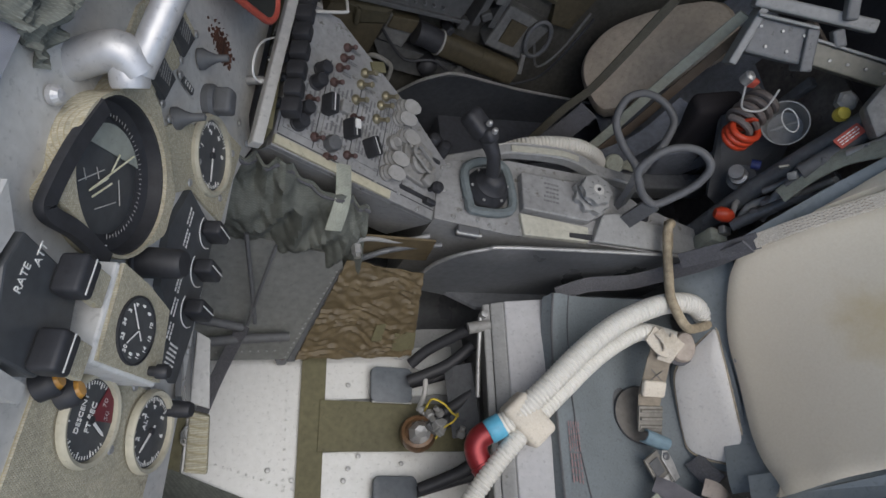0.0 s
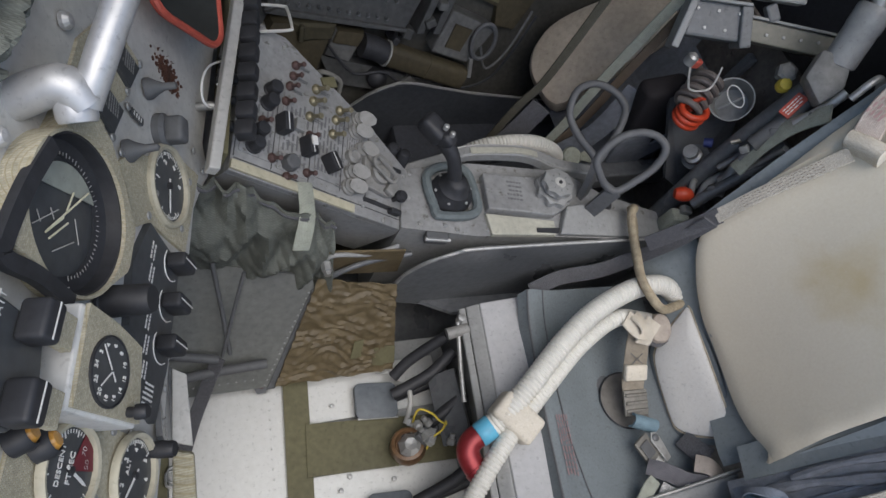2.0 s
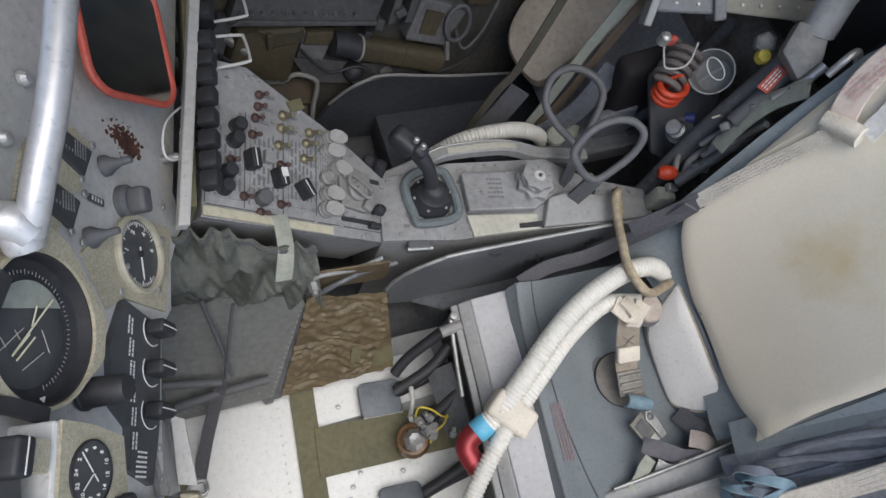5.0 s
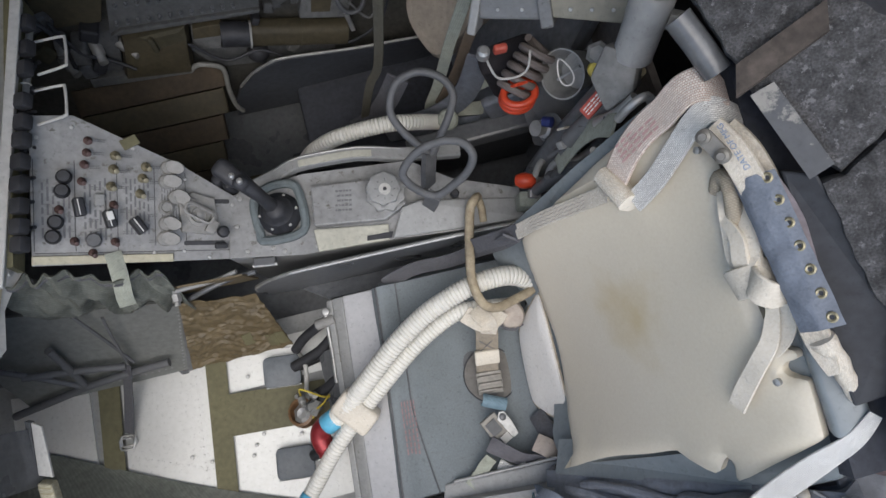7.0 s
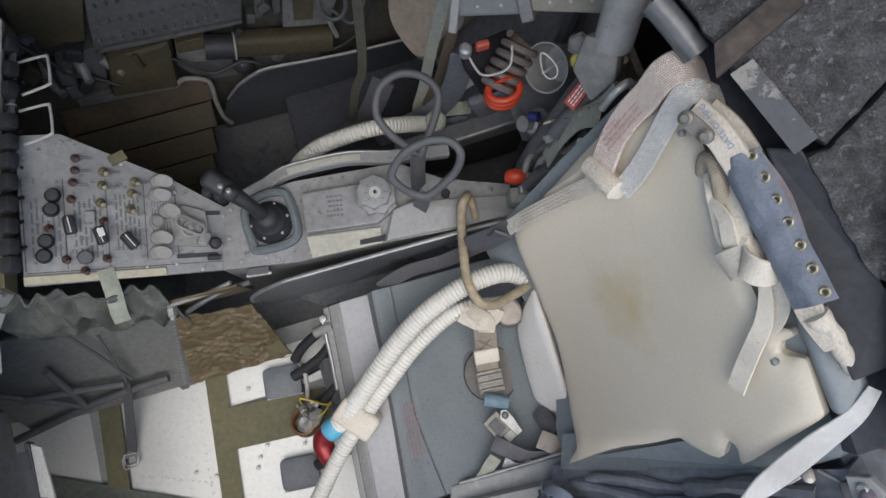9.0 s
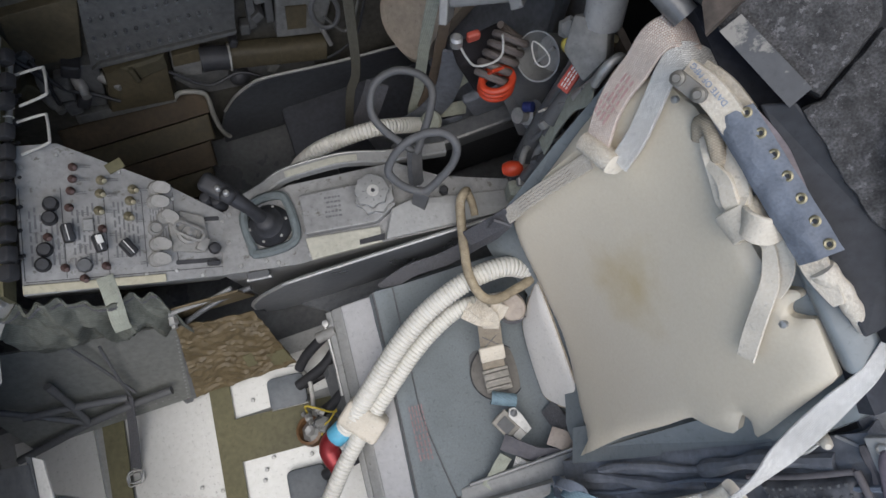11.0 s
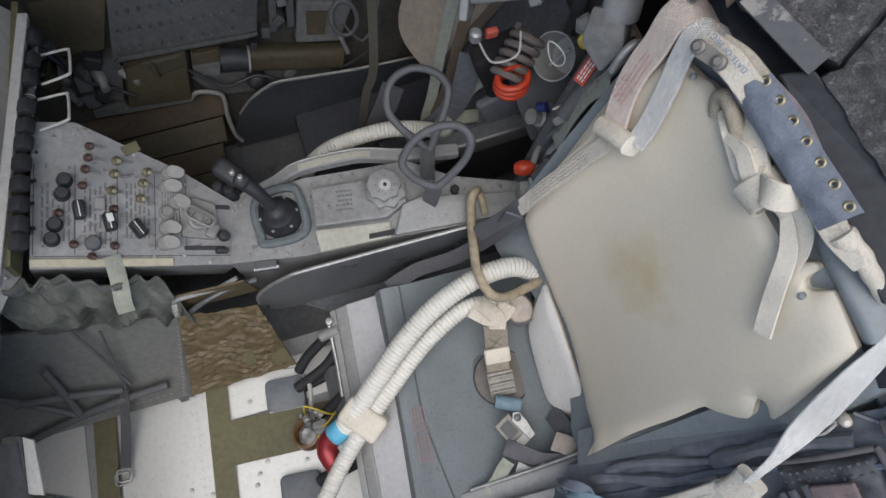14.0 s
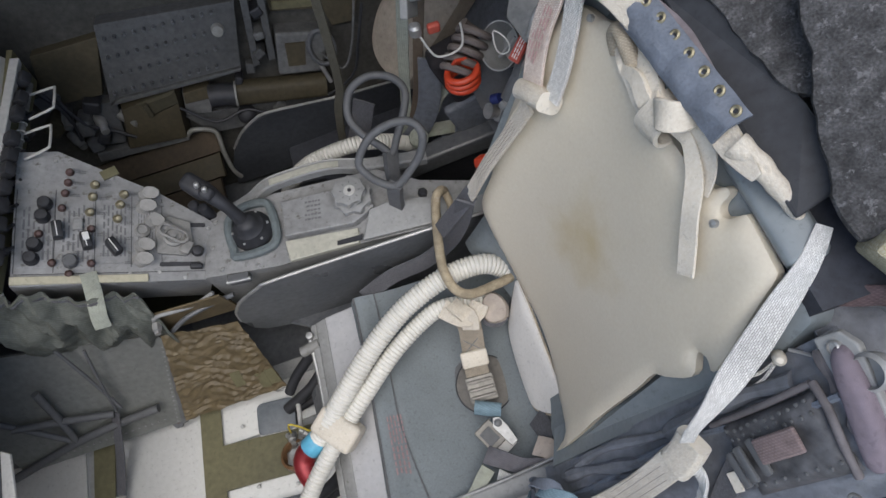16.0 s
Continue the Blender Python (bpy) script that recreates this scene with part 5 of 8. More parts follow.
part("head_backing", slab([on_back(a, w, -0.021) for a, w in ((-0.012, 0.325), (-0.02, 0.38), (0.03, 0.462), (0.40, 0.462), (0.445, 0.40), (0.40, 0.36), (0.06, 0.36), (0.03, 0.28))], 0.02), SEAT_ENAMEL, seat)
studs("pad_stud", seat, [(0.0042, -0.002), (0.0042, 0.003), (0, 0.004)], [frame_of(p + BN * 0.004, (0, 1, 0), BN.cross(V(0, 1, 0))) for p in (V(1.100, 0.551, 0.785), V(1.088, 0.815, 0.799), V(0.982, 0.662, 0.327), V(0.984, 0.569, 0.316))], STEEL)
part("foot_shell", sheet(lambda u, v: on_back(0.0 + 0.39 * u, -0.09 + 0.12 * v, min(-0.062, hollow(0.39 * u, max(-0.03, -0.09 + 0.12 * v)) - 0.016)), 24, 8, -0.01), SEAT_ENAMEL, seat, "blue-grey shell below the pad", smooth=True)
part("near_shell", sheet(lambda u, v: on_back(-0.024 + 0.05 * u, -0.05 + 0.38 * v, -0.015 - 0.03 * u), 8, 24, -0.008), SEAT_ENAMEL, seat, "blue-grey painted edge of the backrest", smooth=True)
# wide stain soaked into the leather, done in its material
pm = PAD.node_tree
geo = pm.nodes.new("ShaderNodeNewGeometry")
dist = pm.nodes.new("ShaderNodeVectorMath")
dist.operation = "DISTANCE"
dist.inputs[1].default_value = on_back(0.212, 0.215, -0.055)
pm.links.new(geo.outputs["Position"], dist.inputs[0])
nz = pm.nodes.new("ShaderNodeTexNoise")
nz.inputs["Scale"].default_value, nz.inputs["Detail"].default_value = 22, 6
pm.links.new(geo.outputs["Position"], nz.inputs["Vector"])
ad = pm.nodes.new("ShaderNodeMath")
ad.operation = "MULTIPLY_ADD"
pm.links.new(nz.outputs["Fac"], ad.inputs[0])
ad.inputs[1].default_value = 0.13
pm.links.new(dist.outputs["Value"], ad.inputs[2])
rp = pm.nodes.new("ShaderNodeMapRange")
rp.interpolation_type = "SMOOTHSTEP"
rp.inputs["From Min"].default_value, rp.inputs["From Max"].default_value = 0.055, 0.165
rp.inputs["To Min"].default_value, rp.inputs["To Max"].default_value = 0.66, 0.0
pm.links.new(ad.outputs["Value"], rp.inputs["Value"])
mx = pm.nodes.new("ShaderNodeMix")
mx.data_type = "RGBA"
bs = pm.nodes["Principled BSDF"]
pm.links.new(bs.inputs["Base Color"].links[0].from_socket, mx.inputs["A"])
mx.inputs["B"].default_value = (0.44, 0.325, 0.12, 1)
pm.links.new(rp.outputs["Result"], mx.inputs["Factor"])
pm.links.new(mx.outputs["Result"], bs.inputs["Base Color"])

# thigh pad standing against the backrest
t = thing("side_bolster", "white suede bolster with blue-grey edging beside the backrest", "cushion", at=(0.95, 0.6, 0.2))
bo = [V(0.974, 0.727, 0.308), V(0.968, 0.722, 0.292), V(0.95, 0.695, 0.245), V(0.937, 0.668, 0.214), V(0.931, 0.61, 0.206), V(0.929, 0.55, 0.203), V(0.931, 0.526, 0.207), V(0.945, 0.506, 0.232), V(0.966, 0.490, 0.275), V(0.972, 0.493, 0.287), V(0.974, 0.52, 0.293), V(0.975, 0.6, 0.299), V(0.976, 0.68, 0.304)]
bn = V(-0.90, -0.04, 0.42).normalized()
bc = sum(bo, V(0, 0, 0)) / len(bo)
pillow([p + (p - bc) * 0.10 + (p - bc).normalized() * 0.006 for p in bo], bn, [(1.0, -0.012), (0.99, -0.004), (0.95, -0.002)], SEAT_GREY, "edging", t, "blue-grey cloth edging", 3, 0.045)
pillow(bo, bn, [(1.0, -0.003), (0.975, 0.005), (0.9, 0.007), (0.5, 0.007)], PAD_WHITE, "suede", t, "scuffed white suede face", 3, 0.01)
part("seam", sweep(smooth_line([p + bn * 0.001 + (p - bc).normalized() * 0.001 for p in bo], 4, True), ring_section(0.0018, 6), closed=True), LEATHER_SEAM, t, "tan piped seam", smooth=True)

# oxygen and ventilation hoses
def ribbed(points, r, pitch=0.0072, bm=None):
    line = smooth_line(points, 10)
    fine = []
    for a, c in zip(line, line[1:]):
        k = max(1, round((c - a).length / (pitch / 8)))
        fine += [a.lerp(c, i / k) for i in range(k)]
    fine.append(line[-1])
    return sweep(fine, ring_section(r, 14), bm, swell=lambda i, s: 0.85 + 0.18 * abs(math.sin(math.pi * s / pitch)) ** 0.6)


t = thing("oxygen_hose", "pair of off-white ribbed oxygen hoses strapped together", "hose", at=(0.75, 0.66, 0.22))
h1 = [V(1.0, 0.70, 0.25), V(0.985, 0.733, 0.275), V(0.96, 0.758, 0.298), V(0.923, 0.773, 0.315), V(0.867, 0.772, 0.32), V(0.81, 0.759, 0.315), V(0.751, 0.736, 0.302), V(0.688, 0.697, 0.285), V(0.62, 0.644, 0.262), V(0.575, 0.610, 0.236), V(0.545, 0.594, 0.214)]
part("upper_hose", ribbed(h1, 0.0185), HOSE, t, smooth=True)
h2 = [V(0.93, 0.72, 0.255), V(0.883, 0.726, 0.27), V(0.833, 0.732, 0.28), V(0.792, 0.722, 0.275), V(0.729, 0.69, 0.265), V(0.663, 0.643, 0.25), V(0.595, 0.591, 0.232), V(0.538, 0.541, 0.215), V(0.5, 0.501, 0.2), V(0.47, 0.468, 0.19), V(0.43, 0.42, 0.18)]
part("lower_hose", ribbed(h2, 0.0155), HOSE, t, smooth=True)
bd = (h1[7] - h1[8]).normalized()
bm_ = frame_of(V(0.590, 0.604, 0.232), bd, V(-0.5, 0.85, 0.1))
part("binding", box((0.052, 0.082, 0.047), bm_ @ pose(0, -0.004, 0), 0.009, seg=3), COTTON, t, "cream cloth binding", smooth=True)
e = (V(0.533, 0.592, 0.214) - V(0.57, 0.608, 0.229)).normalized()
part("blue_band", lathe([(0.019, 0), (0.0205, 0.002), (0.0205, 0.026), (0.019, 0.028)], frame_of(V(0.553, 0.598, 0.219), e.orthogonal(), e.cross(e.orthogonal())), 20), BLUE, t, "sky blue tape band", smooth=True)
part("elbow", sweep(smooth_line([V(0.533, 0.590, 0.207), V(0.518, 0.582, 0.199), V(0.511, 0.569, 0.193), V(0.514, 0.552, 0.19), V(0.520, 0.540, 0.189)], 6), ring_section(0.0195, 16)), RED, t, "red anodised elbow fitting", smooth=True)
part("elbow_rim", lathe([(0.0185, 0), (0.0215, 0.001), (0.0215, 0.014), (0.017, 0.014), (0.015, -0.01)], frame_of(V(0.5185, 0.543, 0.189), (0.87, 0.48, 0), (0, 0.1, 1)), 20), RED, t, smooth=True)
part("blue_band", lathe([(0.0165, 0), (0.0175, 0.002), (0.0175, 0.02), (0.0165, 0.022)], frame_of(V(0.470, 0.468, 0.19), (0.9, -0.8, 0), (0, 0, 1)), 20), BLUE, t, smooth=True)
# cream rope loop round the hoses
t = thing("rope_loop", "worn cream rope loop hanging over the hoses", "rope", at=(0.89, 0.9, 0.35))
part("cord", tube([(0.905, 0.925, 0.335), (0.897, 0.918, 0.352), (0.885, 0.905, 0.352), (0.874, 0.87, 0.35), (0.862, 0.82, 0.348), (0.855, 0.775, 0.345), (0.862, 0.735, 0.346), (0.885, 0.72, 0.335), (0.93, 0.728, 0.315), (0.965, 0.738, 0.30), (0.99, 0.76, 0.28)], 0.0085, seg=10), ROPE, t, smooth=True)
part("tail", tube([(0.905, 0.925, 0.335), (0.908, 0.905, 0.328), (0.906, 0.88, 0.32)], 0.007, seg=10), ROPE, t, smooth=True)

# lap belt with buckle on the cushion
t = thing("lap_belt", "tan lap belt with steel adjuster and teal webbing", "seat belt", at=(0.86, 0.6, 0.22))
part("tan_band", strap([V(0.865, 0.712, 0.275), V(0.868, 0.69, 0.262), V(0.862, 0.655, 0.242), V(0.855, 0.62, 0.222), V(0.853, 0.585, 0.208)], 0.043, 0.004, V(-0.1, 0.35, 0.9)), mat("tan_webbing", (0.3, 0.26, 0.205), 0.85, vary=0.15, weave=148), t, smooth=True)
part("keeper", box((0.048, 0.03, 0.012), frame_of(V(0.858, 0.637, 0.237), (1, -0.1, 0), (0, 1, 0.55)), 0.004, seg=3), COTTON, t, smooth=True)
part("top_fold", strap([V(0.832, 0.725, 0.296), V(0.845, 0.712, 0.293), V(0.862, 0.70, 0.287), V(0.884, 0.702, 0.284), V(0.898, 0.715, 0.288)], 0.034, 0.005, [V(-0.3, 0.2, 1), V(-0.2, -0.3, 1), V(0, -0.4, 0.9), V(0.2, -0.3, 0.9), V(0.3, 0.2, 1)]), WEB_CREAM, t, smooth=True)
part("top_fold", strap([V(0.85, 0.728, 0.298), V(0.86, 0.712, 0.298), V(0.872, 0.695, 0.286), V(0.868, 0.68, 0.27)], 0.03, 0.005, [V(0.3, 0.1, 1), V(0.1, 0.4, 1), V(-0.3, -0.3, 0.9), V(-0.1, -0.4, 0.9)]), WEB_CREAM, t, smooth=True)
LEATHER = mat("worn_tan_leather", (0.4, 0.345, 0.295), 0.7, vary=0.15, scale=18)
pillow([V(0.898, 0.712, 0.27), V(0.915, 0.73, 0.282), V(0.934, 0.722, 0.284), V(0.943, 0.698, 0.274), V(0.932, 0.678, 0.262), V(0.902, 0.684, 0.26)], V(-0.25, -0.2, 1), [(1, 0), (0.92, 0.006), (0.7, 0.008), (0.35, 0.006)], LEATHER, "padded_end", t, "worn tan leather end", 3, 0.014)
part("end_edge", strap([V(0.897, 0.712, 0.266), V(0.90, 0.688, 0.256), V(0.918, 0.678, 0.256), V(0.936, 0.684, 0.262)], 0.012, 0.003, V(-0.2, -0.5, 0.8)), WEB_DARK, t, smooth=True)
for a in (-38, 38):
    part("stitching", box((0.036, 0.0012, 0.001), frame_of(V(0.862, 0.660, 0.247), (1, -0.1, 0), (0, 1, 0.5)) @ pose(0, 0, 0.0035, 0, 0, a), 0), GREY_DARK, t)
am = frame_of(V(0.853, 0.588, 0.214), (1, -0.08, 0.05), (0, 1, 0.35))
part("adjuster", box((0.05, 0.046, 0.005), am, 0.0015), GUNMETAL, t, "dull steel strap adjuster")
for yy in (-0.014, 0.0, 0.014):
    part("adjuster_bar", box((0.046, 0.006, 0.006), am @ pose(0, yy, 0.004), 0.002), GUNMETAL, t)
def teal_f(u, v):
    a = -0.6 + 3.6 * v
    c = V(0.830, 0.560, 0.214).lerp(V(0.872, 0.540, 0.216), u)
    return c + V(-0.35, -0.75, 0) * (0.015 * math.cos(a)) + V(0, 0, 0.016 * math.sin(a)) + V(0, 0, 0.002) * noise.noise(V(u * 6, v * 4, 2))


part("teal_wrap", sheet(teal_f, 12, 16, 0.003), TEAL, t, "faded teal webbing wrap", smooth=True)
lm = frame_of(V(0.845, 0.508, 0.216), (0.85, 0.42, 0), (-0.42, 0.85, 0.1))
part("latch_plate", box((0.036, 0.046, 0.006), lm @ pose(-0.006, 0.0, 0.0), 0.002), GUNMETAL, t)
part("latch_window", box((0.022, 0.028, 0.002), lm @ pose(-0.008, 0.0, 0.004), 0.0006), RUBBER, t)
part("latch_lever", plate([(-0.008, -0.034), (0.006, -0.034), (0.011, -0.006), (0.011, 0.016), (0.002, 0.022), (-0.009, 0.012)], 0.004, lm @ pose(0.016, -0.004, 0.004), bevel=0.001), STEEL, t)
part("latch_rivet", lathe([(0.007, 0), (0.007, 0.002), (0.004, 0.004), (0, 0.004)], lm @ pose(0.018, 0.006, 0.008), 14), GREY_DARK, t, smooth=True)
part("white_tag", box((0.03, 0.02, 0.002), lm @ pose(0.004, -0.03, -0.004), 0.0006), PAD_WHITE, t)
t = thing("loose_webbing", "crumpled grey and pale green webbing tails on the seat edge", "strap", at=(0.88, 0.45, 0.22))
part("grey_tail", strap([V(0.822, 0.478, 0.222), V(0.845, 0.46, 0.24), V(0.872, 0.44, 0.246), V(0.90, 0.428, 0.25), V(0.94, 0.412, 0.262)], 0.03, 0.003, [V(-0.1, 0.2, 1), V(-0.3, -0.3, 0.9), V(0, -0.6, 0.8), V(0.1, -0.4, 0.9), V(0, -0.7, 0.7)]), mat("mauve_grey_webbing", (0.17, 0.165, 0.18), 0.8, vary=0.15, weave=137), t, smooth=True)
part("grey_tail", strap([V(0.83, 0.44, 0.228), V(0.845, 0.425, 0.236), V(0.862, 0.42, 0.24), V(0.88, 0.428, 0.245)], 0.022, 0.003, [V(0, -0.5, 0.8), V(0.3, -0.2, 0.9), V(0, 0.4, 0.9), V(0, 0, 1)]), WEB_GREY, t, smooth=True)
part("pale_tail", strap([V(0.818, 0.455, 0.236), V(0.803, 0.443, 0.23), V(0.79, 0.43, 0.226), V(0.768, 0.412, 0.221)], 0.024, 0.003, [V(0.3, 0, 1), V(0, 0, 1), V(0, 0.1, 1), V(-0.1, 0, 1)]), STRAP_PALE, t, smooth=True)
part("tan_fold", strap([V(0.905, 0.463, 0.245), V(0.92, 0.452, 0.258), V(0.935, 0.435, 0.256), V(0.943, 0.42, 0.245)], 0.034, 0.004, V(0.1, 0.1, 1)), mat("pale_tan_leather", (0.5, 0.43, 0.37), 0.7, vary=0.12), t, smooth=True)
part("cord", tube([V(0.79, 0.41, 0.22), V(0.82, 0.404, 0.224), V(0.855, 0.4, 0.227), V(0.9, 0.4, 0.238)], 0.0045, seg=7), WEB_DARK, t, smooth=True)
part("black_webbing", strap([V(0.925, 0.51, 0.215), V(0.93, 0.485, 0.232), V(0.935, 0.465, 0.25)], 0.036, 0.004, V(-0.5, 0, 0.8)), WEB_DARK, t, smooth=True)
# dark anti-g hose along the guard
t = thing("dark_sheath", "dark grey webbing sheath running along the seat side", "strap", at=(0.8, 0.85, 0.3))
part("band", strap([V(0.70, 0.822, 0.225), V(0.76, 0.835, 0.245), V(0.83, 0.83, 0.275), V(0.88, 0.83, 0.32), V(0.905, 0.82, 0.40), V(0.918, 0.815, 0.48)], 0.03, 0.004, V(-0.3, -0.6, 0.6)), WEB_DARK, t, smooth=True)

# ---- shoulder harness ----
hs = thing("shoulder_harness", "cream and pink-flecked shoulder straps over the backrest", "harness", at=(1.02, 0.85, 0.7))
part("lower_strap", strap([V(0.928, 0.821, 0.486), V(0.957, 0.821, 0.554), V(0.984, 0.818, 0.609), V(1.016, 0.814, 0.677)], [0.024, 0.023, 0.023, 0.024], 0.006, [BN] * 4), WEB_CREAM, hs, smooth=True)
part("dark_strap", strap([V(0.871, 0.832, 0.374), V(0.904, 0.824, 0.441), V(0.931, 0.821, 0.492)], 0.028, 0.0045, [V(-0.8, -0.3, 0.5)] * 3), WEB_DARK, hs, smooth=True)
b = bmesh.new()
sew = [V(0.946, 0.821, 0.529), V(0.971, 0.819, 0.583), V(1.001, 0.815, 0.644)]
for k in range(4):
    for i in range(22):
        q = sew[0].lerp(sew[2], i / 22) + BN * 0.0062 + V(0, -0.0075 + 0.005 * k + 0.001 * (i % 2), 0)
        tube([q, q + (sew[2] - sew[0]) * 0.03], 0.0004, b, seg=4, straight=True)
part("stitching", b, THREAD, hs, "brown zigzag stitching")
part("fold", sweep(smooth_line([V(1.02, 0.835, 0.681), V(1.026, 0.812, 0.695), V(1.032, 0.789, 0.705)], 5), rounded(0.04, 0.026, 0.01, 3)), WEB_CREAM, hs, "thick stitched webbing fold", smooth=True)
part("pink_strap", strap([V(1.024, 0.825, 0.699), V(1.037, 0.848, 0.727), V(1.05, 0.862, 0.76), V(1.063, 0.868, 0.793), V(1.074, 0.876, 0.827), V(1.091, 0.874, 0.844), V(1.116, 0.862, 0.834)], 0.038, 0.005, [BN, BN, BN, BN, BN, V(-0.5, 0.1, 1), V(0.2, 0.3, 0.9)]), WEB_PINK, hs, "pink-flecked cream webbing", smooth=True)
part("grey_strap", strap([V(1.034, 0.789, 0.711), V(1.05, 0.802, 0.747), V(1.065, 0.822, 0.784), V(1.075, 0.838, 0.817), V(1.086, 0.846, 0.839), V(1.101, 0.842, 0.841), V(1.126, 0.832, 0.829)], 0.028, 0.005, [BN, BN, BN, BN, V(-0.7, 0, 0.7), V(-0.1, 0, 1), V(0.5, 0, 1)]), WEB_GREY, hs, "silver-grey webbing", smooth=True)
PRINT = mat("pink_print", (0.55, 0.35, 0.33), 0.8)
note_bars(hs, frame_of(V(1.046, 0.858, 0.751) + BN * 0.0035, V(0.4, 0.25, 0.9), V(0, 1, -0.3)), 0.07, 0.03, 4, PRINT, 31, "red_print")
# bolt link
t = thing("strap_link", "steel link with two bolts joining the straps", "buckle", at=(1.07, 0.81, 0.86))
lk = frame_of(V(1.066, 0.801, 0.868), V(0.35, -0.8, 0.1), V(0.6, 0.3, 0.6))
part("plate", plate(rounded(0.042, 0.016, 0.0075, 4), 0.005, lk), GUNMETAL, t)
for x in (-0.013, 0.013):
    part("bolt_head", lathe([(0.0075, 0), (0.0075, 0.004), (0.0045, 0.006), (0.004, 0.008), (0, 0.008)], lk @ pose(x, 0, 0.006), 16), GUNMETAL, t, smooth=True)
# white riser with the slate sleeve
SLN = V(-0.72, -0.05, 0.69).normalized()
t = thing("riser_strap", "white riser webbing in a slate blue sleeve with brass eyelets", "harness", at=(1.1, 0.7, 0.85))
rp_ = [V(1.072, 0.822, 0.858), V(1.083, 0.79, 0.866), V(1.098, 0.745, 0.858), V(1.108, 0.68, 0.855), V(1.109, 0.62, 0.855), V(1.110, 0.59, 0.855), V(1.111, 0.57, 0.857), V(1.112, 0.555, 0.858)]
part("webbing", strap([p - SLN * 0.006 for p in rp_], [0.03, 0.03, 0.03, 0.03, 0.028, 0.025, 0.018, 0.01], 0.009, SLN), WEB_CREAM, t, "white webbing", smooth=True)
part("second_webbing", strap([p + V(0.018, 0.0, 0.0) - SLN * 0.014 for p in rp_[:3]], 0.018, 0.007, SLN), WEB_CREAM, t, smooth=True)


def sleeve_f(u, v):
    p = V(1.108, 0.764, 0.851).lerp(V(1.121, 0.602, 0.857), u)
    side = V(0.72, 0.0, 0.69)
    a = (v - 0.5)
    return p + side * (a * 0.041) + SLN * (0.017 - 0.036 * a * a + 0.0035 * noise.noise(V(u * 8, v * 3, 2.0)) + 0.0015 * noise.noise(V(u * 21, v * 9, 5.0)))


part("sleeve", sheet(sleeve_f, 30, 12, 0.003), CLOTH_BLUE, t, "slate blue cloth sleeve", smooth=True)
for k in range(7):
    p = sleeve_f(0.04 + 0.15 * k, 0.82 if k else 0.8)
    em = frame_of(p + SLN * 0.0, V(0, 1, 0), SLN.cross(V(0, 1, 0)))
    part("eyelet", lathe([(0.0024, 0.0), (0.0056, 0.0), (0.0056, 0.0012), (0.004, 0.0022), (0.0024, 0.0012), (0.0024, 0.0)], em, 16), OLIVE_BRASS, t, "brass eyelet", smooth=True)
    part("eyelet_hole", lathe([(0.0027, 0.0004), (0.0027, 0.0008), (0, 0.0008)], em, 12), BLACK, t)
lettering("DATE OF MFG", 0.0085, frame_of(V(1.086, 0.793, 0.871) + SLN * 0.006, V(-0.2, 1, -0.1), V(-0.72, 0.0, -0.69)) @ pose(0.002, 0.0, 0.0), mat("blue_print", (0.2, 0.27, 0.4), 0.7), t)
part("cuff", sweep(smooth_line([V(1.116, 0.592, 0.854), V(1.128, 0.566, 0.848), V(1.14, 0.542, 0.835), V(1.152, 0.522, 0.818), V(1.16, 0.508, 0.80)], 6), ring_section(0.0125, 12), swell=lambda i, s: (1.0 - 0.75 * min(1, s / 0.14)) * (1 + 0.07 * math.sin(i * 1.3))), WEB_CREAM, t, "frayed white webbing wrapped into a roll", smooth=True)
# knotted tie
t = thing("knotted_tie", "knotted cream cotton tie hanging on the backrest", "tie", at=(1.07, 0.65, 0.82))
part("top_loop", tube([on_back(0.27, 0.452, 0.008), on_back(0.29, 0.456, 0.014), on_back(0.312, 0.464, 0.018), on_back(0.331, 0.463, 0.014), on_back(0.337, 0.45, 0.006), on_back(0.325, 0.436, -0.002)], 0.009, n=6, seg=10), mat("tan_cotton", (0.45, 0.39, 0.3), 0.85, weave=148), t, "tan cotton loop", smooth=True)
part("hanging_band", strap([on_back(0.322, 0.45, 0.008), on_back(0.30, 0.452, 0.016), on_back(0.275, 0.447, 0.016), on_back(0.25, 0.444, 0.018), on_back(0.23, 0.446, 0.016)], [0.014, 0.019, 0.02, 0.021, 0.018], 0.008, [BN, BN + V(0, 0, 0.3), BN, BN + V(0, -0.3, 0), BN]), COTTON, t, smooth=True)
part("hanging_band", strap([on_back(0.305, 0.462, 0.006), on_back(0.285, 0.468, 0.014), on_back(0.262, 0.468, 0.02), on_back(0.242, 0.464, 0.022), on_back(0.226, 0.46, 0.016)], [0.014, 0.018, 0.021, 0.02, 0.016], 0.008, [BN, BN + V(0, 0.4, 0), BN + V(0, 0, 0.4), BN, BN]), COTTON, t, smooth=True)
part("hanging_band", strap([on_back(0.292, 0.447, 0.02), on_back(0.268, 0.458, 0.026), on_back(0.246, 0.455, 0.028), on_back(0.228, 0.45, 0.02)], [0.01, 0.017, 0.019, 0.016], 0.007, BN), COTTON, t, smooth=True)


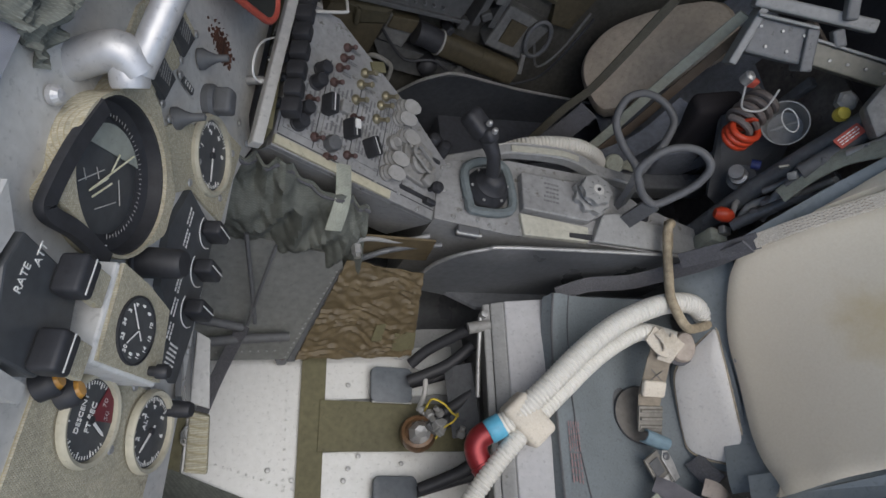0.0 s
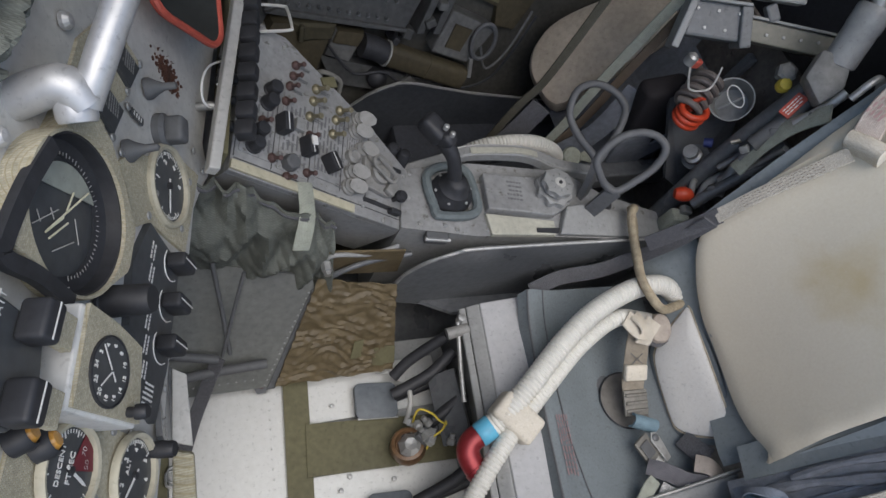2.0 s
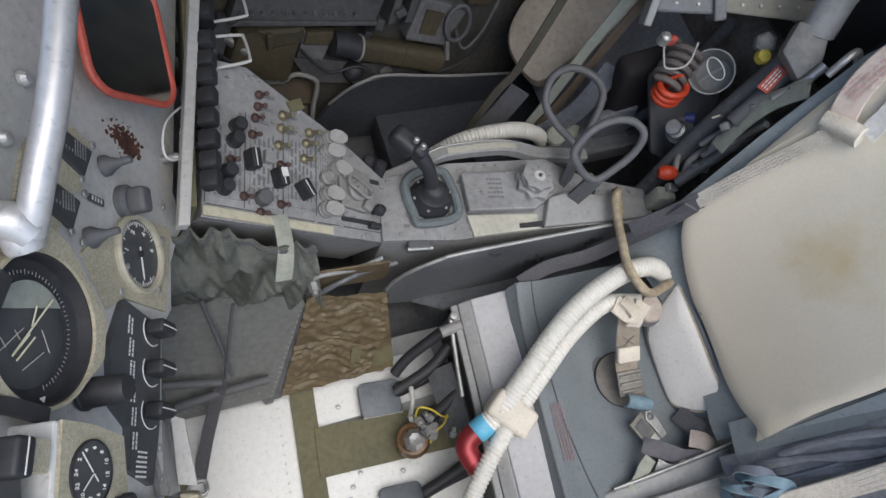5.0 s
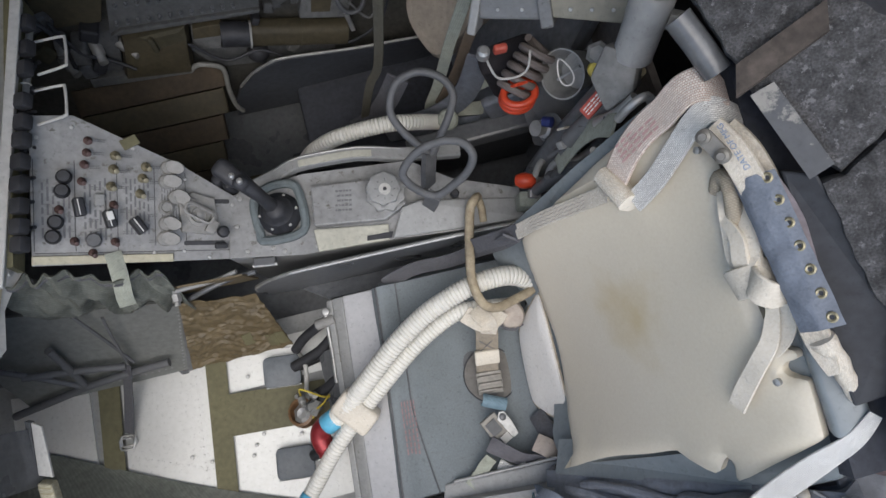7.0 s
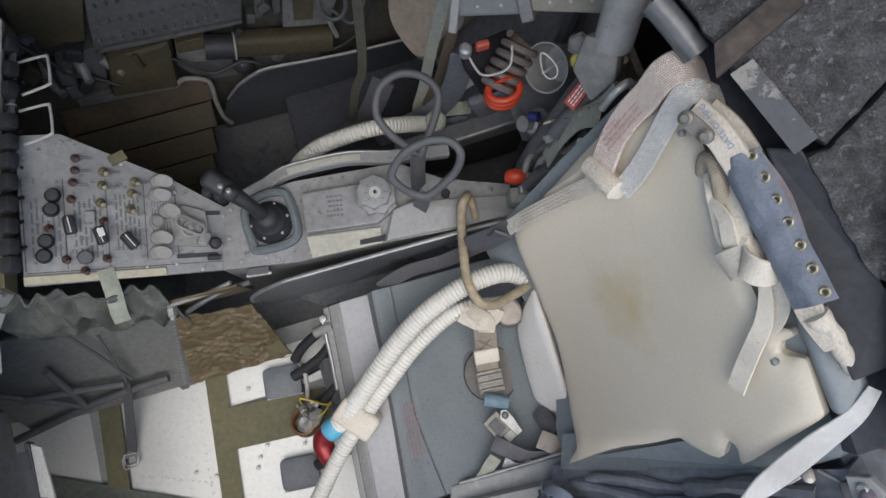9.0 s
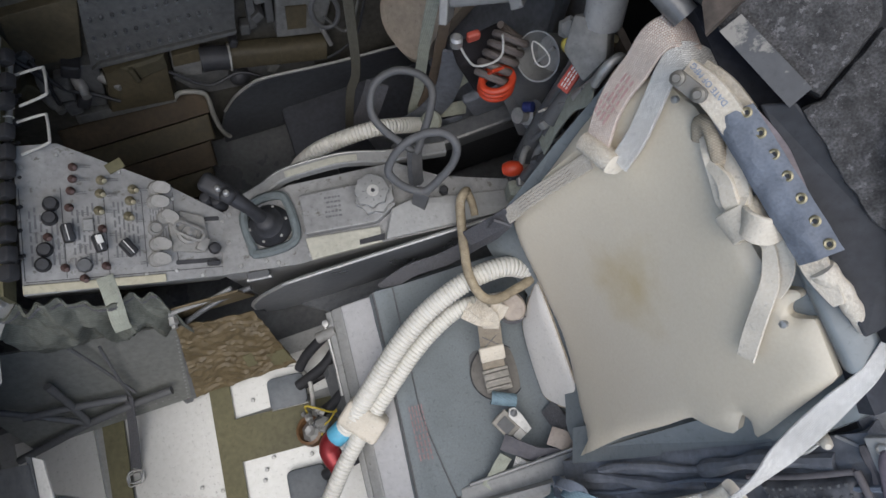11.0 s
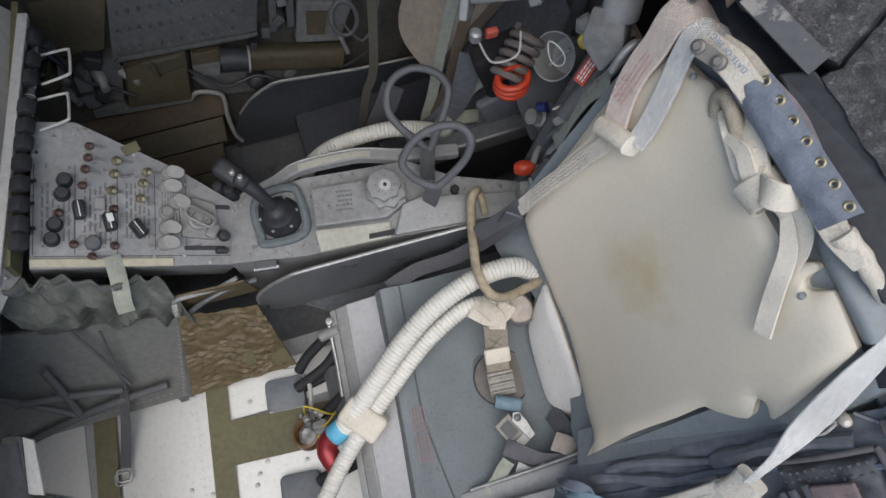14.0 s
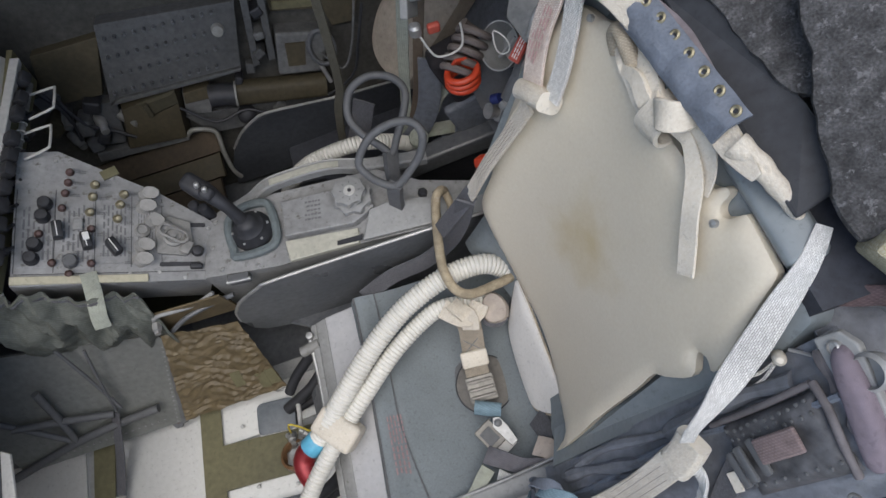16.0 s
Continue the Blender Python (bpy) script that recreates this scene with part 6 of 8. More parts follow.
def wrap(centre, axis, wide, deep, first, last, width):
    """One turn of the tape round the knot, from angle first to last."""
    e = Vector(axis).normalized()
    side = BN.cross(e).normalized()
    pts, ups = [], []
    for k in range(9):
        a = radians(first + (last - first) * k / 8)
        out = side * math.cos(a) + BN * math.sin(a)
        pts.append(centre + side * (wide * math.cos(a)) + BN * (deep * math.sin(a)) + e * (0.003 * math.sin(2 * a)))
        ups.append(out)
    shares = [0.6, 0.82, 0.95, 1.0, 1.0, 1.0, 0.95, 0.82, 0.6]
    return strap(pts, [width * q for q in shares], 0.006, ups, n=5)


KC = on_back(0.219, 0.457, 0.012)
part("knot", wrap(KC - BW * 0.006 + BA * 0.003, BA - BW * 0.25, 0.024, 0.02, -40, 215, 0.034), COTTON, t, "plump wrap of the knot", smooth=True)
part("knot", wrap(KC + BW * 0.012 - BA * 0.006, BA + BW * 0.75, 0.019, 0.026, -50, 200, 0.03), COTTON, t, "plump wrap of the knot", smooth=True)
part("knot", wrap(KC + BA * 0.014, BA * 0.6 - BW, 0.02, 0.016, 0, 180, 0.012), COTTON, t, smooth=True)
part("tail", strap([on_back(0.208, 0.456, 0.014), on_back(0.19, 0.458, 0.012), on_back(0.172, 0.45, 0.01), on_back(0.152, 0.44, 0.013), on_back(0.128, 0.416, 0.014), on_back(0.106, 0.392, 0.011), on_back(0.085, 0.373, 0.012)], [0.016, 0.013, 0.016, 0.019, 0.021, 0.022, 0.022], 0.003, [BN, V(-0.5, 0.5, 0.6), V(-0.8, -0.5, 0.4), BN + V(0, -0.4, 0), BN, BN, BN + V(0, 0.15, 0)], n=10), COTTON, t, "frayed flat tape end", smooth=True)
part("second_tail", strap([on_back(0.202, 0.466, 0.01), on_back(0.184, 0.468, 0.006), on_back(0.166, 0.462, 0.003), on_back(0.15, 0.45, 0.004), on_back(0.138, 0.436, 0.006)], [0.015, 0.017, 0.018, 0.016, 0.01], 0.003, BN), COTTON, t, smooth=True)
# near side belt, twisted, with its fold
t = thing("near_shoulder_strap", "silver-white shoulder strap hanging down the seat's side", "harness", at=(1.06, 0.42, 0.7))
part("upper_strap", strap([p + V(-0.008, -0.006, 0.014) for p in (V(1.169, 0.509, 0.814), V(1.149, 0.487, 0.799), V(1.124, 0.466, 0.769), V(1.098, 0.445, 0.741), V(1.071, 0.425, 0.717), V(1.046, 0.407, 0.699), V(1.027, 0.395, 0.683), V(1.021, 0.387, 0.664))], [0.014, 0.018, 0.025, 0.028, 0.027, 0.022, 0.016, 0.015], 0.004, [V(-0.5, -0.55, 0.65), V(-0.6, -0.4, 0.65), V(-0.6, -0.35, 0.7), V(-0.6, -0.35, 0.7), V(-0.5, -0.5, 0.7), V(-0.2, -0.8, 0.5), V(-0.2, -0.9, 0.4), V(-0.2, -0.9, 0.4)]), WEB_GREY, t, "silver-white woven webbing", smooth=True)
part("fold", sweep(smooth_line([V(1.024, 0.381, 0.668), V(1.016, 0.372, 0.65), V(1.006, 0.365, 0.628)], 5), rounded(0.037, 0.019, 0.007, 4), up=BN), WEB_CREAM, t, "thick stitched webbing fold", smooth=True)
part("lower_strap", strap([V(1.009, 0.37, 0.634), V(0.99, 0.36, 0.579), V(0.969, 0.352, 0.524), V(0.939, 0.346, 0.459), V(0.894, 0.34, 0.379)], 0.033, 0.006, BN + V(0, -0.15, 0)), WEB_CREAM, t, smooth=True)
b = bmesh.new()
for s_ in (-0.011, -0.004, 0.004, 0.011):
    for i in range(24):
        q = V(1.0, 0.365 + s_, 0.606).lerp(V(0.955, 0.349 + s_, 0.494), i / 24) + BN * 0.0045
        tube([q, q + V(-0.0011, -0.0004, -0.0028)], 0.0004, b, seg=4, straight=True)
part("stitching", b, THREAD, t, "brown stitching")
part("tail", strap([V(1.014, 0.361, 0.649), V(1.022, 0.347, 0.639), V(1.024, 0.334, 0.619), V(1.029, 0.324, 0.589), V(1.024, 0.309, 0.549)], 0.018, 0.004, [V(-0.4, -0.6, 0.7), BN, V(-0.7, 0.4, 0.5), BN, V(-0.5, -0.5, 0.7)]), WEB_GREY, t, smooth=True)
part("toggle", lathe([(0.003, -0.014), (0.006, -0.01), (0.0065, 0.0), (0.006, 0.01), (0.003, 0.014)], frame_of(V(1.107, 0.421, 0.744), V(0.3, 0.2, -0.6).orthogonal(), V(0.3, 0.2, -0.6).cross(V(0.3, 0.2, -0.6).orthogonal())), 12), COTTON, t, "silver bound cord toggle", smooth=True)
part("cord_end", tube([V(1.104, 0.417, 0.734), V(1.094, 0.409, 0.719), V(1.084, 0.407, 0.704)], 0.0018, n=4, seg=6), WEB_GREY, t, smooth=True)
part("cord_end", tube([V(1.104, 0.419, 0.734), V(1.096, 0.416, 0.717), V(1.088, 0.417, 0.709)], 0.0018, n=4, seg=6), WEB_GREY, t, smooth=True)
part("wire_hook", tube([V(1.114, 0.424, 0.754), V(1.122, 0.414, 0.764), V(1.127, 0.409, 0.769), V(1.132, 0.409, 0.779)], 0.0018, n=4, seg=6), STEEL, t, smooth=True)

# ---- foot well ----
fp = thing("floor_plates", "riveted bare aluminium floor plates", "floor plate", at=(0.2, 0.65, 0.0))
for pts in ([(-0.16, 0.80), (0.006, 0.785), (0.0, 0.60), (-0.16, 0.66)], [(0.077, 0.80), (0.2688, 0.79), (0.2688, 0.42), (0.05, 0.42)], [(0.31, 0.79), (0.57, 0.79), (0.57, 0.694), (0.30, 0.694)], [(0.289, 0.602), (0.57, 0.59), (0.57, 0.42), (0.275, 0.42)]):
    part("plate", slab([V(x, y, 0.0) for x, y in pts], -0.006), ALU, fp)
part("underlay", slab([V(-0.2, 0.83, -0.006), V(-0.2, 0.30, -0.006), V(0.6, 0.30, -0.006), V(0.6, 0.83, -0.006)], 0.08), GREY, fp)
spots = [Matrix.Translation((0.24 - 0.0012 * k, 0.765 - 0.017 * k, 0.006)) for k in range(16)]
spots += [Matrix.Translation((0.09 + 0.0125 * k, 0.607 - 0.0052 * k, 0.006)) for k in range(14)]
studs("rivet", fp, [(0.002, 0), (0.0016, 0.0006), (0, 0.0008)], spots, ALU, 8)
spots = ((0.35, 0.72), (0.36, 0.59), (0.44, 0.57), (0.20, 0.58), (0.24, 0.56), (0.34, 0.57), (0.33, 0.55))
studs("screw", fp, [(0.0045, 0), (0.004, 0.0015), (0, 0.002)], [Matrix.Translation((x, y, 0.006)) for x, y in spots], STEEL)
for nm, pts in (("long_tape", [(0.268, 0.80), (0.314, 0.80), (0.276, 0.40), (0.232, 0.40)]), ("front_tape", [(0.031, 0.80), (0.078, 0.80), (0.048, 0.46), (0.006, 0.46)]), ("cross_tape", [(0.295, 0.694), (0.57, 0.668), (0.57, 0.58), (0.285, 0.603)])):
    t = thing("floor_tape", "olive drab tape strip laid on the floor", "tape", "olive tape strips on the floor", at=(pts[0][0], pts[0][1], 0))
    part("strip", sheet(lambda u, v: V(*[pts[0][i] * (1 - u) * (1 - v) + pts[1][i] * u * (1 - v) + pts[2][i] * u * v + pts[3][i] * (1 - u) * v for i in (0, 1)], 0.0085 + 0.0008 * noise.noise(V(u * 3, v * 9, 1))), 3, 14, 0.0015) if nm != "cross_tape" else slab([V(x, y, 0.0105) for x, y in pts], 0.002), TAPE, t)
# dark green cloth edge of the near side
t = thing("canvas_edge", "dark olive canvas skirt along the near foot well", "canvas cover", at=(0.1, 0.5, 0))
part("cloth", sheet(lambda u, v: V(-0.25 + 0.85 * u, 0.73 - 0.385 * u - 0.10 * v + 0.005 * math.sin(u * 9), 0.008 + 0.06 * v ** 1.4 + 0.005 * noise.noise(V(u * 9, v * 5, 3))), 40, 10, 0.005), CLOTH_GREEN, t, smooth=True)

# inclined kick panel and the crinkled brown blanket
kp = thing("kick_panel", "dark grey riveted kick panel beside the foot well", "panel", at=(0.2, 0.83, 0.1))


def kick(x, s):
    """A point on the inclined side of the centre pedestal: s runs up from the floor."""
    return V(x, 0.769 + 0.107 * s, 0.022 + 0.18 * s)


KN = V(0, -0.18, 0.107).normalized()
# kick paint is lightened; part of its tone stands for haze
part("sheet", slab([kick(-0.1, 0.06), kick(0.240, 0.03), kick(0.308, 1.0), kick(0.3, 1.14), kick(-0.1, 1.6)], -0.006), mat("grey_green_kick_paint", (0.17, 0.175, 0.165), 0.45, vary=0.15, wear=(0.28, 0.28, 0.27), wear_amount=0.12, wear_scale=25), kp)
part("lap", slab([kick(0.234, 0.01) + KN * 0.004, kick(0.248, 0.01) + KN * 0.004, kick(0.316, 1.02) + KN * 0.004, kick(0.301, 1.02) + KN * 0.004], -0.004), GREY_DARK, kp)
spots = [kick(0.238 + 0.066 * k / 17, 0.06 + 0.93 * k / 17) - V(0.008, 0, 0) + KN * 0.007 for k in range(18)]
spots += [kick(0.0 + 0.014 * k, 0.14) + KN * 0.007 for k in range(16)]
studs("rivet", kp, [(0.0022, 0), (0.0018, 0.001), (0, 0.0014)], [frame_of(p, (1, 0, 0), KN.cross(V(1, 0, 0))) for p in spots], GREY, 8)
t = thing("hinge_tab", "small triangular hinge tab with a reddish bolt", "bracket", at=(0.228, 0.77, 0.01))
part("plate", slab([V(0.205, 0.785, 0.03), V(0.245, 0.785, 0.03), V(0.232, 0.762, 0.016), V(0.218, 0.762, 0.016)], 0.006), RUBBER, t)
part("bolt", lathe([(0.006, 0), (0.006, 0.006), (0, 0.007)], Matrix.Translation((0.226, 0.772, 0.022)), 10), BOOT_RED, t, smooth=True)
bl = thing("brown_blanket", "crinkled brown foil blanket with olive tape patches", "insulation blanket", at=(0.38, 0.83, 0.1))


def blanket_f(u, v):
    x0, x1 = 0.247 + 0.062 * v, 0.47 - 0.02 * v
    x = x0 + (x1 - x0) * u
    p = kick(x, 0.05 + 1.08 * v - 0.12 * u * v)
    bend = 0.6 * noise.noise(V(x * 16, v * 4, 2))
    fold = abs(noise.noise(V(x * 26 + 8 * v + bend, v * 9 - x * 12 + 2 * bend, 5)))
    cross = abs(noise.noise(V(x * 34 - 6 * v, v * 15 + 2 * bend, 9)))
    w = 0.011 * max(0.0, 0.42 - fold) + 0.006 * max(0.0, 0.35 - cross) + 0.004 * noise.noise(V(x * 9, v * 4, 1))
    return p + KN * (0.008 + w)


part("foil", sheet(blanket_f, 90, 80, 0.002), BROWN, bl, smooth=True)
for u, v, a in ((0.58, 0.22, 0.0), (0.8, 0.1, 0.0), (0.9, 0.12, 0.0)):
    q = [blanket_f(u, v), blanket_f(u + 0.1, v), blanket_f(u + 0.1, v + 0.2), blanket_f(u, v + 0.2)]
    part("tape_patch", slab([p + KN * 0.005 for p in q], -0.001), TAPE, bl)
# pipes and fittings under the console edge
t = thing("bleed_pipes", "thin grey pipes and fittings under the console edge", "pipe", at=(0.4, 0.9, 0.26))
part("pipe", tube([(0.31, 0.9, 0.25), (0.33, 0.895, 0.285), (0.39, 0.9, 0.27), (0.44, 0.905, 0.285)], 0.004), GREY, t, smooth=True)
part("pipe", tube([(0.33, 0.885, 0.225), (0.37, 0.89, 0.25), (0.42, 0.9, 0.25), (0.47, 0.9, 0.26)], 0.005), GREY_DARK, t, smooth=True)
part("union", lathe([(0.009, 0), (0.009, 0.014), (0.006, 0.016), (0.006, 0.022), (0, 0.022)], Matrix.Translation((0.318, 0.893, 0.262)) @ pose(0, 0, 0, 90, 0, 0), 6), STEEL, t)
part("bracket", slab([V(0.30, 0.905, 0.285), V(0.45, 0.898, 0.285), V(0.46, 0.9, 0.2), V(0.31, 0.905, 0.2)], 0.004), BROWN, t)

# canvas map pocket below the sloping console
cp = thing("canvas_pocket", "grey-green canvas pocket gathered under the console", "bag", at=(0.2, 0.92, 0.3))


def pocket_f(u, v):
    # u along the console, v from the top edge down
    x = 0.09 + 0.235 * u
    edge = SA.lerp(SB, max(-0.2, (x - 0.166) / 0.279)) + V(0, -0.004, -0.012)
    sag = 0.03 * abs(math.sin(u * math.pi * 2.6)) * (1 - v) ** 2
    p = V(x + 0.015 * v, edge.y - 0.014 - 0.05 * math.sin(min(1, v * 1.2) * 2.2), edge.z + 0.006 - 0.6 * sag - 0.24 * v)
    crease = abs(noise.noise(V(u * 6 + v * 2.2, v * 2.4, 2.0)))
    f = 0.034 * (0.3 - crease) + 0.010 * (0.25 - abs(noise.noise(V(u * 11 - v * 4, v * 5, 7.0)))) + 0.009 * (1 - v) ** 3 * math.sin(u * 30 + 5 * noise.noise(V(u * 3, 0, 9)))
    return p + V(0, -1, 0.3) * f


part("cloth", sheet(pocket_f, 60, 40, 0.004), CLOTH_GREEN, cp, smooth=True)
part("drawcord", tube([pocket_f(k / 24, 0.03) + V(0, -0.004, 0.002) for k in range(25)], 0.0028, n=3, seg=6), WEB_DARK, cp, smooth=True)
# dark tube frame in the well, with a hanging buckle strap
t = thing("tube_frame", "black tubular rudder linkage in the foot well", "linkage", at=(0.05, 0.8, 0.05))
for pts, r in (([(-0.12, 0.757, 0.058), (-0.03, 0.768, 0.078), (0.051, 0.778, 0.096), (0.14, 0.784, 0.106), (0.228, 0.786, 0.11)], 0.0085), ([(0.143, 0.892, 0.295), (0.156, 0.85, 0.22), (0.169, 0.802, 0.138)], 0.0035), ([(0.188, 0.88, 0.28), (0.172, 0.84, 0.21), (0.157, 0.8, 0.136)], 0.003), ([(0.058, 0.852, 0.229), (0.055, 0.815, 0.16), (0.051, 0.778, 0.096)], 0.0075), ([(-0.03, 0.819, 0.17), (0.06, 0.81, 0.15), (0.15, 0.797, 0.131)], 0.0075), ([(-0.09, 0.86, 0.235), (-0.02, 0.82, 0.165), (0.051, 0.778, 0.096)], 0.0065)):
    # grey rubber on the black tubes, lighter to stand for haze
    part("tube", tube(pts, r, n=4, seg=10), RUBBER, t, smooth=True)
part("wire", tube([(0.045, 0.89, 0.2), (0.03, 0.85, 0.12), (0.055, 0.82, 0.07), (0.045, 0.79, 0.04)], 0.0025, seg=6), RUBBER, t, smooth=True)
part("wire", tube([(0.06, 0.89, 0.2), (0.062, 0.85, 0.12), (0.05, 0.815, 0.065), (0.06, 0.785, 0.04)], 0.0025, seg=6), RUBBER, t, smooth=True)
t = thing("buckle_strap", "grey webbing strap with a steel buckle on the floor", "strap", at=(0.09, 0.75, 0.03))
part("band", strap([V(0.152, 0.80, 0.132), V(0.135, 0.772, 0.10), V(0.11, 0.725, 0.055), V(0.085, 0.665, 0.02)], 0.022, 0.003, V(0, 0.2, 1)), WEB_DARK, t, smooth=True)
for k in range(2):
    part("buckle", sweep([V(0.08 - 0.004 * k + x, 0.65 - 0.006 * k + y, 0.018) for x, y in rounded(0.03, 0.024, 0.006, 3)], ring_section(0.0022, 6), closed=True), STEEL, t, smooth=True)
t = thing("side_placard", "pale grey bracket plate with faint print", "bracket", at=(0.03, 0.62, 0.35))
part("plate", slab([V(0.079, 0.725, 0.345), V(0.095, 0.715, 0.345), V(0.096, 0.628, 0.335), V(0.073, 0.637, 0.335)], 0.006, bevel=0.0015), GREY_LIGHT, t)
part("upright", slab([V(0.071, 0.730, 0.340), V(0.079, 0.726, 0.340), V(0.073, 0.638, 0.330), V(0.065, 0.644, 0.330)], 0.012), GREY_DARK, t)
part("ribbed_pad", slab([V(0.074, 0.630, 0.330), V(0.097, 0.623, 0.330), V(0.096, 0.556, 0.310), V(0.069, 0.561, 0.310)], 0.02, bevel=0.003), KHAKI, t, "ribbed khaki pad")
part("hanger", slab([V(0.068, 0.715, 0.338), V(0.068, 0.62, 0.33), V(0.058, 0.62, 0.46), V(0.058, 0.715, 0.46)], 0.006), GREY_DARK, t)
for k in range(5):
    part("screw", lathe(screw_profile(0.004), Matrix.Translation(V(0.079, 0.705 - 0.022 * k, 0.343 - 0.0012 * k)), 10), STEEL, t)

# foot rest pads on black arms, and the stick mount between them
t = thing("stick_mount", "black tubular stick mount with bare wires and broken fittings", "linkage", at=(0.5, 0.63, 0.05))
for y0 in (0.735, 0.655, 0.54):
    part("arm", tube([(0.575, y0 + 0.03, 0.10), (0.53, y0 + 0.0, 0.07), (0.46, y0 - 0.02, 0.035)], 0.012, n=4), BLACK, t, smooth=True)
part("cross_tube", tube([(0.56, 0.79, 0.12), (0.5, 0.77, 0.06), (0.47, 0.75, 0.03)], 0.011), BLACK, t, smooth=True)
part("frame_plate", slab([V(0.53, 0.73, 0.06), V(0.57, 0.73, 0.1), V(0.57, 0.6, 0.1), V(0.53, 0.6, 0.06)], 0.01), GREY_DARK, t)
part("spring_hose", tube([(0.475, 0.74, 0.02), (0.487, 0.72, 0.05), (0.485, 0.69, 0.05), (0.475, 0.66, 0.03)], 0.005), GREY_LIGHT, t, smooth=True)
part("cup", lathe([(0.03, 0), (0.034, 0.02), (0.03, 0.034), (0.024, 0.036), (0.022, 0.02)], Matrix.Translation((0.468, 0.612, 0.03)) @ pose(0, 0, 0, -10, -15, 0), 18), mat("amber_rubber", (0.16, 0.09, 0.045), 0.4, vary=0.3, scale=40), t, smooth=True)
part("foil", lathe([(0.022, 0), (0.024, 0.012), (0.012, 0.022), (0, 0.02)], Matrix.Translation((0.468, 0.612, 0.05)) @ pose(0, 0, 0, -10, -15, 0), 7), STEEL, t)
random.seed(12)
for k in range(14):
    p = V(0.50 + random.uniform(-0.03, 0.035), 0.63 + random.uniform(-0.035, 0.035), 0.06 + random.uniform(-0.01, 0.035))
    kind = k % 3
    if kind == 0:
        part("fitting", lathe([(0.008, 0), (0.008, 0.01), (0.005, 0.012), (0.005, 0.02), (0, 0.02)], Matrix.Translation(p) @ pose(0, 0, 0, random.uniform(-60, 60), random.uniform(-60, 60), 0), 8), STEEL, t, smooth=True)
    elif kind == 1:
        part("block", box((0.022, 0.014, 0.014), Matrix.Translation(p) @ pose(0, 0, 0, random.uniform(-30, 30), 20, random.uniform(0, 90)), 0.002), GREY, t)
    else:
        part("block", box((0.016, 0.03, 0.01), Matrix.Translation(p) @ pose(0, 0, 0, random.uniform(-30, 30), 20, random.uniform(0, 90)), 0.002), RUBBER, t)
part("yellow_wire", tube([(0.47, 0.65, 0.08), (0.475, 0.665, 0.11), (0.495, 0.655, 0.115), (0.515, 0.64, 0.1), (0.53, 0.635, 0.09)], 0.002, seg=6), YELLOW, t, "thin yellow wire", smooth=True)
part("yellow_wire", tube([(0.53, 0.64, 0.09), (0.515, 0.625, 0.1), (0.495, 0.615, 0.09), (0.485, 0.6, 0.08)], 0.002, seg=6), YELLOW, t, smooth=True)
for x, y, nm in ((0.43, 0.713, 0), (0.418, 0.515, 1)):
    t = thing("foot_rest", "grey rounded foot rest pad on a black arm", "foot rest", "grey foot rest pads", at=(x, y, 0))
    pm_ = Matrix.Translation((x, y, 0.012)) @ pose(0, 0, 0, 0, 0, -6)
    part("pad", plate(rounded(0.082, 0.068, 0.012, 4), 0.012, pm_, bevel=0.003), mat("slate_grey_rubber", (0.12, 0.135, 0.15), 0.5) if nm == 0 else bpy.data.materials["slate_grey_rubber"], t, smooth=True)
    part("arm", tube([(x + 0.03, y, 0.012), (x + 0.09, y + 0.01, 0.02), (x + 0.16, y + 0.02, 0.05)], 0.01, n=3), BLACK, t, smooth=True)
    part("rim_wire", tube([pm_ @ V(-0.038, -0.033, 0.008), pm_ @ V(0.04, -0.033, 0.008)], 0.0022, straight=True), STEEL, t, smooth=True)
t = thing("kit_release", "steel release rod along the seat kit's front", "rod", at=(0.57, 0.78, 0.1))
part("rod", tube([(0.568, 0.80, 0.165), (0.562, 0.72, 0.14), (0.556, 0.66, 0.13)], 0.0045, straight=True), STEEL, t, smooth=True)
part("roller", tube([(0.545, 0.782, 0.155), (0.585, 0.785, 0.165)], 0.011, straight=True, seg=14), SWITCH_GREY, t, smooth=True)
part("stud", lathe([(0.007, 0), (0.007, 0.016), (0, 0.018)], Matrix.Translation((0.571, 0.802, 0.165)), 10), STEEL, t, smooth=True)
part("red_tie", tube([(0.44, 0.765, 0.02), (0.46, 0.76, 0.03), (0.48, 0.765, 0.025)], 0.0014, seg=5), STEEL, t)

# ---- far seat and far cockpit side ----
FN = V(0, -1, 0.32).normalized()
OLIVE_DK = mat("dull_olive_cloth", (0.065, 0.058, 0.034), 0.8, vary=0.2, scale=16)
# worn greys for the far side, darkened in base colour to stand for shade
FAR_GREY = mat("shaded_worn_grey", (0.13, 0.132, 0.128), 0.65, vary=0.2, scale=14, wear=(0.07, 0.068, 0.06), wear_amount=0.3, wear_scale=30)
FAR_PALE = mat("shaded_worn_pale", (0.27, 0.27, 0.25), 0.6, vary=0.15, wear=(0.12, 0.115, 0.1), wear_amount=0.3, wear_scale=40)
WALL_GREY = mat("shaded_dusty_grey", (0.088, 0.09, 0.09), 0.7, vary=0.2, wear=(0.24, 0.24, 0.22), wear_amount=0.15, wear_scale=30)


def far(x, z, h=0.0):
    """A point on the far cockpit wall, h metres out of it."""
    return V(x, 1.395 + 0.32 * z, z) + FN * h


def far_slab(pts, thick, bevel=0.002):
    return slab([far(x, z, thick) for x, z in pts][::-1], thick + 0.02, bevel=bevel)


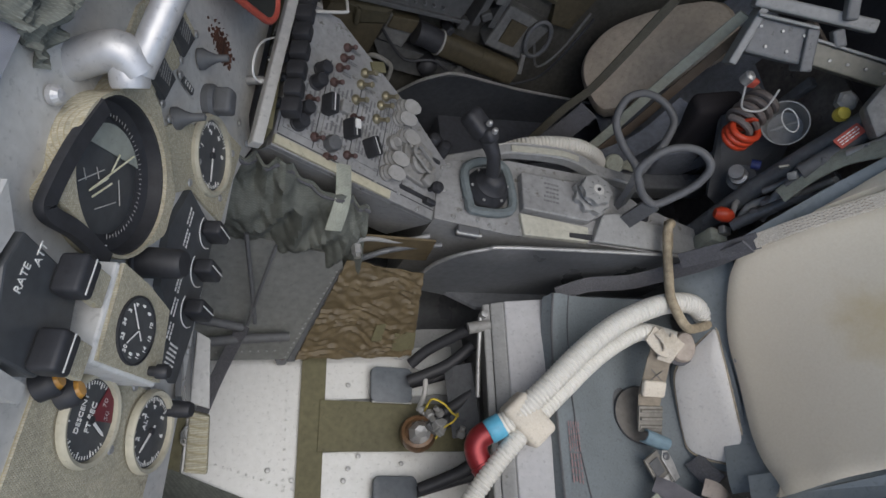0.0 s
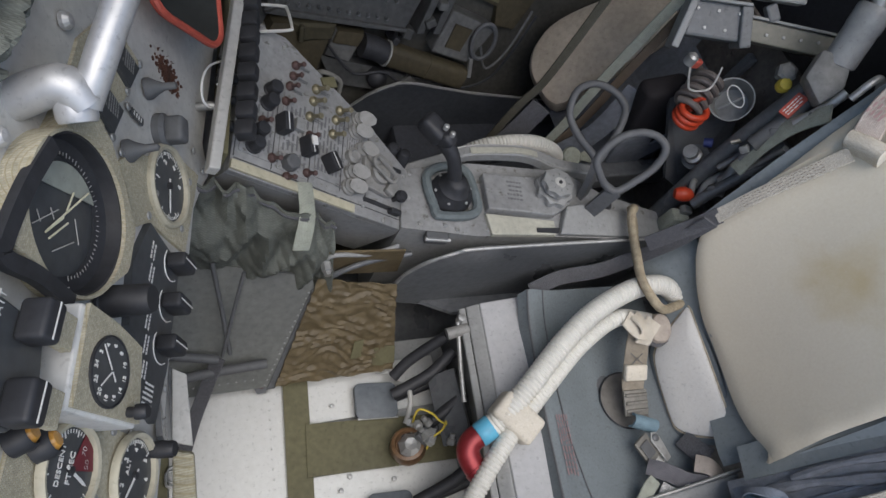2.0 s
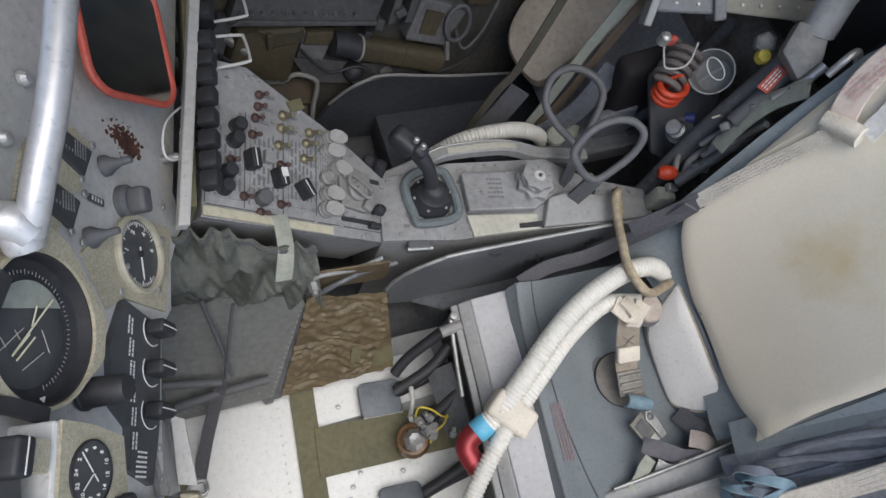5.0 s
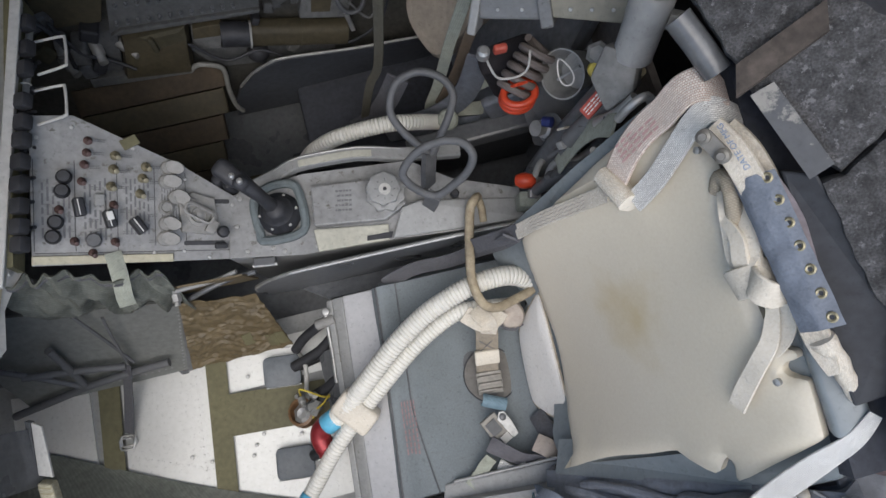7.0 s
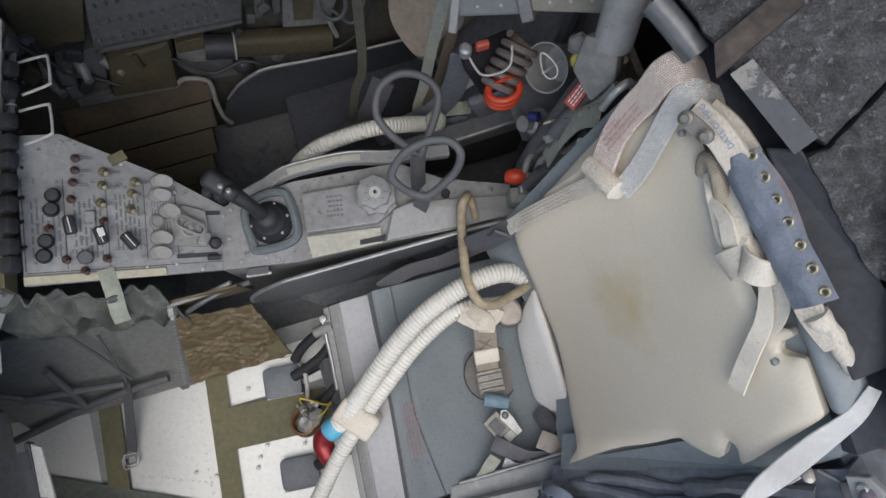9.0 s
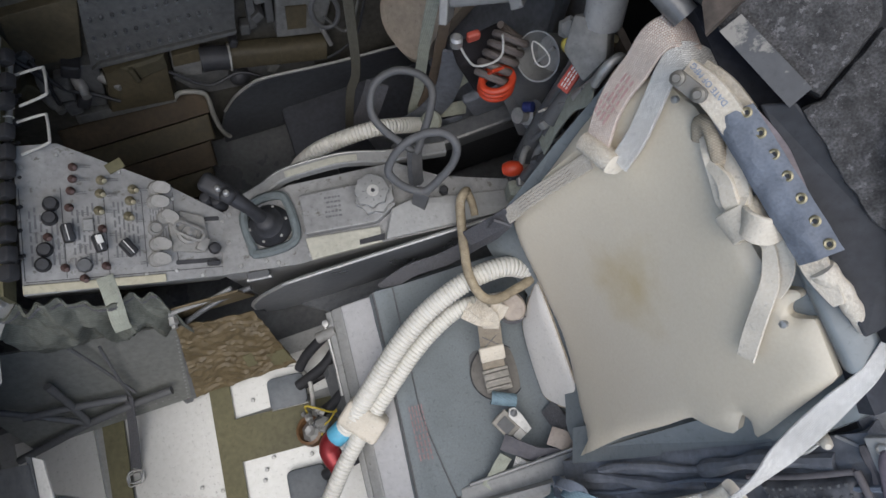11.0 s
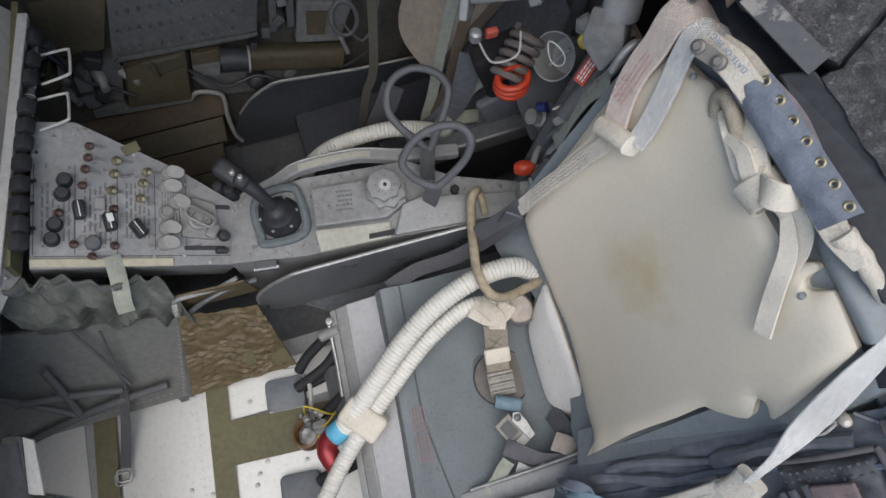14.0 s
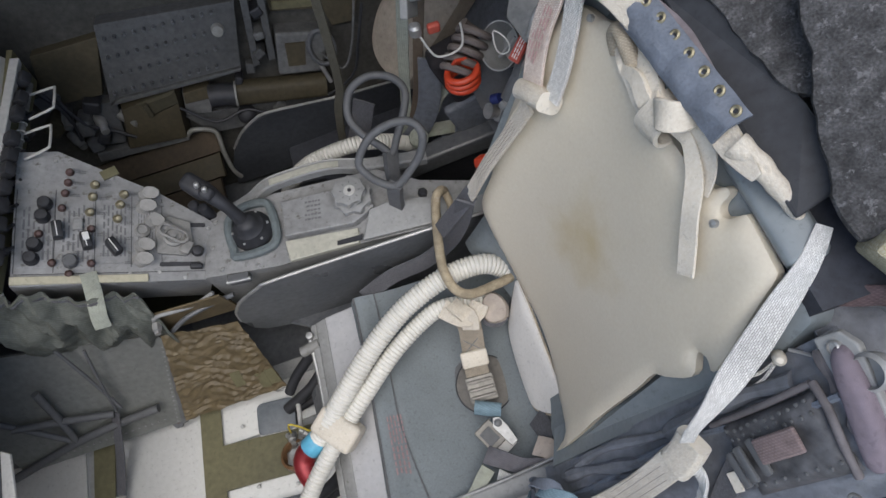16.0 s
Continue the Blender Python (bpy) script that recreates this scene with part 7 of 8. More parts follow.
def far_at(x, z, h=0.0, turn=0.0):
    return Matrix.Translation(far(x, z, h)) @ Matrix((V(1, 0, 0), FN.cross(V(1, 0, 0)), FN)).transposed().to_4x4() @ pose(0, 0, 0, 0, 0, turn)


t = thing("breaker_panel", "dusty grey panel with four rows of small breakers", "breaker panel", at=far(0.45, 0.32))
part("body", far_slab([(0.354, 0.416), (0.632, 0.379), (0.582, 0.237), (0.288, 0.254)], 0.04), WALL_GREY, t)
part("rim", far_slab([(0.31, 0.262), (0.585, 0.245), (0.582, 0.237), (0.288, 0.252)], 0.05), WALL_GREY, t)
for r in range(4):
    for c in range(12):
        u, v = (c + 0.7) / 14, (r + 0.6) / 4.2
        x = 0.288 + 0.066 * v + (0.288 - 0.008 * v) * u
        z = 0.254 + 0.155 * v - 0.017 * u
        part("breaker", lathe([(0.004, 0), (0.004, 0.004), (0.003, 0.005), (0.003, 0.010), (0, 0.010)], far_at(x, z, 0.04), 8), GREY_DARK, t)
part("dial_knob", lathe([(0.014, 0), (0.012, 0.012), (0, 0.013)], far_at(0.575, 0.335, 0.04), 16), FAR_PALE, t, smooth=True)
t = thing("junction_box", "pale grey junction box with a brown patch and cable ring", "junction box", at=far(0.72, 0.23))
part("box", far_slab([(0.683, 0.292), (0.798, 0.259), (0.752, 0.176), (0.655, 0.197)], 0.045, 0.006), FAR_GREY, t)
part("patch", far_slab([(0.695, 0.265), (0.738, 0.255), (0.722, 0.205), (0.684, 0.213)], 0.049, 0), OLIVE, t, "brown cloth patch")
part("cable_ring", tube([far(0.77 + 0.028 * math.cos(k), 0.235 + 0.04 * math.sin(k), 0.055) for k in [i * 0.628 for i in range(10)]], 0.005, closed=True, n=3), RUBBER, t, smooth=True)
part("clip", box((0.01, 0.05, 0.01), far_at(0.758, 0.17, 0.05, 10), 0.002), STEEL, t)
t = thing("quilted_bag", "olive quilted bag fixed on the far wall", "bag", at=far(0.35, 0.19))
pillow([far(0.302, 0.241, 0.02), far(0.438, 0.248, 0.02), far(0.402, 0.121, 0.02), far(0.26, 0.14, 0.02)], FN, [(1.0, 0.01), (0.97, 0.03), (0.8, 0.036), (0.5, 0.034)], OLIVE, "pouch", t, "", 0, 0.03)
pillow([far(0.34, 0.243, 0.055), far(0.43, 0.245, 0.055), far(0.424, 0.215, 0.055), far(0.36, 0.205, 0.055)], FN, [(1.0, 0.0), (0.9, 0.006)], OLIVE_DK, "flap", t, "lighter folded flap", 0, 0.01)
part("strap", box((0.012, 0.035, 0.02), far_at(0.36, 0.225, 0.06), 0.004), OLIVE_DK, t)
t = thing("grey_relay_box", "small grey box with an olive top", "junction box", at=far(0.46, 0.19))
part("box", far_slab([(0.437, 0.225), (0.5, 0.223), (0.476, 0.158), (0.42, 0.17)], 0.035), FAR_GREY, t)
part("cover", far_slab([(0.44, 0.226), (0.5, 0.224), (0.487, 0.195), (0.432, 0.2)], 0.042), OLIVE, t)
t = thing("air_duct", "olive wrapped duct with a black coupling", "duct", at=far(0.6, 0.17))
part("duct", sweep([far(0.545, 0.188, 0.04), far(0.65, 0.163, 0.04), far(0.748, 0.14, 0.04)], rounded(0.052, 0.045, 0.014, 3), up=FN), OLIVE, t, smooth=True)
part("coupling", sweep([far(0.492, 0.205, 0.05), far(0.52, 0.2, 0.05), far(0.547, 0.19, 0.05)], ring_section(0.026, 16)), BLACK, t, smooth=True)
part("white_ring", sweep([far(0.546, 0.191, 0.05), far(0.55, 0.19, 0.05)], ring_section(0.029, 16)), FAR_PALE, t, smooth=True)
part("seam", sweep([far(0.65, 0.163, 0.04), far(0.652, 0.1625, 0.04)], rounded(0.055, 0.048, 0.014, 3), up=FN), OLIVE_DK, t)
t = thing("black_valve", "black round valve knob on the far wall", "valve", at=far(0.546, 0.12))
part("knob", lathe([(0.024, 0), (0.022, 0.02), (0.012, 0.03), (0, 0.032)], far_at(0.546, 0.124, 0.02), 16), BLACK, t, smooth=True)
part("cable", tube([far(0.54, 0.1, 0.03), far(0.57, 0.098, 0.05), far(0.6, 0.11, 0.04)], 0.004), BLACK, t, smooth=True)
t = thing("wall_shelf", "worn grey ledge with a bright metal edge", "ledge", at=far(0.5, 0.14))
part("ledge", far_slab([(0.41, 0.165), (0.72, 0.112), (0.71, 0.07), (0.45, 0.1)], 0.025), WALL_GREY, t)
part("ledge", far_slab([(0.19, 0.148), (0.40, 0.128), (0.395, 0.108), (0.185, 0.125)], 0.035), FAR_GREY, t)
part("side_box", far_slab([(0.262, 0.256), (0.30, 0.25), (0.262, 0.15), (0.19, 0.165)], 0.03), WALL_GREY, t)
part("side_box", far_slab([(0.20, 0.39), (0.343, 0.387), (0.28, 0.27), (0.16, 0.28)], 0.025), OLIVE, t)
t = thing("equipment_rails", "two dusty upright rails with cable connectors", "rail", at=far(0.63, 0.3))
for x0, z0, x1, z1 in ((0.645, 0.385, 0.61, 0.235), (0.678, 0.375, 0.648, 0.237)):
    part("rail", far_slab([(x0, z0), (x0 + 0.016, z0), (x1 + 0.016, z1), (x1, z1)], 0.045), WALL_GREY, t)
for k, (x, z, s_, h) in enumerate(((0.652, 0.302, 0.022, 0.06), (0.665, 0.345, 0.026, 0.05), (0.635, 0.262, 0.024, 0.055), (0.624, 0.118, 0.028, 0.035), (0.567, 0.215, 0.02, 0.05), (0.60, 0.225, 0.026, 0.03))):
    part("connector", box((s_, s_ * 0.8, h), far_at(x, z, h / 2, 15 * k), 0.004), (FAR_GREY, BLACK, WALL_GREY)[k % 3], t)
t = thing("olive_panel", "plain dull olive panel with a taped edge", "panel", at=far(0.78, 0.3))
part("sheet", far_slab([(0.70, 0.385), (0.90, 0.345), (0.86, 0.25), (0.808, 0.255), (0.80, 0.3), (0.69, 0.325)], 0.015), OLIVE, t)
part("tape", far_slab([(0.70, 0.345), (0.80, 0.322), (0.798, 0.306), (0.695, 0.328)], 0.019), TAPE, t)
t = thing("cable_run", "thin dark cables clipped along the far wall", "cable", at=far(0.8, 0.2))
for pts, r in ((((0.885, 0.30), (0.85, 0.22), (0.82, 0.15), (0.76, 0.125), (0.715, 0.12)), 0.0035), (((0.87, 0.31), (0.835, 0.22), (0.80, 0.17), (0.765, 0.225)), 0.003), (((0.42, 0.20), (0.48, 0.145), (0.556, 0.146), (0.62, 0.10)), 0.0035), (((0.20, 0.31), (0.22, 0.24), (0.26, 0.20), (0.30, 0.17)), 0.004), (((0.16, 0.36), (0.2, 0.28), (0.19, 0.2)), 0.005)):
    part("cable", tube([far(x, z, 0.05 + 0.008 * (i % 2)) for i, (x, z) in enumerate(pts)], r, n=5, seg=7), BLACK if r > 0.003 else FAR_GREY, t, smooth=True)
t = thing("wall_fittings", "cluster of dark boxes and couplings on the far wall", "fitting", at=far(0.22, 0.25))
for k, (x, z, w, d, h) in enumerate(((0.25, 0.26, 0.035, 0.03, 0.05), (0.215, 0.225, 0.03, 0.04, 0.06), (0.175, 0.3, 0.05, 0.03, 0.04), (0.155, 0.24, 0.04, 0.035, 0.05), (0.235, 0.19, 0.03, 0.025, 0.06), (0.14, 0.34, 0.04, 0.04, 0.045), (0.20, 0.17, 0.035, 0.03, 0.04))):
    part("box", box((w, d, h), far_at(x, z, h / 2, 20 * k - 30), 0.005), (BLACK, WALL_GREY, GREY_DARK, OLIVE_DK)[k % 4], t)
for k, (x, z) in enumerate(((0.19, 0.26), (0.24, 0.225), (0.165, 0.205), (0.285, 0.215))):
    part("coupling", lathe([(0.012, 0), (0.012, 0.03), (0.009, 0.034), (0.009, 0.05), (0, 0.052)], far_at(x, z, 0.02) @ pose(0, 0, 0, 20, 15 * k, 0), 14), STEEL if k % 2 else FAR_GREY, t, smooth=True)
t = thing("white_pipe", "bent white pipe along the far foot well", "pipe", at=far(0.45, 0.1))
part("pipe", tube([far(0.395, 0.122, 0.04), far(0.417, 0.137, 0.045), far(0.455, 0.122, 0.045), far(0.462, 0.1, 0.045), far(0.454, 0.056, 0.045), far(0.452, 0.0, 0.045), far(0.46, -0.03, 0.04)], 0.0055), FAR_PALE, t, smooth=True)
t = thing("foot_well_quilt", "brown and olive quilted lining of the far foot well", "lining", at=(0.3, 1.3, 0.0))
UMBER = mat("umber_quilt_cloth", (0.07, 0.052, 0.033), 0.8, vary=0.2, scale=16)
for k in range(5):
    a, c = k / 5, (k + 1) / 5 - 0.002
    f = lambda s, x: V(x, 1.425 - 0.25 * s, 0.10 - 0.16 * s)
    m_ = (UMBER, OLIVE)[k % 2]
    pillow([f(a, 0.12), f(a, 0.462 - 0.02 * k), f(c, 0.455 - 0.02 * k), f(c, 0.12)], V(0, -0.5, 0.85), [(1.0, 0.0), (0.98, 0.006), (0.9, 0.008)], m_, "quilt_panel", t, "", 0, 0.02)
part("dark_lining", slab([V(0.08, 1.05, -0.02), V(0.5, 1.05, -0.02), V(0.5, 1.2, -0.075), V(0.08, 1.2, -0.075)], 0.01), OLIVE_DK, t)

fs = thing("far_ejection_seat", "second ejection seat with a dark side plate and cream backrest", "ejection seat", at=(0.85, 1.25, 0.0))
pl2 = [(0.44, -0.05), (0.455, 0.02), (0.485, 0.085), (0.52, 0.13), (0.56, 0.16), (0.607, 0.172), (0.77, 0.148), (1.05, 0.13), (1.05, -0.06)]
# plate enamel darker than the near seat's guard: shade put into the colour
part("side_plate", slab([V(x, 1.362, z) for x, z in pl2], 0.01), mat("shaded_slate_enamel", (0.05, 0.055, 0.064), 0.5, vary=0.2, scale=10), fs, "enamelled side plate with far-side shade in its colour")
part("plate_edge", sweep(smooth_line([V(x, 1.358, z) for x, z in pl2[2:8]], 5), ring_section(0.0035, 8)), STEEL, fs, smooth=True)
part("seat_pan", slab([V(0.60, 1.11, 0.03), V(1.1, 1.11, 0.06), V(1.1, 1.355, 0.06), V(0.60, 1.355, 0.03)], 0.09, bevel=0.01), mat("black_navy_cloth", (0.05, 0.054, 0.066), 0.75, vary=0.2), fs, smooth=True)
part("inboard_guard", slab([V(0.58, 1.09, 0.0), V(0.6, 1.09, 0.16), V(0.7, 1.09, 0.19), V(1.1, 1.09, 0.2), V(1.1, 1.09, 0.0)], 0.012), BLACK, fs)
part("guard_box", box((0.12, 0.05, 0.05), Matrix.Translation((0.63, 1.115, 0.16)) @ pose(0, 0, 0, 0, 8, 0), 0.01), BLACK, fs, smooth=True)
# pad leather toned down from the near seat's cream to stand for shade
pillow([V(0.881, 1.37, 0.239), V(0.899, 1.409, 0.271), V(0.941, 1.435, 0.319), V(1.03, 1.43, 0.40), V(1.11, 1.40, 0.46), V(1.12, 1.30, 0.45), V(1.05, 1.28, 0.36), V(0.981, 1.268, 0.284), V(0.921, 1.256, 0.224), V(0.889, 1.319, 0.222)], V(-0.6, -0.3, 0.7), [(1.0, 0.0), (0.96, 0.014), (0.8, 0.022), (0.4, 0.026)], mat("shaded_tan_leather", (0.4, 0.345, 0.275), 0.5, vary=0.12, scale=12), "back_pad", fs, "cream leather pad", 4, 0.03)
part("back_frame", slab([V(0.95, 1.40, 0.16), V(0.96, 1.1, 0.16), V(1.2, 1.1, 0.5), V(1.2, 1.45, 0.5)], 0.04), CLOTH_NAVY, fs)
t = thing("far_harness", "olive and pale green harness straps on the second seat", "harness", at=(0.85, 1.2, 0.2))
part("olive_band", strap([V(0.80, 1.205, 0.60), V(0.786, 1.2, 0.38), V(0.765, 1.2, 0.3), V(0.745, 1.2, 0.17), V(0.738, 1.2, 0.08)], 0.017, 0.004, V(-0.3, -0.8, 0.4)), mat("olive_webbing", (0.1, 0.092, 0.068), 0.85, weave=480), t, smooth=True)
part("pale_band", strap([V(0.95, 1.205, 0.60), V(0.921, 1.2, 0.407), V(0.90, 1.19, 0.25), V(0.882, 1.18, 0.16), V(0.9, 1.17, 0.12)], 0.022, 0.004, V(-0.3, -0.8, 0.4)), STRAP_PALE, t, smooth=True)
part("brown_band", strap([V(0.98, 1.20, 0.60), V(0.95, 1.19, 0.42), V(0.93, 1.18, 0.3), V(0.90, 1.17, 0.2)], 0.02, 0.004, V(-0.3, -0.8, 0.4)), mat("brown_webbing", (0.16, 0.12, 0.085), 0.85, weave=480), t, smooth=True)
part("pale_tail", strap([V(0.88, 1.165, 0.15), V(0.92, 1.15, 0.2), V(0.96, 1.14, 0.21), V(0.99, 1.14, 0.2)], 0.028, 0.004, V(-0.2, -0.5, 0.8)), STRAP_PALE, t, smooth=True)
part("pale_tail", strap([V(0.955, 1.15, 0.27), V(0.965, 1.145, 0.31), V(0.985, 1.14, 0.34)], 0.022, 0.004, V(-0.4, -0.5, 0.7)), STRAP_PALE, t, smooth=True)
for k, pts in enumerate(([V(0.84, 1.17, 0.12), V(0.9, 1.15, 0.2), V(0.94, 1.14, 0.3), V(0.96, 1.15, 0.42)], [V(0.72, 1.2, 0.09), V(0.76, 1.19, 0.15), V(0.79, 1.19, 0.22), V(0.82, 1.2, 0.3)], [V(0.9, 1.13, 0.12), V(0.95, 1.12, 0.17), V(0.99, 1.12, 0.15), V(1.0, 1.13, 0.1)], [V(0.78, 1.17, 0.09), V(0.85, 1.15, 0.14), V(0.9, 1.15, 0.13), V(0.95, 1.15, 0.1)])):
    part("slate_band", strap(pts, 0.045, 0.005, V(-0.3, -0.7, 0.5)), (CLOTH_NAVY, WEB_DARK, CLOTH_BLUE, CLOTH_NAVY)[k], t, smooth=True)
part("ring_cap", lathe([(0.02, 0), (0.022, 0.006), (0.018, 0.012), (0, 0.013)], Matrix.Translation((0.905, 1.12, 0.23)) @ pose(0, 0, 0, 20, -20, 0), 16), STRAP_PALE, t, smooth=True)
t = thing("far_hose", "off-white ribbed hose on the second seat", "hose", at=(0.7, 1.12, 0.25))
part("hose", ribbed([V(0.60, 1.12, 0.18), V(0.63, 1.12, 0.232), V(0.683, 1.12, 0.272), V(0.773, 1.12, 0.282), V(0.843, 1.12, 0.254), V(0.89, 1.13, 0.2)], 0.016), HOSE, t, smooth=True)
t = thing("dark_pouch", "dark brown-black cloth pouch between the seats", "bag", at=(1.03, 1.12, 0.3))
part("pouch", box((0.10, 0.05, 0.26), Matrix.Translation((1.035, 1.13, 0.34)) @ pose(0, 0, 0, 0, -18, 0), 0.014, seg=3), mat("dark_umber_cloth", (0.022, 0.018, 0.02), 0.85, weave=500), t, smooth=True)
part("flap", box((0.09, 0.02, 0.1), Matrix.Translation((1.02, 1.108, 0.28)) @ pose(0, 0, 0, 0, -18, 0), 0.008, seg=3), CLOTH_NAVY, t, smooth=True)
part("base", box((0.34, 0.04, 0.05), Matrix.Translation((0.98, 1.085, 0.21)) @ pose(0, 0, 0, 0, -6, 0), 0.006), GREY_DARK, t)

# ---- gear between the seats ----
t = thing("grey_beam", "chipped grey channel beam with a cream lower lip", "beam", at=(1.02, 1.1, 0.6))
ba, bb = V(0.945, 1.135, 0.575), V(1.125, 1.055, 0.635)
bx = (bb - ba).normalized()
bm2 = frame_of((ba + bb) / 2, bx, V(-0.1, 0.75, 0.65))
CREAM_LIP = mat("cream_lip_paint", (0.22, 0.21, 0.17), 0.55, vary=0.12, wear=(0.2, 0.19, 0.17), wear_amount=0.25, wear_scale=40)
# chips are wear; the darkened grey itself stands for shade on the channel
CHANNEL = mat("chipped_channel_paint", (0.15, 0.155, 0.158), 0.5, vary=0.15, wear=(0.07, 0.07, 0.068), wear_amount=0.45, wear_scale=55)
part("channel", box((0.1, 0.062, 0.05), bm2 @ pose(-0.058, 0.035, -0.02), 0.005), CHANNEL, t)
part("flange", box((0.1, 0.006, 0.062), bm2 @ pose(-0.058, 0.066, -0.012), 0.002), GREY, t)
part("web_plate", box((0.02, 0.07, 0.056), bm2 @ pose(-0.008, 0.03, -0.014, 0, 0, 10), 0.003), CHANNEL, t)
part("beam", box((0.17, 0.036, 0.045), bm2 @ pose(0.075, 0.022, -0.016, 0, 0, -4), 0.003), CREAM_LIP, t, "cream painted beam")
part("beam_edge", box((0.17, 0.005, 0.05), bm2 @ pose(0.075, 0.043, -0.012, 0, 0, -4), 0.0015), GREY, t)
part("end_plate", box((0.014, 0.1, 0.05), bm2 @ pose(-0.11, 0.03, -0.015, 0, 0, -12), 0.003), GREY, t)
part("arm", box((0.07, 0.024, 0.03), bm2 @ pose(0.165, 0.004, -0.012, 0, 0, -10), 0.004), GREY, t)
part("upper_rail", box((0.2, 0.022, 0.03), bm2 @ pose(-0.02, 0.088, 0.0), 0.004), GREY, t)
part("upright", box((0.02, 0.09, 0.022), bm2 @ pose(0.02, 0.13, 0.02, 0, 0, 14), 0.004), CHANNEL, t)
part("clip", box((0.02, 0.03, 0.02), bm2 @ pose(0.03, 0.058, 0.005, 0, 0, 30), 0.004), CHANNEL, t)
studs("bolt", t, screw_profile(0.003), [bm2 @ pose(-0.095 + 0.018 * k, 0.05 - 0.03 * (k % 2), 0.006) for k in range(6)] + [bm2 @ pose(0.03 + 0.03 * k, 0.022, 0.008) for k in range(4)], STEEL)
t = thing("gear_backing", "dark brown-grey backing panel behind the springs", "panel", at=(1.16, 1.05, 0.4))
part("panel", slab([V(1.15, 0.92, 0.12), V(1.15, 1.26, 0.12), V(1.16, 1.26, 0.58), V(1.16, 0.92, 0.6)], -0.012), mat("brown_grey_paint", (0.12, 0.105, 0.092), 0.65, vary=0.25, scale=14, wear=(0.06, 0.055, 0.05), wear_amount=0.4, wear_scale=30), t)
part("rib", box((0.016, 0.02, 0.42), Matrix.Translation((1.138, 1.13, 0.34)), 0.003), GREY_DARK, t)
part("rib", box((0.02, 0.3, 0.018), Matrix.Translation((1.136, 1.08, 0.3)), 0.003), GREY_DARK, t)
t = thing("gear_plate", "grey mounting plate with bolts between the seats", "mounting plate", at=(1.05, 1.05, 0.45))
part("plate", slab([V(1.0, 1.12, 0.45), V(1.135, 1.085, 0.50), V(1.155, 1.02, 0.38), V(1.085, 0.995, 0.30), V(1.04, 1.01, 0.32)], 0.012), RUBBER, t)
part("rail", tube([(1.0, 0.93, 0.28), (1.05, 0.965, 0.44), (1.1, 0.985, 0.62), (1.12, 1.0, 0.7)], 0.018, n=4), GREY_DARK, t, smooth=True)
part("stud", lathe([(0.017, 0), (0.017, 0.008), (0.011, 0.01), (0.011, 0.02), (0.014, 0.022), (0.014, 0.03), (0, 0.031)], Matrix.Translation((1.045, 1.0, 0.405)) @ pose(0, 0, 0, 0, -55, 0), 16), STEEL, t, smooth=True)
part("disc", lathe([(0.027, 0), (0.027, 0.004), (0, 0.005)], Matrix.Translation((1.055, 1.0, 0.4)) @ pose(0, 0, 0, 0, -50, 0), 20), GREY_DARK, t, smooth=True)
t = thing("metal_cup", "dull metal cup with a loose white wire inside", "cup", at=(1.07, 1.04, 0.52))
cm_ = frame_of(V(1.101, 1.06, 0.488), V(0.6, 0.0, 0.75), V(-0.1875, 0.9225, 0.15))
part("cup", lathe([(0.031, 0.0), (0.038, 0.05), (0.0405, 0.056), (0.038, 0.056), (0.03, 0.004), (0, 0.003)], cm_, 32), GREY, t, smooth=True)
part("white_wire", tube([cm_ @ V(0.012 * math.cos(k) + 0.008, 0.022 * math.sin(k), 0.06 + 0.004 * math.sin(2 * k)) for k in [i * 0.7 for i in range(9)]], 0.0013, closed=True, n=4, seg=6), WHITE, t, smooth=True)
part("pin", tube([cm_ @ V(-0.026, 0, 0.03), cm_ @ V(0.02, 0, 0.03)], 0.003, straight=True), GREY, t)
t = thing("coil_spring", "large grey coil spring below the beam", "spring", at=(1.01, 1.06, 0.48))
sa, sb = V(0.985, 1.055, 0.48), V(1.04, 1.10, 0.52)
sd = (sb - sa).normalized()
su = sd.orthogonal().normalized()
sv = sd.cross(su)
part("coil", tube([sa.lerp(sb, k / 44) + (su * math.cos(k * 0.7) + sv * math.sin(k * 0.7)) * 0.026 for k in range(45)], 0.0065, n=2, seg=8), mat("brown_grey_rubber", (0.14, 0.12, 0.11), 0.6), t, smooth=True)
t = thing("orange_ring", "bright orange-red coiled safety ring", "safety ring", at=(0.99, 1.04, 0.48))
for k in range(3):
    c = V(0.992, 1.043, 0.468 + 0.0115 * k)
    part("turn", tube([c + V(0.026 * math.cos(a), 0.021 * math.sin(a), 0.003 * math.sin(a + k)) for a in [i * 0.628 for i in range(10)]], 0.0062, n=3, closed=True), REDP, t, smooth=True)
part("tag", box((0.026, 0.006, 0.02), Matrix.Translation((0.99, 1.05, 0.51)) @ pose(0, 0, 0, 20, 20, 10), 0.003), REDP, t)
t = thing("safety_wire", "bent wire bail with a red tag", "wire", at=(0.96, 1.08, 0.55))
part("bail", tube([(0.935, 1.085, 0.572), (0.945, 1.07, 0.545), (0.958, 1.06, 0.527), (0.985, 1.055, 0.53), (1.002, 1.06, 0.54), (1.005, 1.075, 0.57)], 0.0019, seg=6), GREY_LIGHT, t, smooth=True)
part("swivel", lathe([(0.01, 0), (0.01, 0.016), (0.006, 0.02), (0, 0.02)], Matrix.Translation((0.933, 1.085, 0.565)), 12), STEEL, t, smooth=True)
part("red_tag", box((0.022, 0.012, 0.018), Matrix.Translation((0.965, 1.095, 0.555)), 0.004), RED_LINE, t)
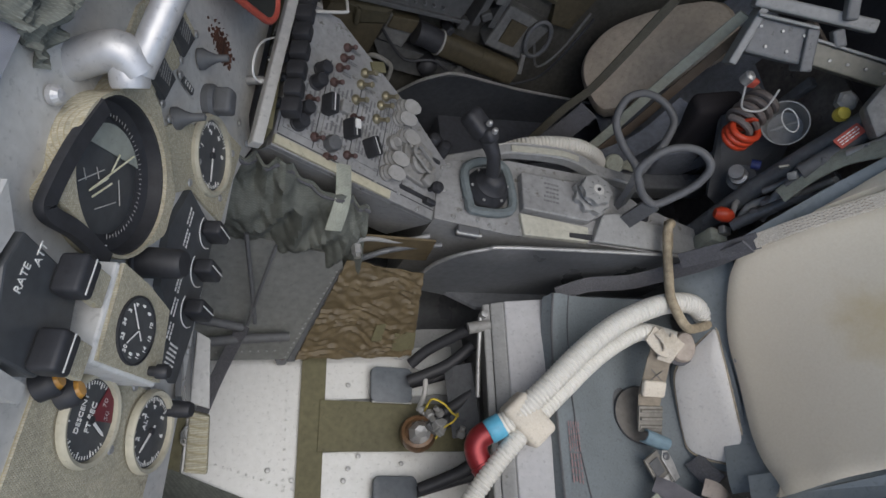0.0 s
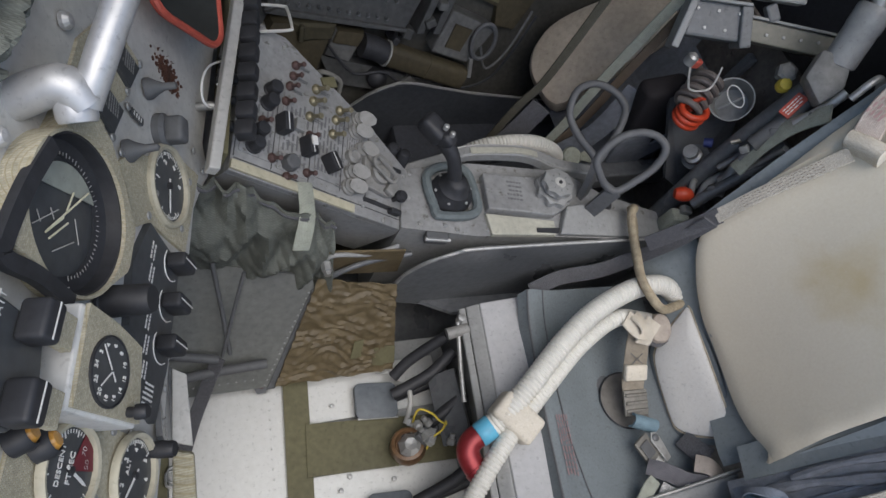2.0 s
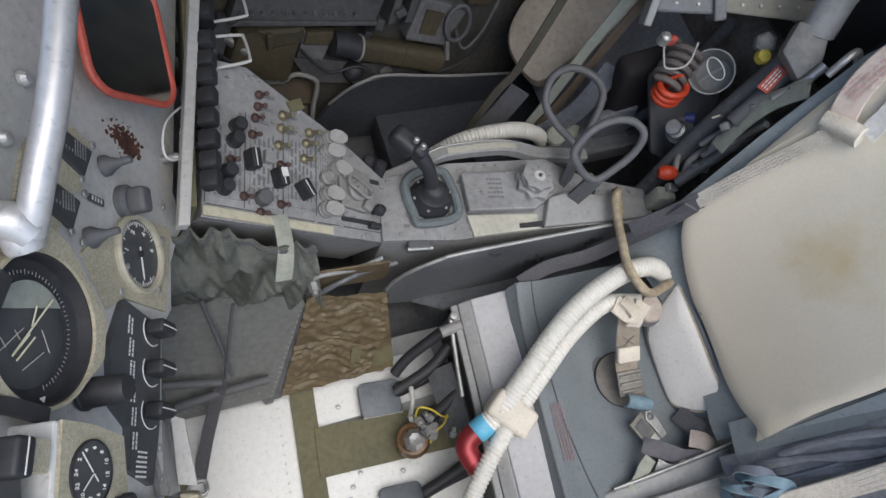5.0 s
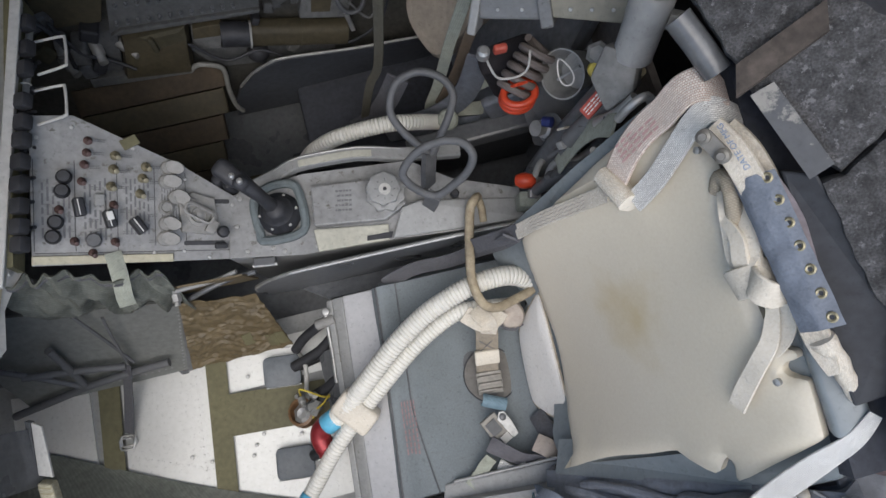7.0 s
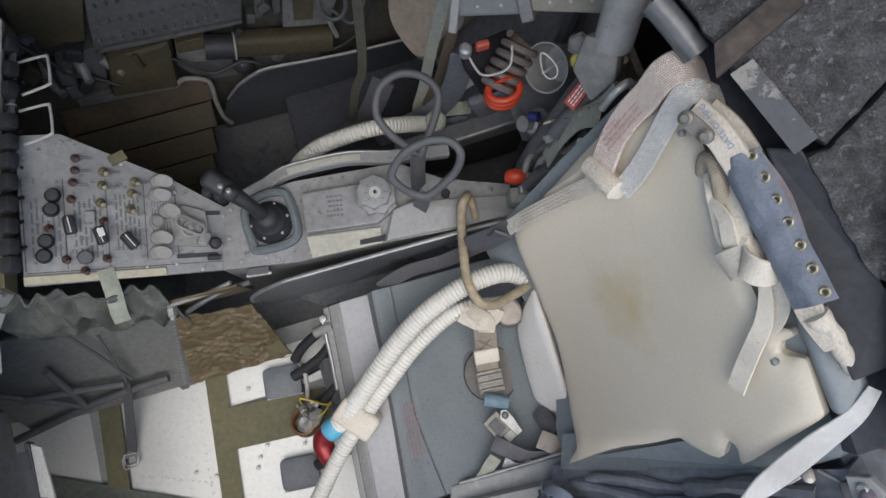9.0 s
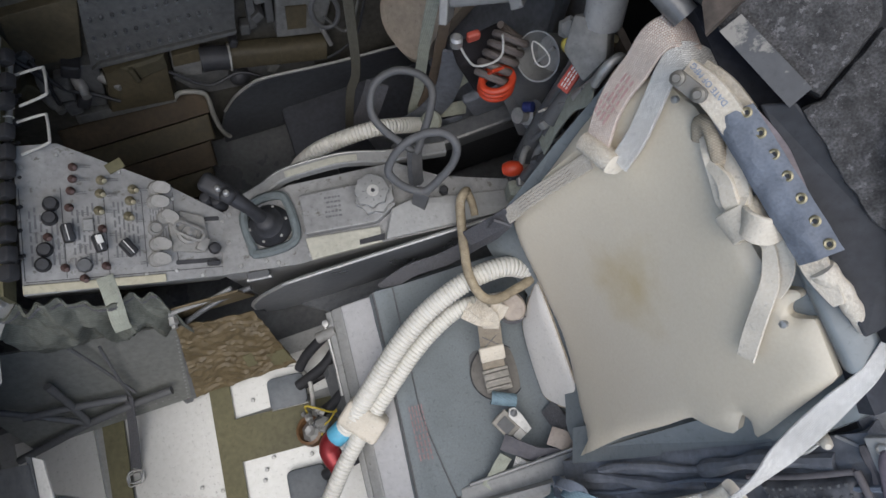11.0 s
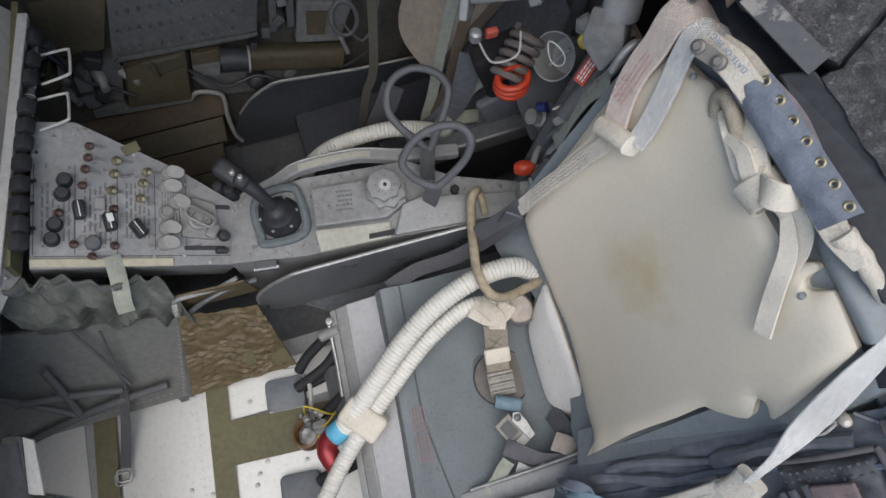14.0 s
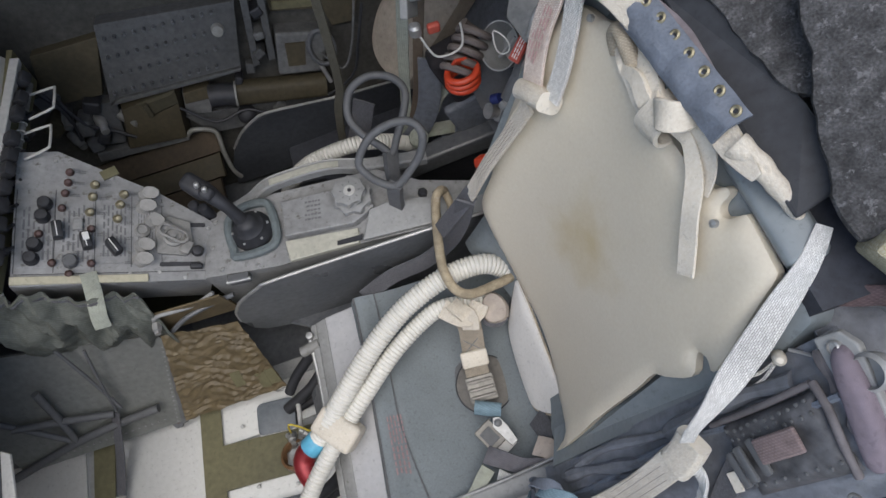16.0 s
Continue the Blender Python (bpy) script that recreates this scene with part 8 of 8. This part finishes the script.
GUN_LIGHT = mat("scuffed_canister_paint", (0.33, 0.33, 0.325), 0.4, vary=0.12, scale=16, wear=(0.2, 0.2, 0.19), wear_amount=0.3, wear_scale=40)
t = thing("drogue_canister", "grey cylindrical canister with a bolt on top", "canister", at=(1.12, 1.0, 0.68))
ca, cb = V(1.099, 0.983, 0.686), V(1.112, 1.025, 0.775)
cd = (cb - ca).normalized()
cmx = frame_of(ca, cd.orthogonal(), cd.cross(cd.orthogonal()))
part("cylinder", lathe([(0.022, 0.0), (0.0265, 0.003), (0.0265, 0.06), (0.0275, 0.062), (0.0275, 0.092), (0.024, 0.098), (0, 0.098)], cmx, 28), GUN_LIGHT, t, smooth=True)
part("neck", lathe([(0.013, 0.097), (0.013, 0.108), (0.009, 0.11), (0.009, 0.125), (0, 0.126)], cmx, 16), STEEL, t, smooth=True)
part("cap", box((0.022, 0.018, 0.012), cmx @ pose(0, 0, 0.124), 0.003), STEEL, t)
t = thing("gun_body", "grey cast gun body with a red placard", "actuator", at=(1.09, 0.98, 0.58))
part("casting", slab([V(1.068, 0.99, 0.635), V(1.088, 1.018, 0.672), V(1.122, 0.985, 0.682), V(1.112, 0.95, 0.655), V(1.08, 0.94, 0.625)], 0.04, bevel=0.006), GUN_GREY, t, smooth=True)
part("tube", tube([(1.035, 0.935, 0.53), (1.07, 0.95, 0.585), (1.10, 0.965, 0.63)], 0.014, n=4, seg=14), RUBBER, t, smooth=True)
rm = frame_of(V(1.062, 0.957, 0.612), V(0.55, 0.35, 0.6), V(-0.3, 0.8, -0.2))
part("placard", plate(rounded(0.045, 0.02, 0.002), 0.004, rm), RED_LINE, t, "red placard")
note_bars(t, rm @ pose(0, 0, 0.004), 0.036, 0.014, 3, WHITE, 61)
part("yellow_cap", lathe([(0.012, 0), (0.013, 0.01), (0.01, 0.018), (0, 0.019)], Matrix.Translation((1.085, 1.012, 0.598)) @ pose(0, 0, 0, 20, -30, 0), 14), YELLOW, t, "dull yellow cap", smooth=True)
part("nut", lathe([(0.018, 0), (0.018, 0.014), (0.012, 0.018), (0, 0.018)], Matrix.Translation((1.09, 1.03, 0.61)) @ pose(0, 0, 0, 20, -30, 0), 6), GUN_GREY, t)
part("copper_stud", lathe([(0.007, 0), (0.007, 0.012), (0, 0.013)], Matrix.Translation((1.118, 0.97, 0.65)), 10), OLIVE_BRASS, t, smooth=True)
t = thing("red_knob", "orange-red bulb knob on a steel bracket", "knob", at=(0.985, 0.918, 0.39))
part("bulb", lathe([(0.0, -0.019), (0.009, -0.017), (0.0135, -0.008), (0.0145, 0.0), (0.012, 0.012), (0.006, 0.018), (0, 0.019)], Matrix.Translation((0.985, 0.92, 0.395)) @ pose(0, 0, 0, 0, 75, -20), 18), REDP, t, smooth=True)
part("bracket", box((0.035, 0.012, 0.012), Matrix.Translation((1.015, 0.915, 0.385)) @ pose(0, 0, 0, 0, 20, -15), 0.003), STEEL, t)
part("socket", box((0.04, 0.03, 0.05), Matrix.Translation((0.992, 0.893, 0.34)) @ pose(0, 0, 0, 0, 0, -12), 0.006), STRAP_PALE, t, "pale cloth wrapped socket", smooth=True)
part("clamp", box((0.022, 0.016, 0.014), Matrix.Translation((1.0, 0.898, 0.372)) @ pose(0, 0, 0, 10, 10, -12), 0.003), STEEL, t)
t = thing("lever_cluster", "cluster of grey levers and loose webbing behind the seat", "linkage", at=(1.03, 0.93, 0.45))
for pts, r in (([(1.02, 0.9, 0.38), (1.035, 0.93, 0.41), (1.07, 0.94, 0.43)], 0.008), ([(1.04, 0.9, 0.42), (1.05, 0.93, 0.47), (1.075, 0.95, 0.52)], 0.009), ([(1.0, 0.92, 0.40), (1.02, 0.945, 0.4), (1.045, 0.95, 0.39)], 0.006)):
    part("lever", tube(pts, r, n=4), GREY, t, smooth=True)
part("lug", box((0.03, 0.02, 0.025), Matrix.Translation((1.055, 0.925, 0.44)) @ pose(0, 0, 0, 20, 10, 30), 0.005), GREY, t, smooth=True)
part("lug", box((0.022, 0.024, 0.02), Matrix.Translation((1.035, 0.915, 0.40)) @ pose(0, 0, 0, 40, 10, 10), 0.004), STEEL, t, smooth=True)
part("blue_cap", lathe([(0.009, 0), (0.009, 0.016), (0, 0.018)], Matrix.Translation((1.03, 1.0, 0.45)) @ pose(0, 0, 0, 30, 50, 0), 12), mat("navy_cap", (0.02, 0.03, 0.12), 0.4), t, smooth=True)
part("pale_webbing", strap([V(1.02, 0.91, 0.49), V(1.04, 0.925, 0.54), V(1.055, 0.925, 0.60), V(1.06, 0.905, 0.66)], 0.034, 0.004, V(-0.8, 0.3, 0.4)), STRAP_PALE, t, smooth=True)
for pts, r, mt in (([(1.03, 0.925, 0.50), (1.05, 0.935, 0.545), (1.07, 0.94, 0.58)], 0.007, RUBBER), ([(1.02, 0.935, 0.46), (1.045, 0.94, 0.50), (1.05, 0.955, 0.53)], 0.006, GREY_DARK), ([(1.0, 0.90, 0.39), (1.03, 0.905, 0.44), (1.065, 0.91, 0.50), (1.08, 0.915, 0.56)], 0.011, GREY_DARK), ([(1.045, 0.915, 0.46), (1.06, 0.91, 0.52), (1.055, 0.9, 0.57)], 0.006, STEEL), ([(1.06, 0.93, 0.60), (1.075, 0.925, 0.65), (1.09, 0.93, 0.68)], 0.008, STEEL)):
    part("rod", tube(pts, r, n=4), mt, t, smooth=True)
for x, y, z, sz, tn in ((1.03, 0.935, 0.52, 0.02, 20), (1.055, 0.94, 0.565, 0.022, 50), (1.02, 0.91, 0.43, 0.018, 35), (1.07, 0.925, 0.625, 0.02, 10), (1.085, 0.94, 0.655, 0.022, 65)):
    part("link_block", box((sz, sz * 0.7, sz * 0.8), Matrix.Translation((x, y, z)) @ pose(0, 0, 0, tn, tn * 0.6, tn), 0.003), RUBBER if tn % 20 else GREY, t, smooth=True)
part("pink_tag", box((0.02, 0.004, 0.016), Matrix.Translation((1.045, 0.965, 0.5)) @ pose(0, 0, 0, 20, 30, 10), 0.001), COTTON, t)
part("strap_hook", tube([(1.05, 0.9, 0.70), (1.06, 0.905, 0.73), (1.08, 0.91, 0.735), (1.09, 0.9, 0.72)], 0.006, n=4), STEEL, t, smooth=True)

# ---- head end: foam lining and dark gap behind the seat ----
# near-black colour that stands for the shade in the gap
GAP = mat("gap_black", (0.05, 0.054, 0.066), 0.9, vary=0.2)
part("top_frame", box((0.04, 0.37, 0.03), Matrix.Translation((1.148, 0.668, 0.803)) @ pose(0, 0, 0, 0, -25, 0), 0.008, seg=3), SEAT_ENAMEL, seat, smooth=True)
t = thing("head_box", "near-black box standing for the shaded gap behind the straps", "head box", at=(1.2, 0.75, 0.7))
part("cover", slab([V(1.125, 0.90, 0.84), V(1.135, 0.44, 0.80), V(1.40, 0.44, 0.80), V(1.40, 1.0, 0.84)], 0.3), GAP, t)
part("grey_rail", tube([(1.07, 0.94, 0.872), (1.085, 0.91, 0.866), (1.1, 0.878, 0.858)], 0.015, n=4), GREY_DARK, t, smooth=True)


def foam_pad(name, label, pts, normal, thick, seed):
    """A worn foam pad with a ragged edge and a pitted face."""
    rnd = random.Random(seed)
    p = [Vector(q) for q in pts]
    ring = []
    for a, c in zip(p, p[1:] + p[:1]):
        k = max(2, int((c - a).length / 0.012))
        ring += [a.lerp(c, i / k) + V(rnd.uniform(-1, 1), rnd.uniform(-1, 1), rnd.uniform(-1, 1)) * 0.0022 for i in range(k)]
    t = thing(name, label, "foam pad", "charcoal foam pads", at=p[0])
    pillow(ring, normal, [(1.0, -0.004), (0.985, 0.002), (0.95, 0.003), (0.7, 0.002), (0.4, 0.003)], FOAM, "foam", t, "", 0, thick)
    return t


LN = V(-0.5, -0.2, 0.85).normalized()
foam_pad("foam_pad", "charcoal foam pad glued behind the seat head", [V(1.076, 0.96, 0.895), V(1.17, 0.915, 0.943), V(1.23, 0.84, 0.956), V(1.22, 0.78, 0.936), V(1.163, 0.739, 0.895), V(1.112, 0.842, 0.887)], LN, 0.03, 1)
foam_pad("foam_pad", "charcoal foam pad with torn corners beside the head", [V(1.141, 0.735, 0.892), V(1.163, 0.739, 0.896), V(1.22, 0.775, 0.933), V(1.28, 0.7, 0.948), V(1.24, 0.56, 0.898), V(1.168, 0.61, 0.876)], LN, 0.03, 2)
foam_pad("foam_pad", "large ragged charcoal foam pad over the near shoulder", [V(1.18, 0.672, 0.94), V(1.176, 0.62, 0.913), V(1.165, 0.566, 0.88), V(1.156, 0.5, 0.856), V(1.162, 0.472, 0.85), V(1.26, 0.44, 0.888), V(1.35, 0.5, 0.968), V(1.36, 0.68, 1.048), V(1.27, 0.72, 1.018)], V(-0.6, -0.3, 0.75), 0.035, 3)
STRIP = mat("chipped_slate_paint", (0.075, 0.078, 0.084), 0.6, wear=(0.24, 0.23, 0.21), wear_amount=0.55, wear_scale=26)
t = thing("metal_strip", "chipped grey metal strip along the foam", "strip", at=(1.11, 0.8, 0.89))
part("strip", slab([V(1.108, 0.838, 0.886), V(1.126, 0.842, 0.9), V(1.158, 0.752, 0.897), V(1.14, 0.745, 0.882)], 0.012), STRIP, t)
studs("screw", t, screw_profile(0.004), [frame_of(V(1.125 + 0.02 * k, 0.81 - 0.045 * k, 0.8925), (0, 1, 0), LN.cross(V(0, 1, 0))) for k in range(2)], STEEL)
t = thing("slate_board", "smooth dark slate board along the foam's edge", "board", at=(1.13, 0.68, 0.87))
part("board", slab([V(1.132, 0.765, 0.855), V(1.152, 0.75, 0.876), V(1.185, 0.6, 0.862), V(1.2, 0.53, 0.842), V(1.15, 0.52, 0.815), V(1.135, 0.6, 0.836)], 0.02, bevel=0.003), mat("slate_board_paint", (0.03, 0.032, 0.037), 0.7, vary=0.2, scale=20), t)
part("cloth_edge", strap([V(1.116, 0.757, 0.868), V(1.121, 0.73, 0.868), V(1.125, 0.707, 0.866), V(1.128, 0.678, 0.86), V(1.134, 0.64, 0.85)], [0.006, 0.011, 0.013, 0.013, 0.009], 0.003, V(-0.5, -0.5, 0.7)), mat("faded_mauve_cloth", (0.2, 0.175, 0.185), 0.85, vary=0.2), t, "torn mauve cloth edge", smooth=True)
t = thing("brown_lath", "splintered brown wooden lath on the foam", "lath", at=(1.1, 0.87, 0.9))
part("lath", slab([V(1.094, 0.838, 0.885), V(1.1, 0.868, 0.893), V(1.17, 0.892, 0.943), V(1.166, 0.865, 0.938)], 0.01), mat("weathered_brown_wood", (0.065, 0.053, 0.045), 0.8, vary=0.35, scale=40), t)
t = thing("khaki_block", "ribbed khaki cushion block below the foam", "cushion", at=(1.2, 0.45, 0.85))
part("block", slab([V(1.173, 0.48, 0.822), V(1.22, 0.497, 0.85), V(1.27, 0.425, 0.84), V(1.21, 0.405, 0.81)], 0.06, bevel=0.006), KHAKI, t, smooth=True)

# ---- near side of the seat ----
BU = V(0.435, 0.0, 0.9).normalized()
t = thing("side_pack", "dark navy padded pack strapped along the seat's near side", "pack", at=(1.0, 0.35, 0.5))


PACK_DEPTH = -0.03


def pack_f(u, v):
    # u up the seat, v away from the pad
    p = on_back(-0.02, -0.08) + BU * (0.53 * u) + V(0, -0.135, 0) * v
    return p + BN * (-0.02 + 0.012 * math.sin(v * 3.1) + 0.006 * noise.noise(V(u * 3, v * 7 + u * 2, 1)) + 0.0035 * (0.4 - abs(noise.noise(V(u * 7 + v * 3, v * 13, 4)))))


part("cover", sheet(pack_f, 90, 50, PACK_DEPTH), CLOTH_NAVY, t, smooth=True)
part("flap_seam", tube([pack_f(k / 20, 0.32 + 0.05 * math.sin(k * 0.4)) + BN * 0.003 for k in range(21)], 0.0035, n=3, seg=6), CLOTH_BLUE, t, smooth=True)
OILY = mat("oil_stained_cloth", (0.08, 0.08, 0.085), 0.55, vary=0.35, scale=40, wear=(0.12, 0.1, 0.095), wear_amount=0.4, wear_scale=50)
PIPING = mat("worn_grey_piping", (0.13, 0.12, 0.125), 0.8, vary=0.2)


def pocket_at(a, w, out=0.02):
    """A point on the pack: metres away from the pad, metres up the seat, and out."""
    return on_back(-a, w, out - 0.022)


def pocket_f(u, v):
    p = pocket_at(0.058 + 0.072 * v, 0.305 + 0.115 * u)
    edge = min(u, 1 - u, v, 1 - v)
    return p + BN * (0.012 * (1 - math.exp(-edge / 0.06)) + 0.003 * noise.noise(V(u * 6, v * 5, 3)))


part("pocket", sheet(pocket_f, 30, 24, -0.012), OILY, t, "oil stained dark pocket", smooth=True)
part("pocket_piping", tube([pocket_at(0.052, 0.424, 0.024), pocket_at(0.075, 0.428, 0.03), pocket_at(0.105, 0.422, 0.03), pocket_at(0.134, 0.412, 0.022)], 0.004, n=6), PIPING, t, smooth=True)
part("pocket_piping", tube([pocket_at(0.052, 0.422, 0.024), pocket_at(0.054, 0.36, 0.026), pocket_at(0.054, 0.29, 0.02)], 0.0035, n=6), PIPING, t, smooth=True)
part("strap_end", box((0.05, 0.024, 0.006), frame_of(pocket_at(0.09, 0.37, 0.04), BU, V(0, 1, 0)), 0.0025, seg=3), mat("dusky_pink_webbing", (0.25, 0.19, 0.185), 0.85, vary=0.2, weave=148), t, "faded pink strap end", smooth=True)
for k in range(3):
    part("buckle", box((0.01, 0.036, 0.006), frame_of(pocket_at(0.094 + 0.003 * k, 0.342 - 0.015 * k, 0.038 + 0.004 * (k == 1)), BU + V(0, 0.12, 0), V(0, 1, 0)), 0.0025, seg=2), GREY_DARK if k == 1 else RUBBER, t, smooth=True)
part("label", box((0.012, 0.02, 0.002), frame_of(pocket_at(0.11, 0.296, 0.034), BU, V(0, 1, 0)), 0.0006), COTTON, t, "small pale cloth label")
part("dark_strap", strap([pocket_at(0.095, 0.315, 0.034), pocket_at(0.108, 0.285, 0.028), pocket_at(0.13, 0.25, 0.026)], 0.026, 0.004, BN), WEB_DARK, t, smooth=True)
random.seed(21)
places = []
for v0, n in ((0.1, 11), (0.22, 11), (0.86, 9)):
    places += [frame_of(pocket_f(0.08 + 0.84 * k / (n - 1), v0 + random.uniform(-0.03, 0.03)), (0, 1, 0), BN.cross(V(0, 1, 0))) for k in range(n)]
studs("stud", t, [(0.0023, 0), (0.0018, 0.0014), (0, 0.0018)], places, RUBBER, 7)
# deep folds of the cover beside the roll
for k, (a0, a1, w0, w1) in enumerate(((0.03, 0.09, 0.438, 0.438), (0.06, 0.13, 0.444, 0.43), (0.04, 0.044, 0.22, 0.40), (0.036, 0.04, 0.02, 0.25), (0.05, 0.06, -0.02, 0.22), (0.08, 0.07, 0.04, 0.25), (0.11, 0.1, 0.02, 0.26))):
    pts = [pocket_at(a0 + (a1 - a0) * s + 0.006 * math.sin(5 * s + k), w0 + (w1 - w0) * s, 0.012 + 0.006 * math.sin(math.pi * s)) for s in (0, 0.25, 0.5, 0.75, 1)]
    part("fold", sweep(smooth_line(pts, 5), ring_section(0.006 + 0.002 * (k % 3), 8), swell=lambda i, s: 1.0 + 0.25 * math.sin(i * 0.7)), PIPING if k < 2 else CLOTH_NAVY, t, smooth=True)
pillow([pocket_at(a, w, 0.02) for a, w in ((0.034, 0.455), (0.036, 0.466), (0.06, 0.466), (0.1, 0.458), (0.126, 0.447), (0.136, 0.432), (0.128, 0.424), (0.09, 0.437), (0.05, 0.447))], BN, [(1.0, 0.0), (0.94, 0.006), (0.8, 0.01), (0.5, 0.012)], mat("mauve_grey_cloth", (0.24, 0.2, 0.235), 0.8, weave=420), "mauve_roll", t, "mauve-grey padded roll", 4, 0.02)
t = thing("bracket_plate", "pale perforated bracket with two large bolts", "bracket", at=(1.12, 0.36, 0.79))
part("plate", slab([V(1.128, 0.423, 0.784), V(1.14, 0.421, 0.804), V(1.146, 0.405, 0.81), V(1.144, 0.345, 0.796), V(1.131, 0.337, 0.772)], 0.01, bevel=0.002), GREY, t)
BV = BN.cross(V(0, 1, 0))
for p in (V(1.136, 0.409, 0.796), V(1.135, 0.35, 0.784)):
    part("bolt", lathe([(0.0095, 0), (0.0095, 0.003), (0.007, 0.005), (0.006, 0.011), (0.0045, 0.012), (0.004, 0.0095), (0, 0.0095)], frame_of(p + BN * 0.002, (0, 1, 0), BV), 20), STEEL, t, smooth=True)
part("bearing", lathe([(0.015, 0), (0.0165, 0.012), (0.0135, 0.016), (0.012, 0.006), (0, 0.005)], frame_of(V(1.146, 0.381, 0.806) + BN * 0.0, (0, 1, 0), BV), 22), GREY, t, smooth=True)
studs("hole", t, [(0.0022, 0.0), (0.0022, 0.001), (0, 0.001)], [frame_of(V(1.1305 + 0.0008 * (k % 2), 0.417 - 0.0075 * k, 0.7865 - 0.0011 * k), (0, 1, 0), BV) for k in range(10)], BLACK)
note_bars(t, frame_of(V(1.136, 0.375, 0.7925) + BN * 0.0015, V(0, 1, 0), BV), 0.04, 0.007, 1, GREY_DARK, 71)
t = thing("grey_tube", "short grey tube fitting beside the bracket", "fitting", at=(1.12, 0.32, 0.83))
part("tube", tube([V(1.138, 0.33, 0.778), V(1.146, 0.325, 0.798), V(1.154, 0.32, 0.818)], 0.017, n=4, seg=14), GREY, t, smooth=True)
t = thing("pink_flap", "dusky pink cloth flap hanging from the head box", "cloth", at=(1.13, 0.43, 0.83))


def flap_f(u, v):
    p = V(1.146, 0.46, 0.78).lerp(V(1.224, 0.415, 0.818), u)
    return p + V(0.01, 0.014, 0.006) * (v - 0.6) + V(0.004, 0, 0.004) * noise.noise(V(u * 5, v * 3, 7))


part("flap", sheet(flap_f, 14, 8, 0.003), mat("dusky_pink_cloth", (0.15, 0.105, 0.11), 0.85, vary=0.2, weave=148), t, smooth=True)
t = thing("dark_drape", "dark navy cloth drape filling the gap beside the head box", "cloth", at=(1.17, 0.4, 0.79))
part("cloth", sheet(lambda u, v: V(1.142 + 0.16 * u, 0.49 - 0.17 * v - 0.02 * u, 0.76 + 0.03 * u + 0.012 * noise.noise(V(u * 5, v * 5, 4))), 24, 24, 0.004), CLOTH_NAVY, t, smooth=True)
t = thing("crumpled_webbing", "crumpled grey-blue webbing bundle by the seat's edge", "strap", at=(0.91, 0.38, 0.36))
for k, (a, c) in enumerate(((V(0.885, 0.405, 0.335), V(0.92, 0.385, 0.39)), (V(0.893, 0.395, 0.345), V(0.935, 0.362, 0.405)), (V(0.90, 0.38, 0.35), V(0.92, 0.35, 0.378)), (V(0.88, 0.39, 0.32), V(0.915, 0.36, 0.37)))):
    mid = (a + c) / 2 + BN * (0.03 + 0.008 * k)
    part("fold", strap([a + BN * 0.015, mid + V(0, 0.012, 0.0), c + BN * 0.02, mid - V(0, 0.02, 0.01), a + BN * 0.02 - V(0, 0.01, 0)], 0.018, 0.003, [BN, V(0, 0.6, 0.6), BN, V(0, -0.6, 0.6), BN]), TEAL if k % 2 else CLOTH_BLUE, t, smooth=True)
t = thing("ring_pull", "thin wire ring pull on the pack", "ring", at=(1.11, 0.285, 0.74))
part("ring", tube([V(1.085, 0.294 + 0.008 * math.cos(k), 0.785 + 0.012 * math.sin(k)) for k in [i * 0.785 for i in range(8)]], 0.0014, n=3, closed=True, seg=6), STEEL, t, smooth=True)
t = thing("near_ledge", "grey painted seat bucket ledge with a bright edge", "ledge", at=(0.85, 0.40, 0.2))
part("ledge", slab([V(0.72, 0.425, 0.205), V(0.70, 0.36, 0.20), V(0.92, 0.35, 0.27), V(0.95, 0.43, 0.29)], 0.03, bevel=0.004), GREY, t)
part("bright_edge", tube([(0.74, 0.427, 0.212), (0.86, 0.43, 0.252), (0.95, 0.435, 0.292)], 0.003, n=3), STEEL, t, smooth=True)
t = thing("side_console", "dark side console with black boxes on the near wall", "console", at=(0.7, 0.28, 0.2))
part("body", box((1.3, 0.14, 0.30), Matrix.Translation((0.5, 0.255, 0.12)), 0.01), GREY_DARK, t)
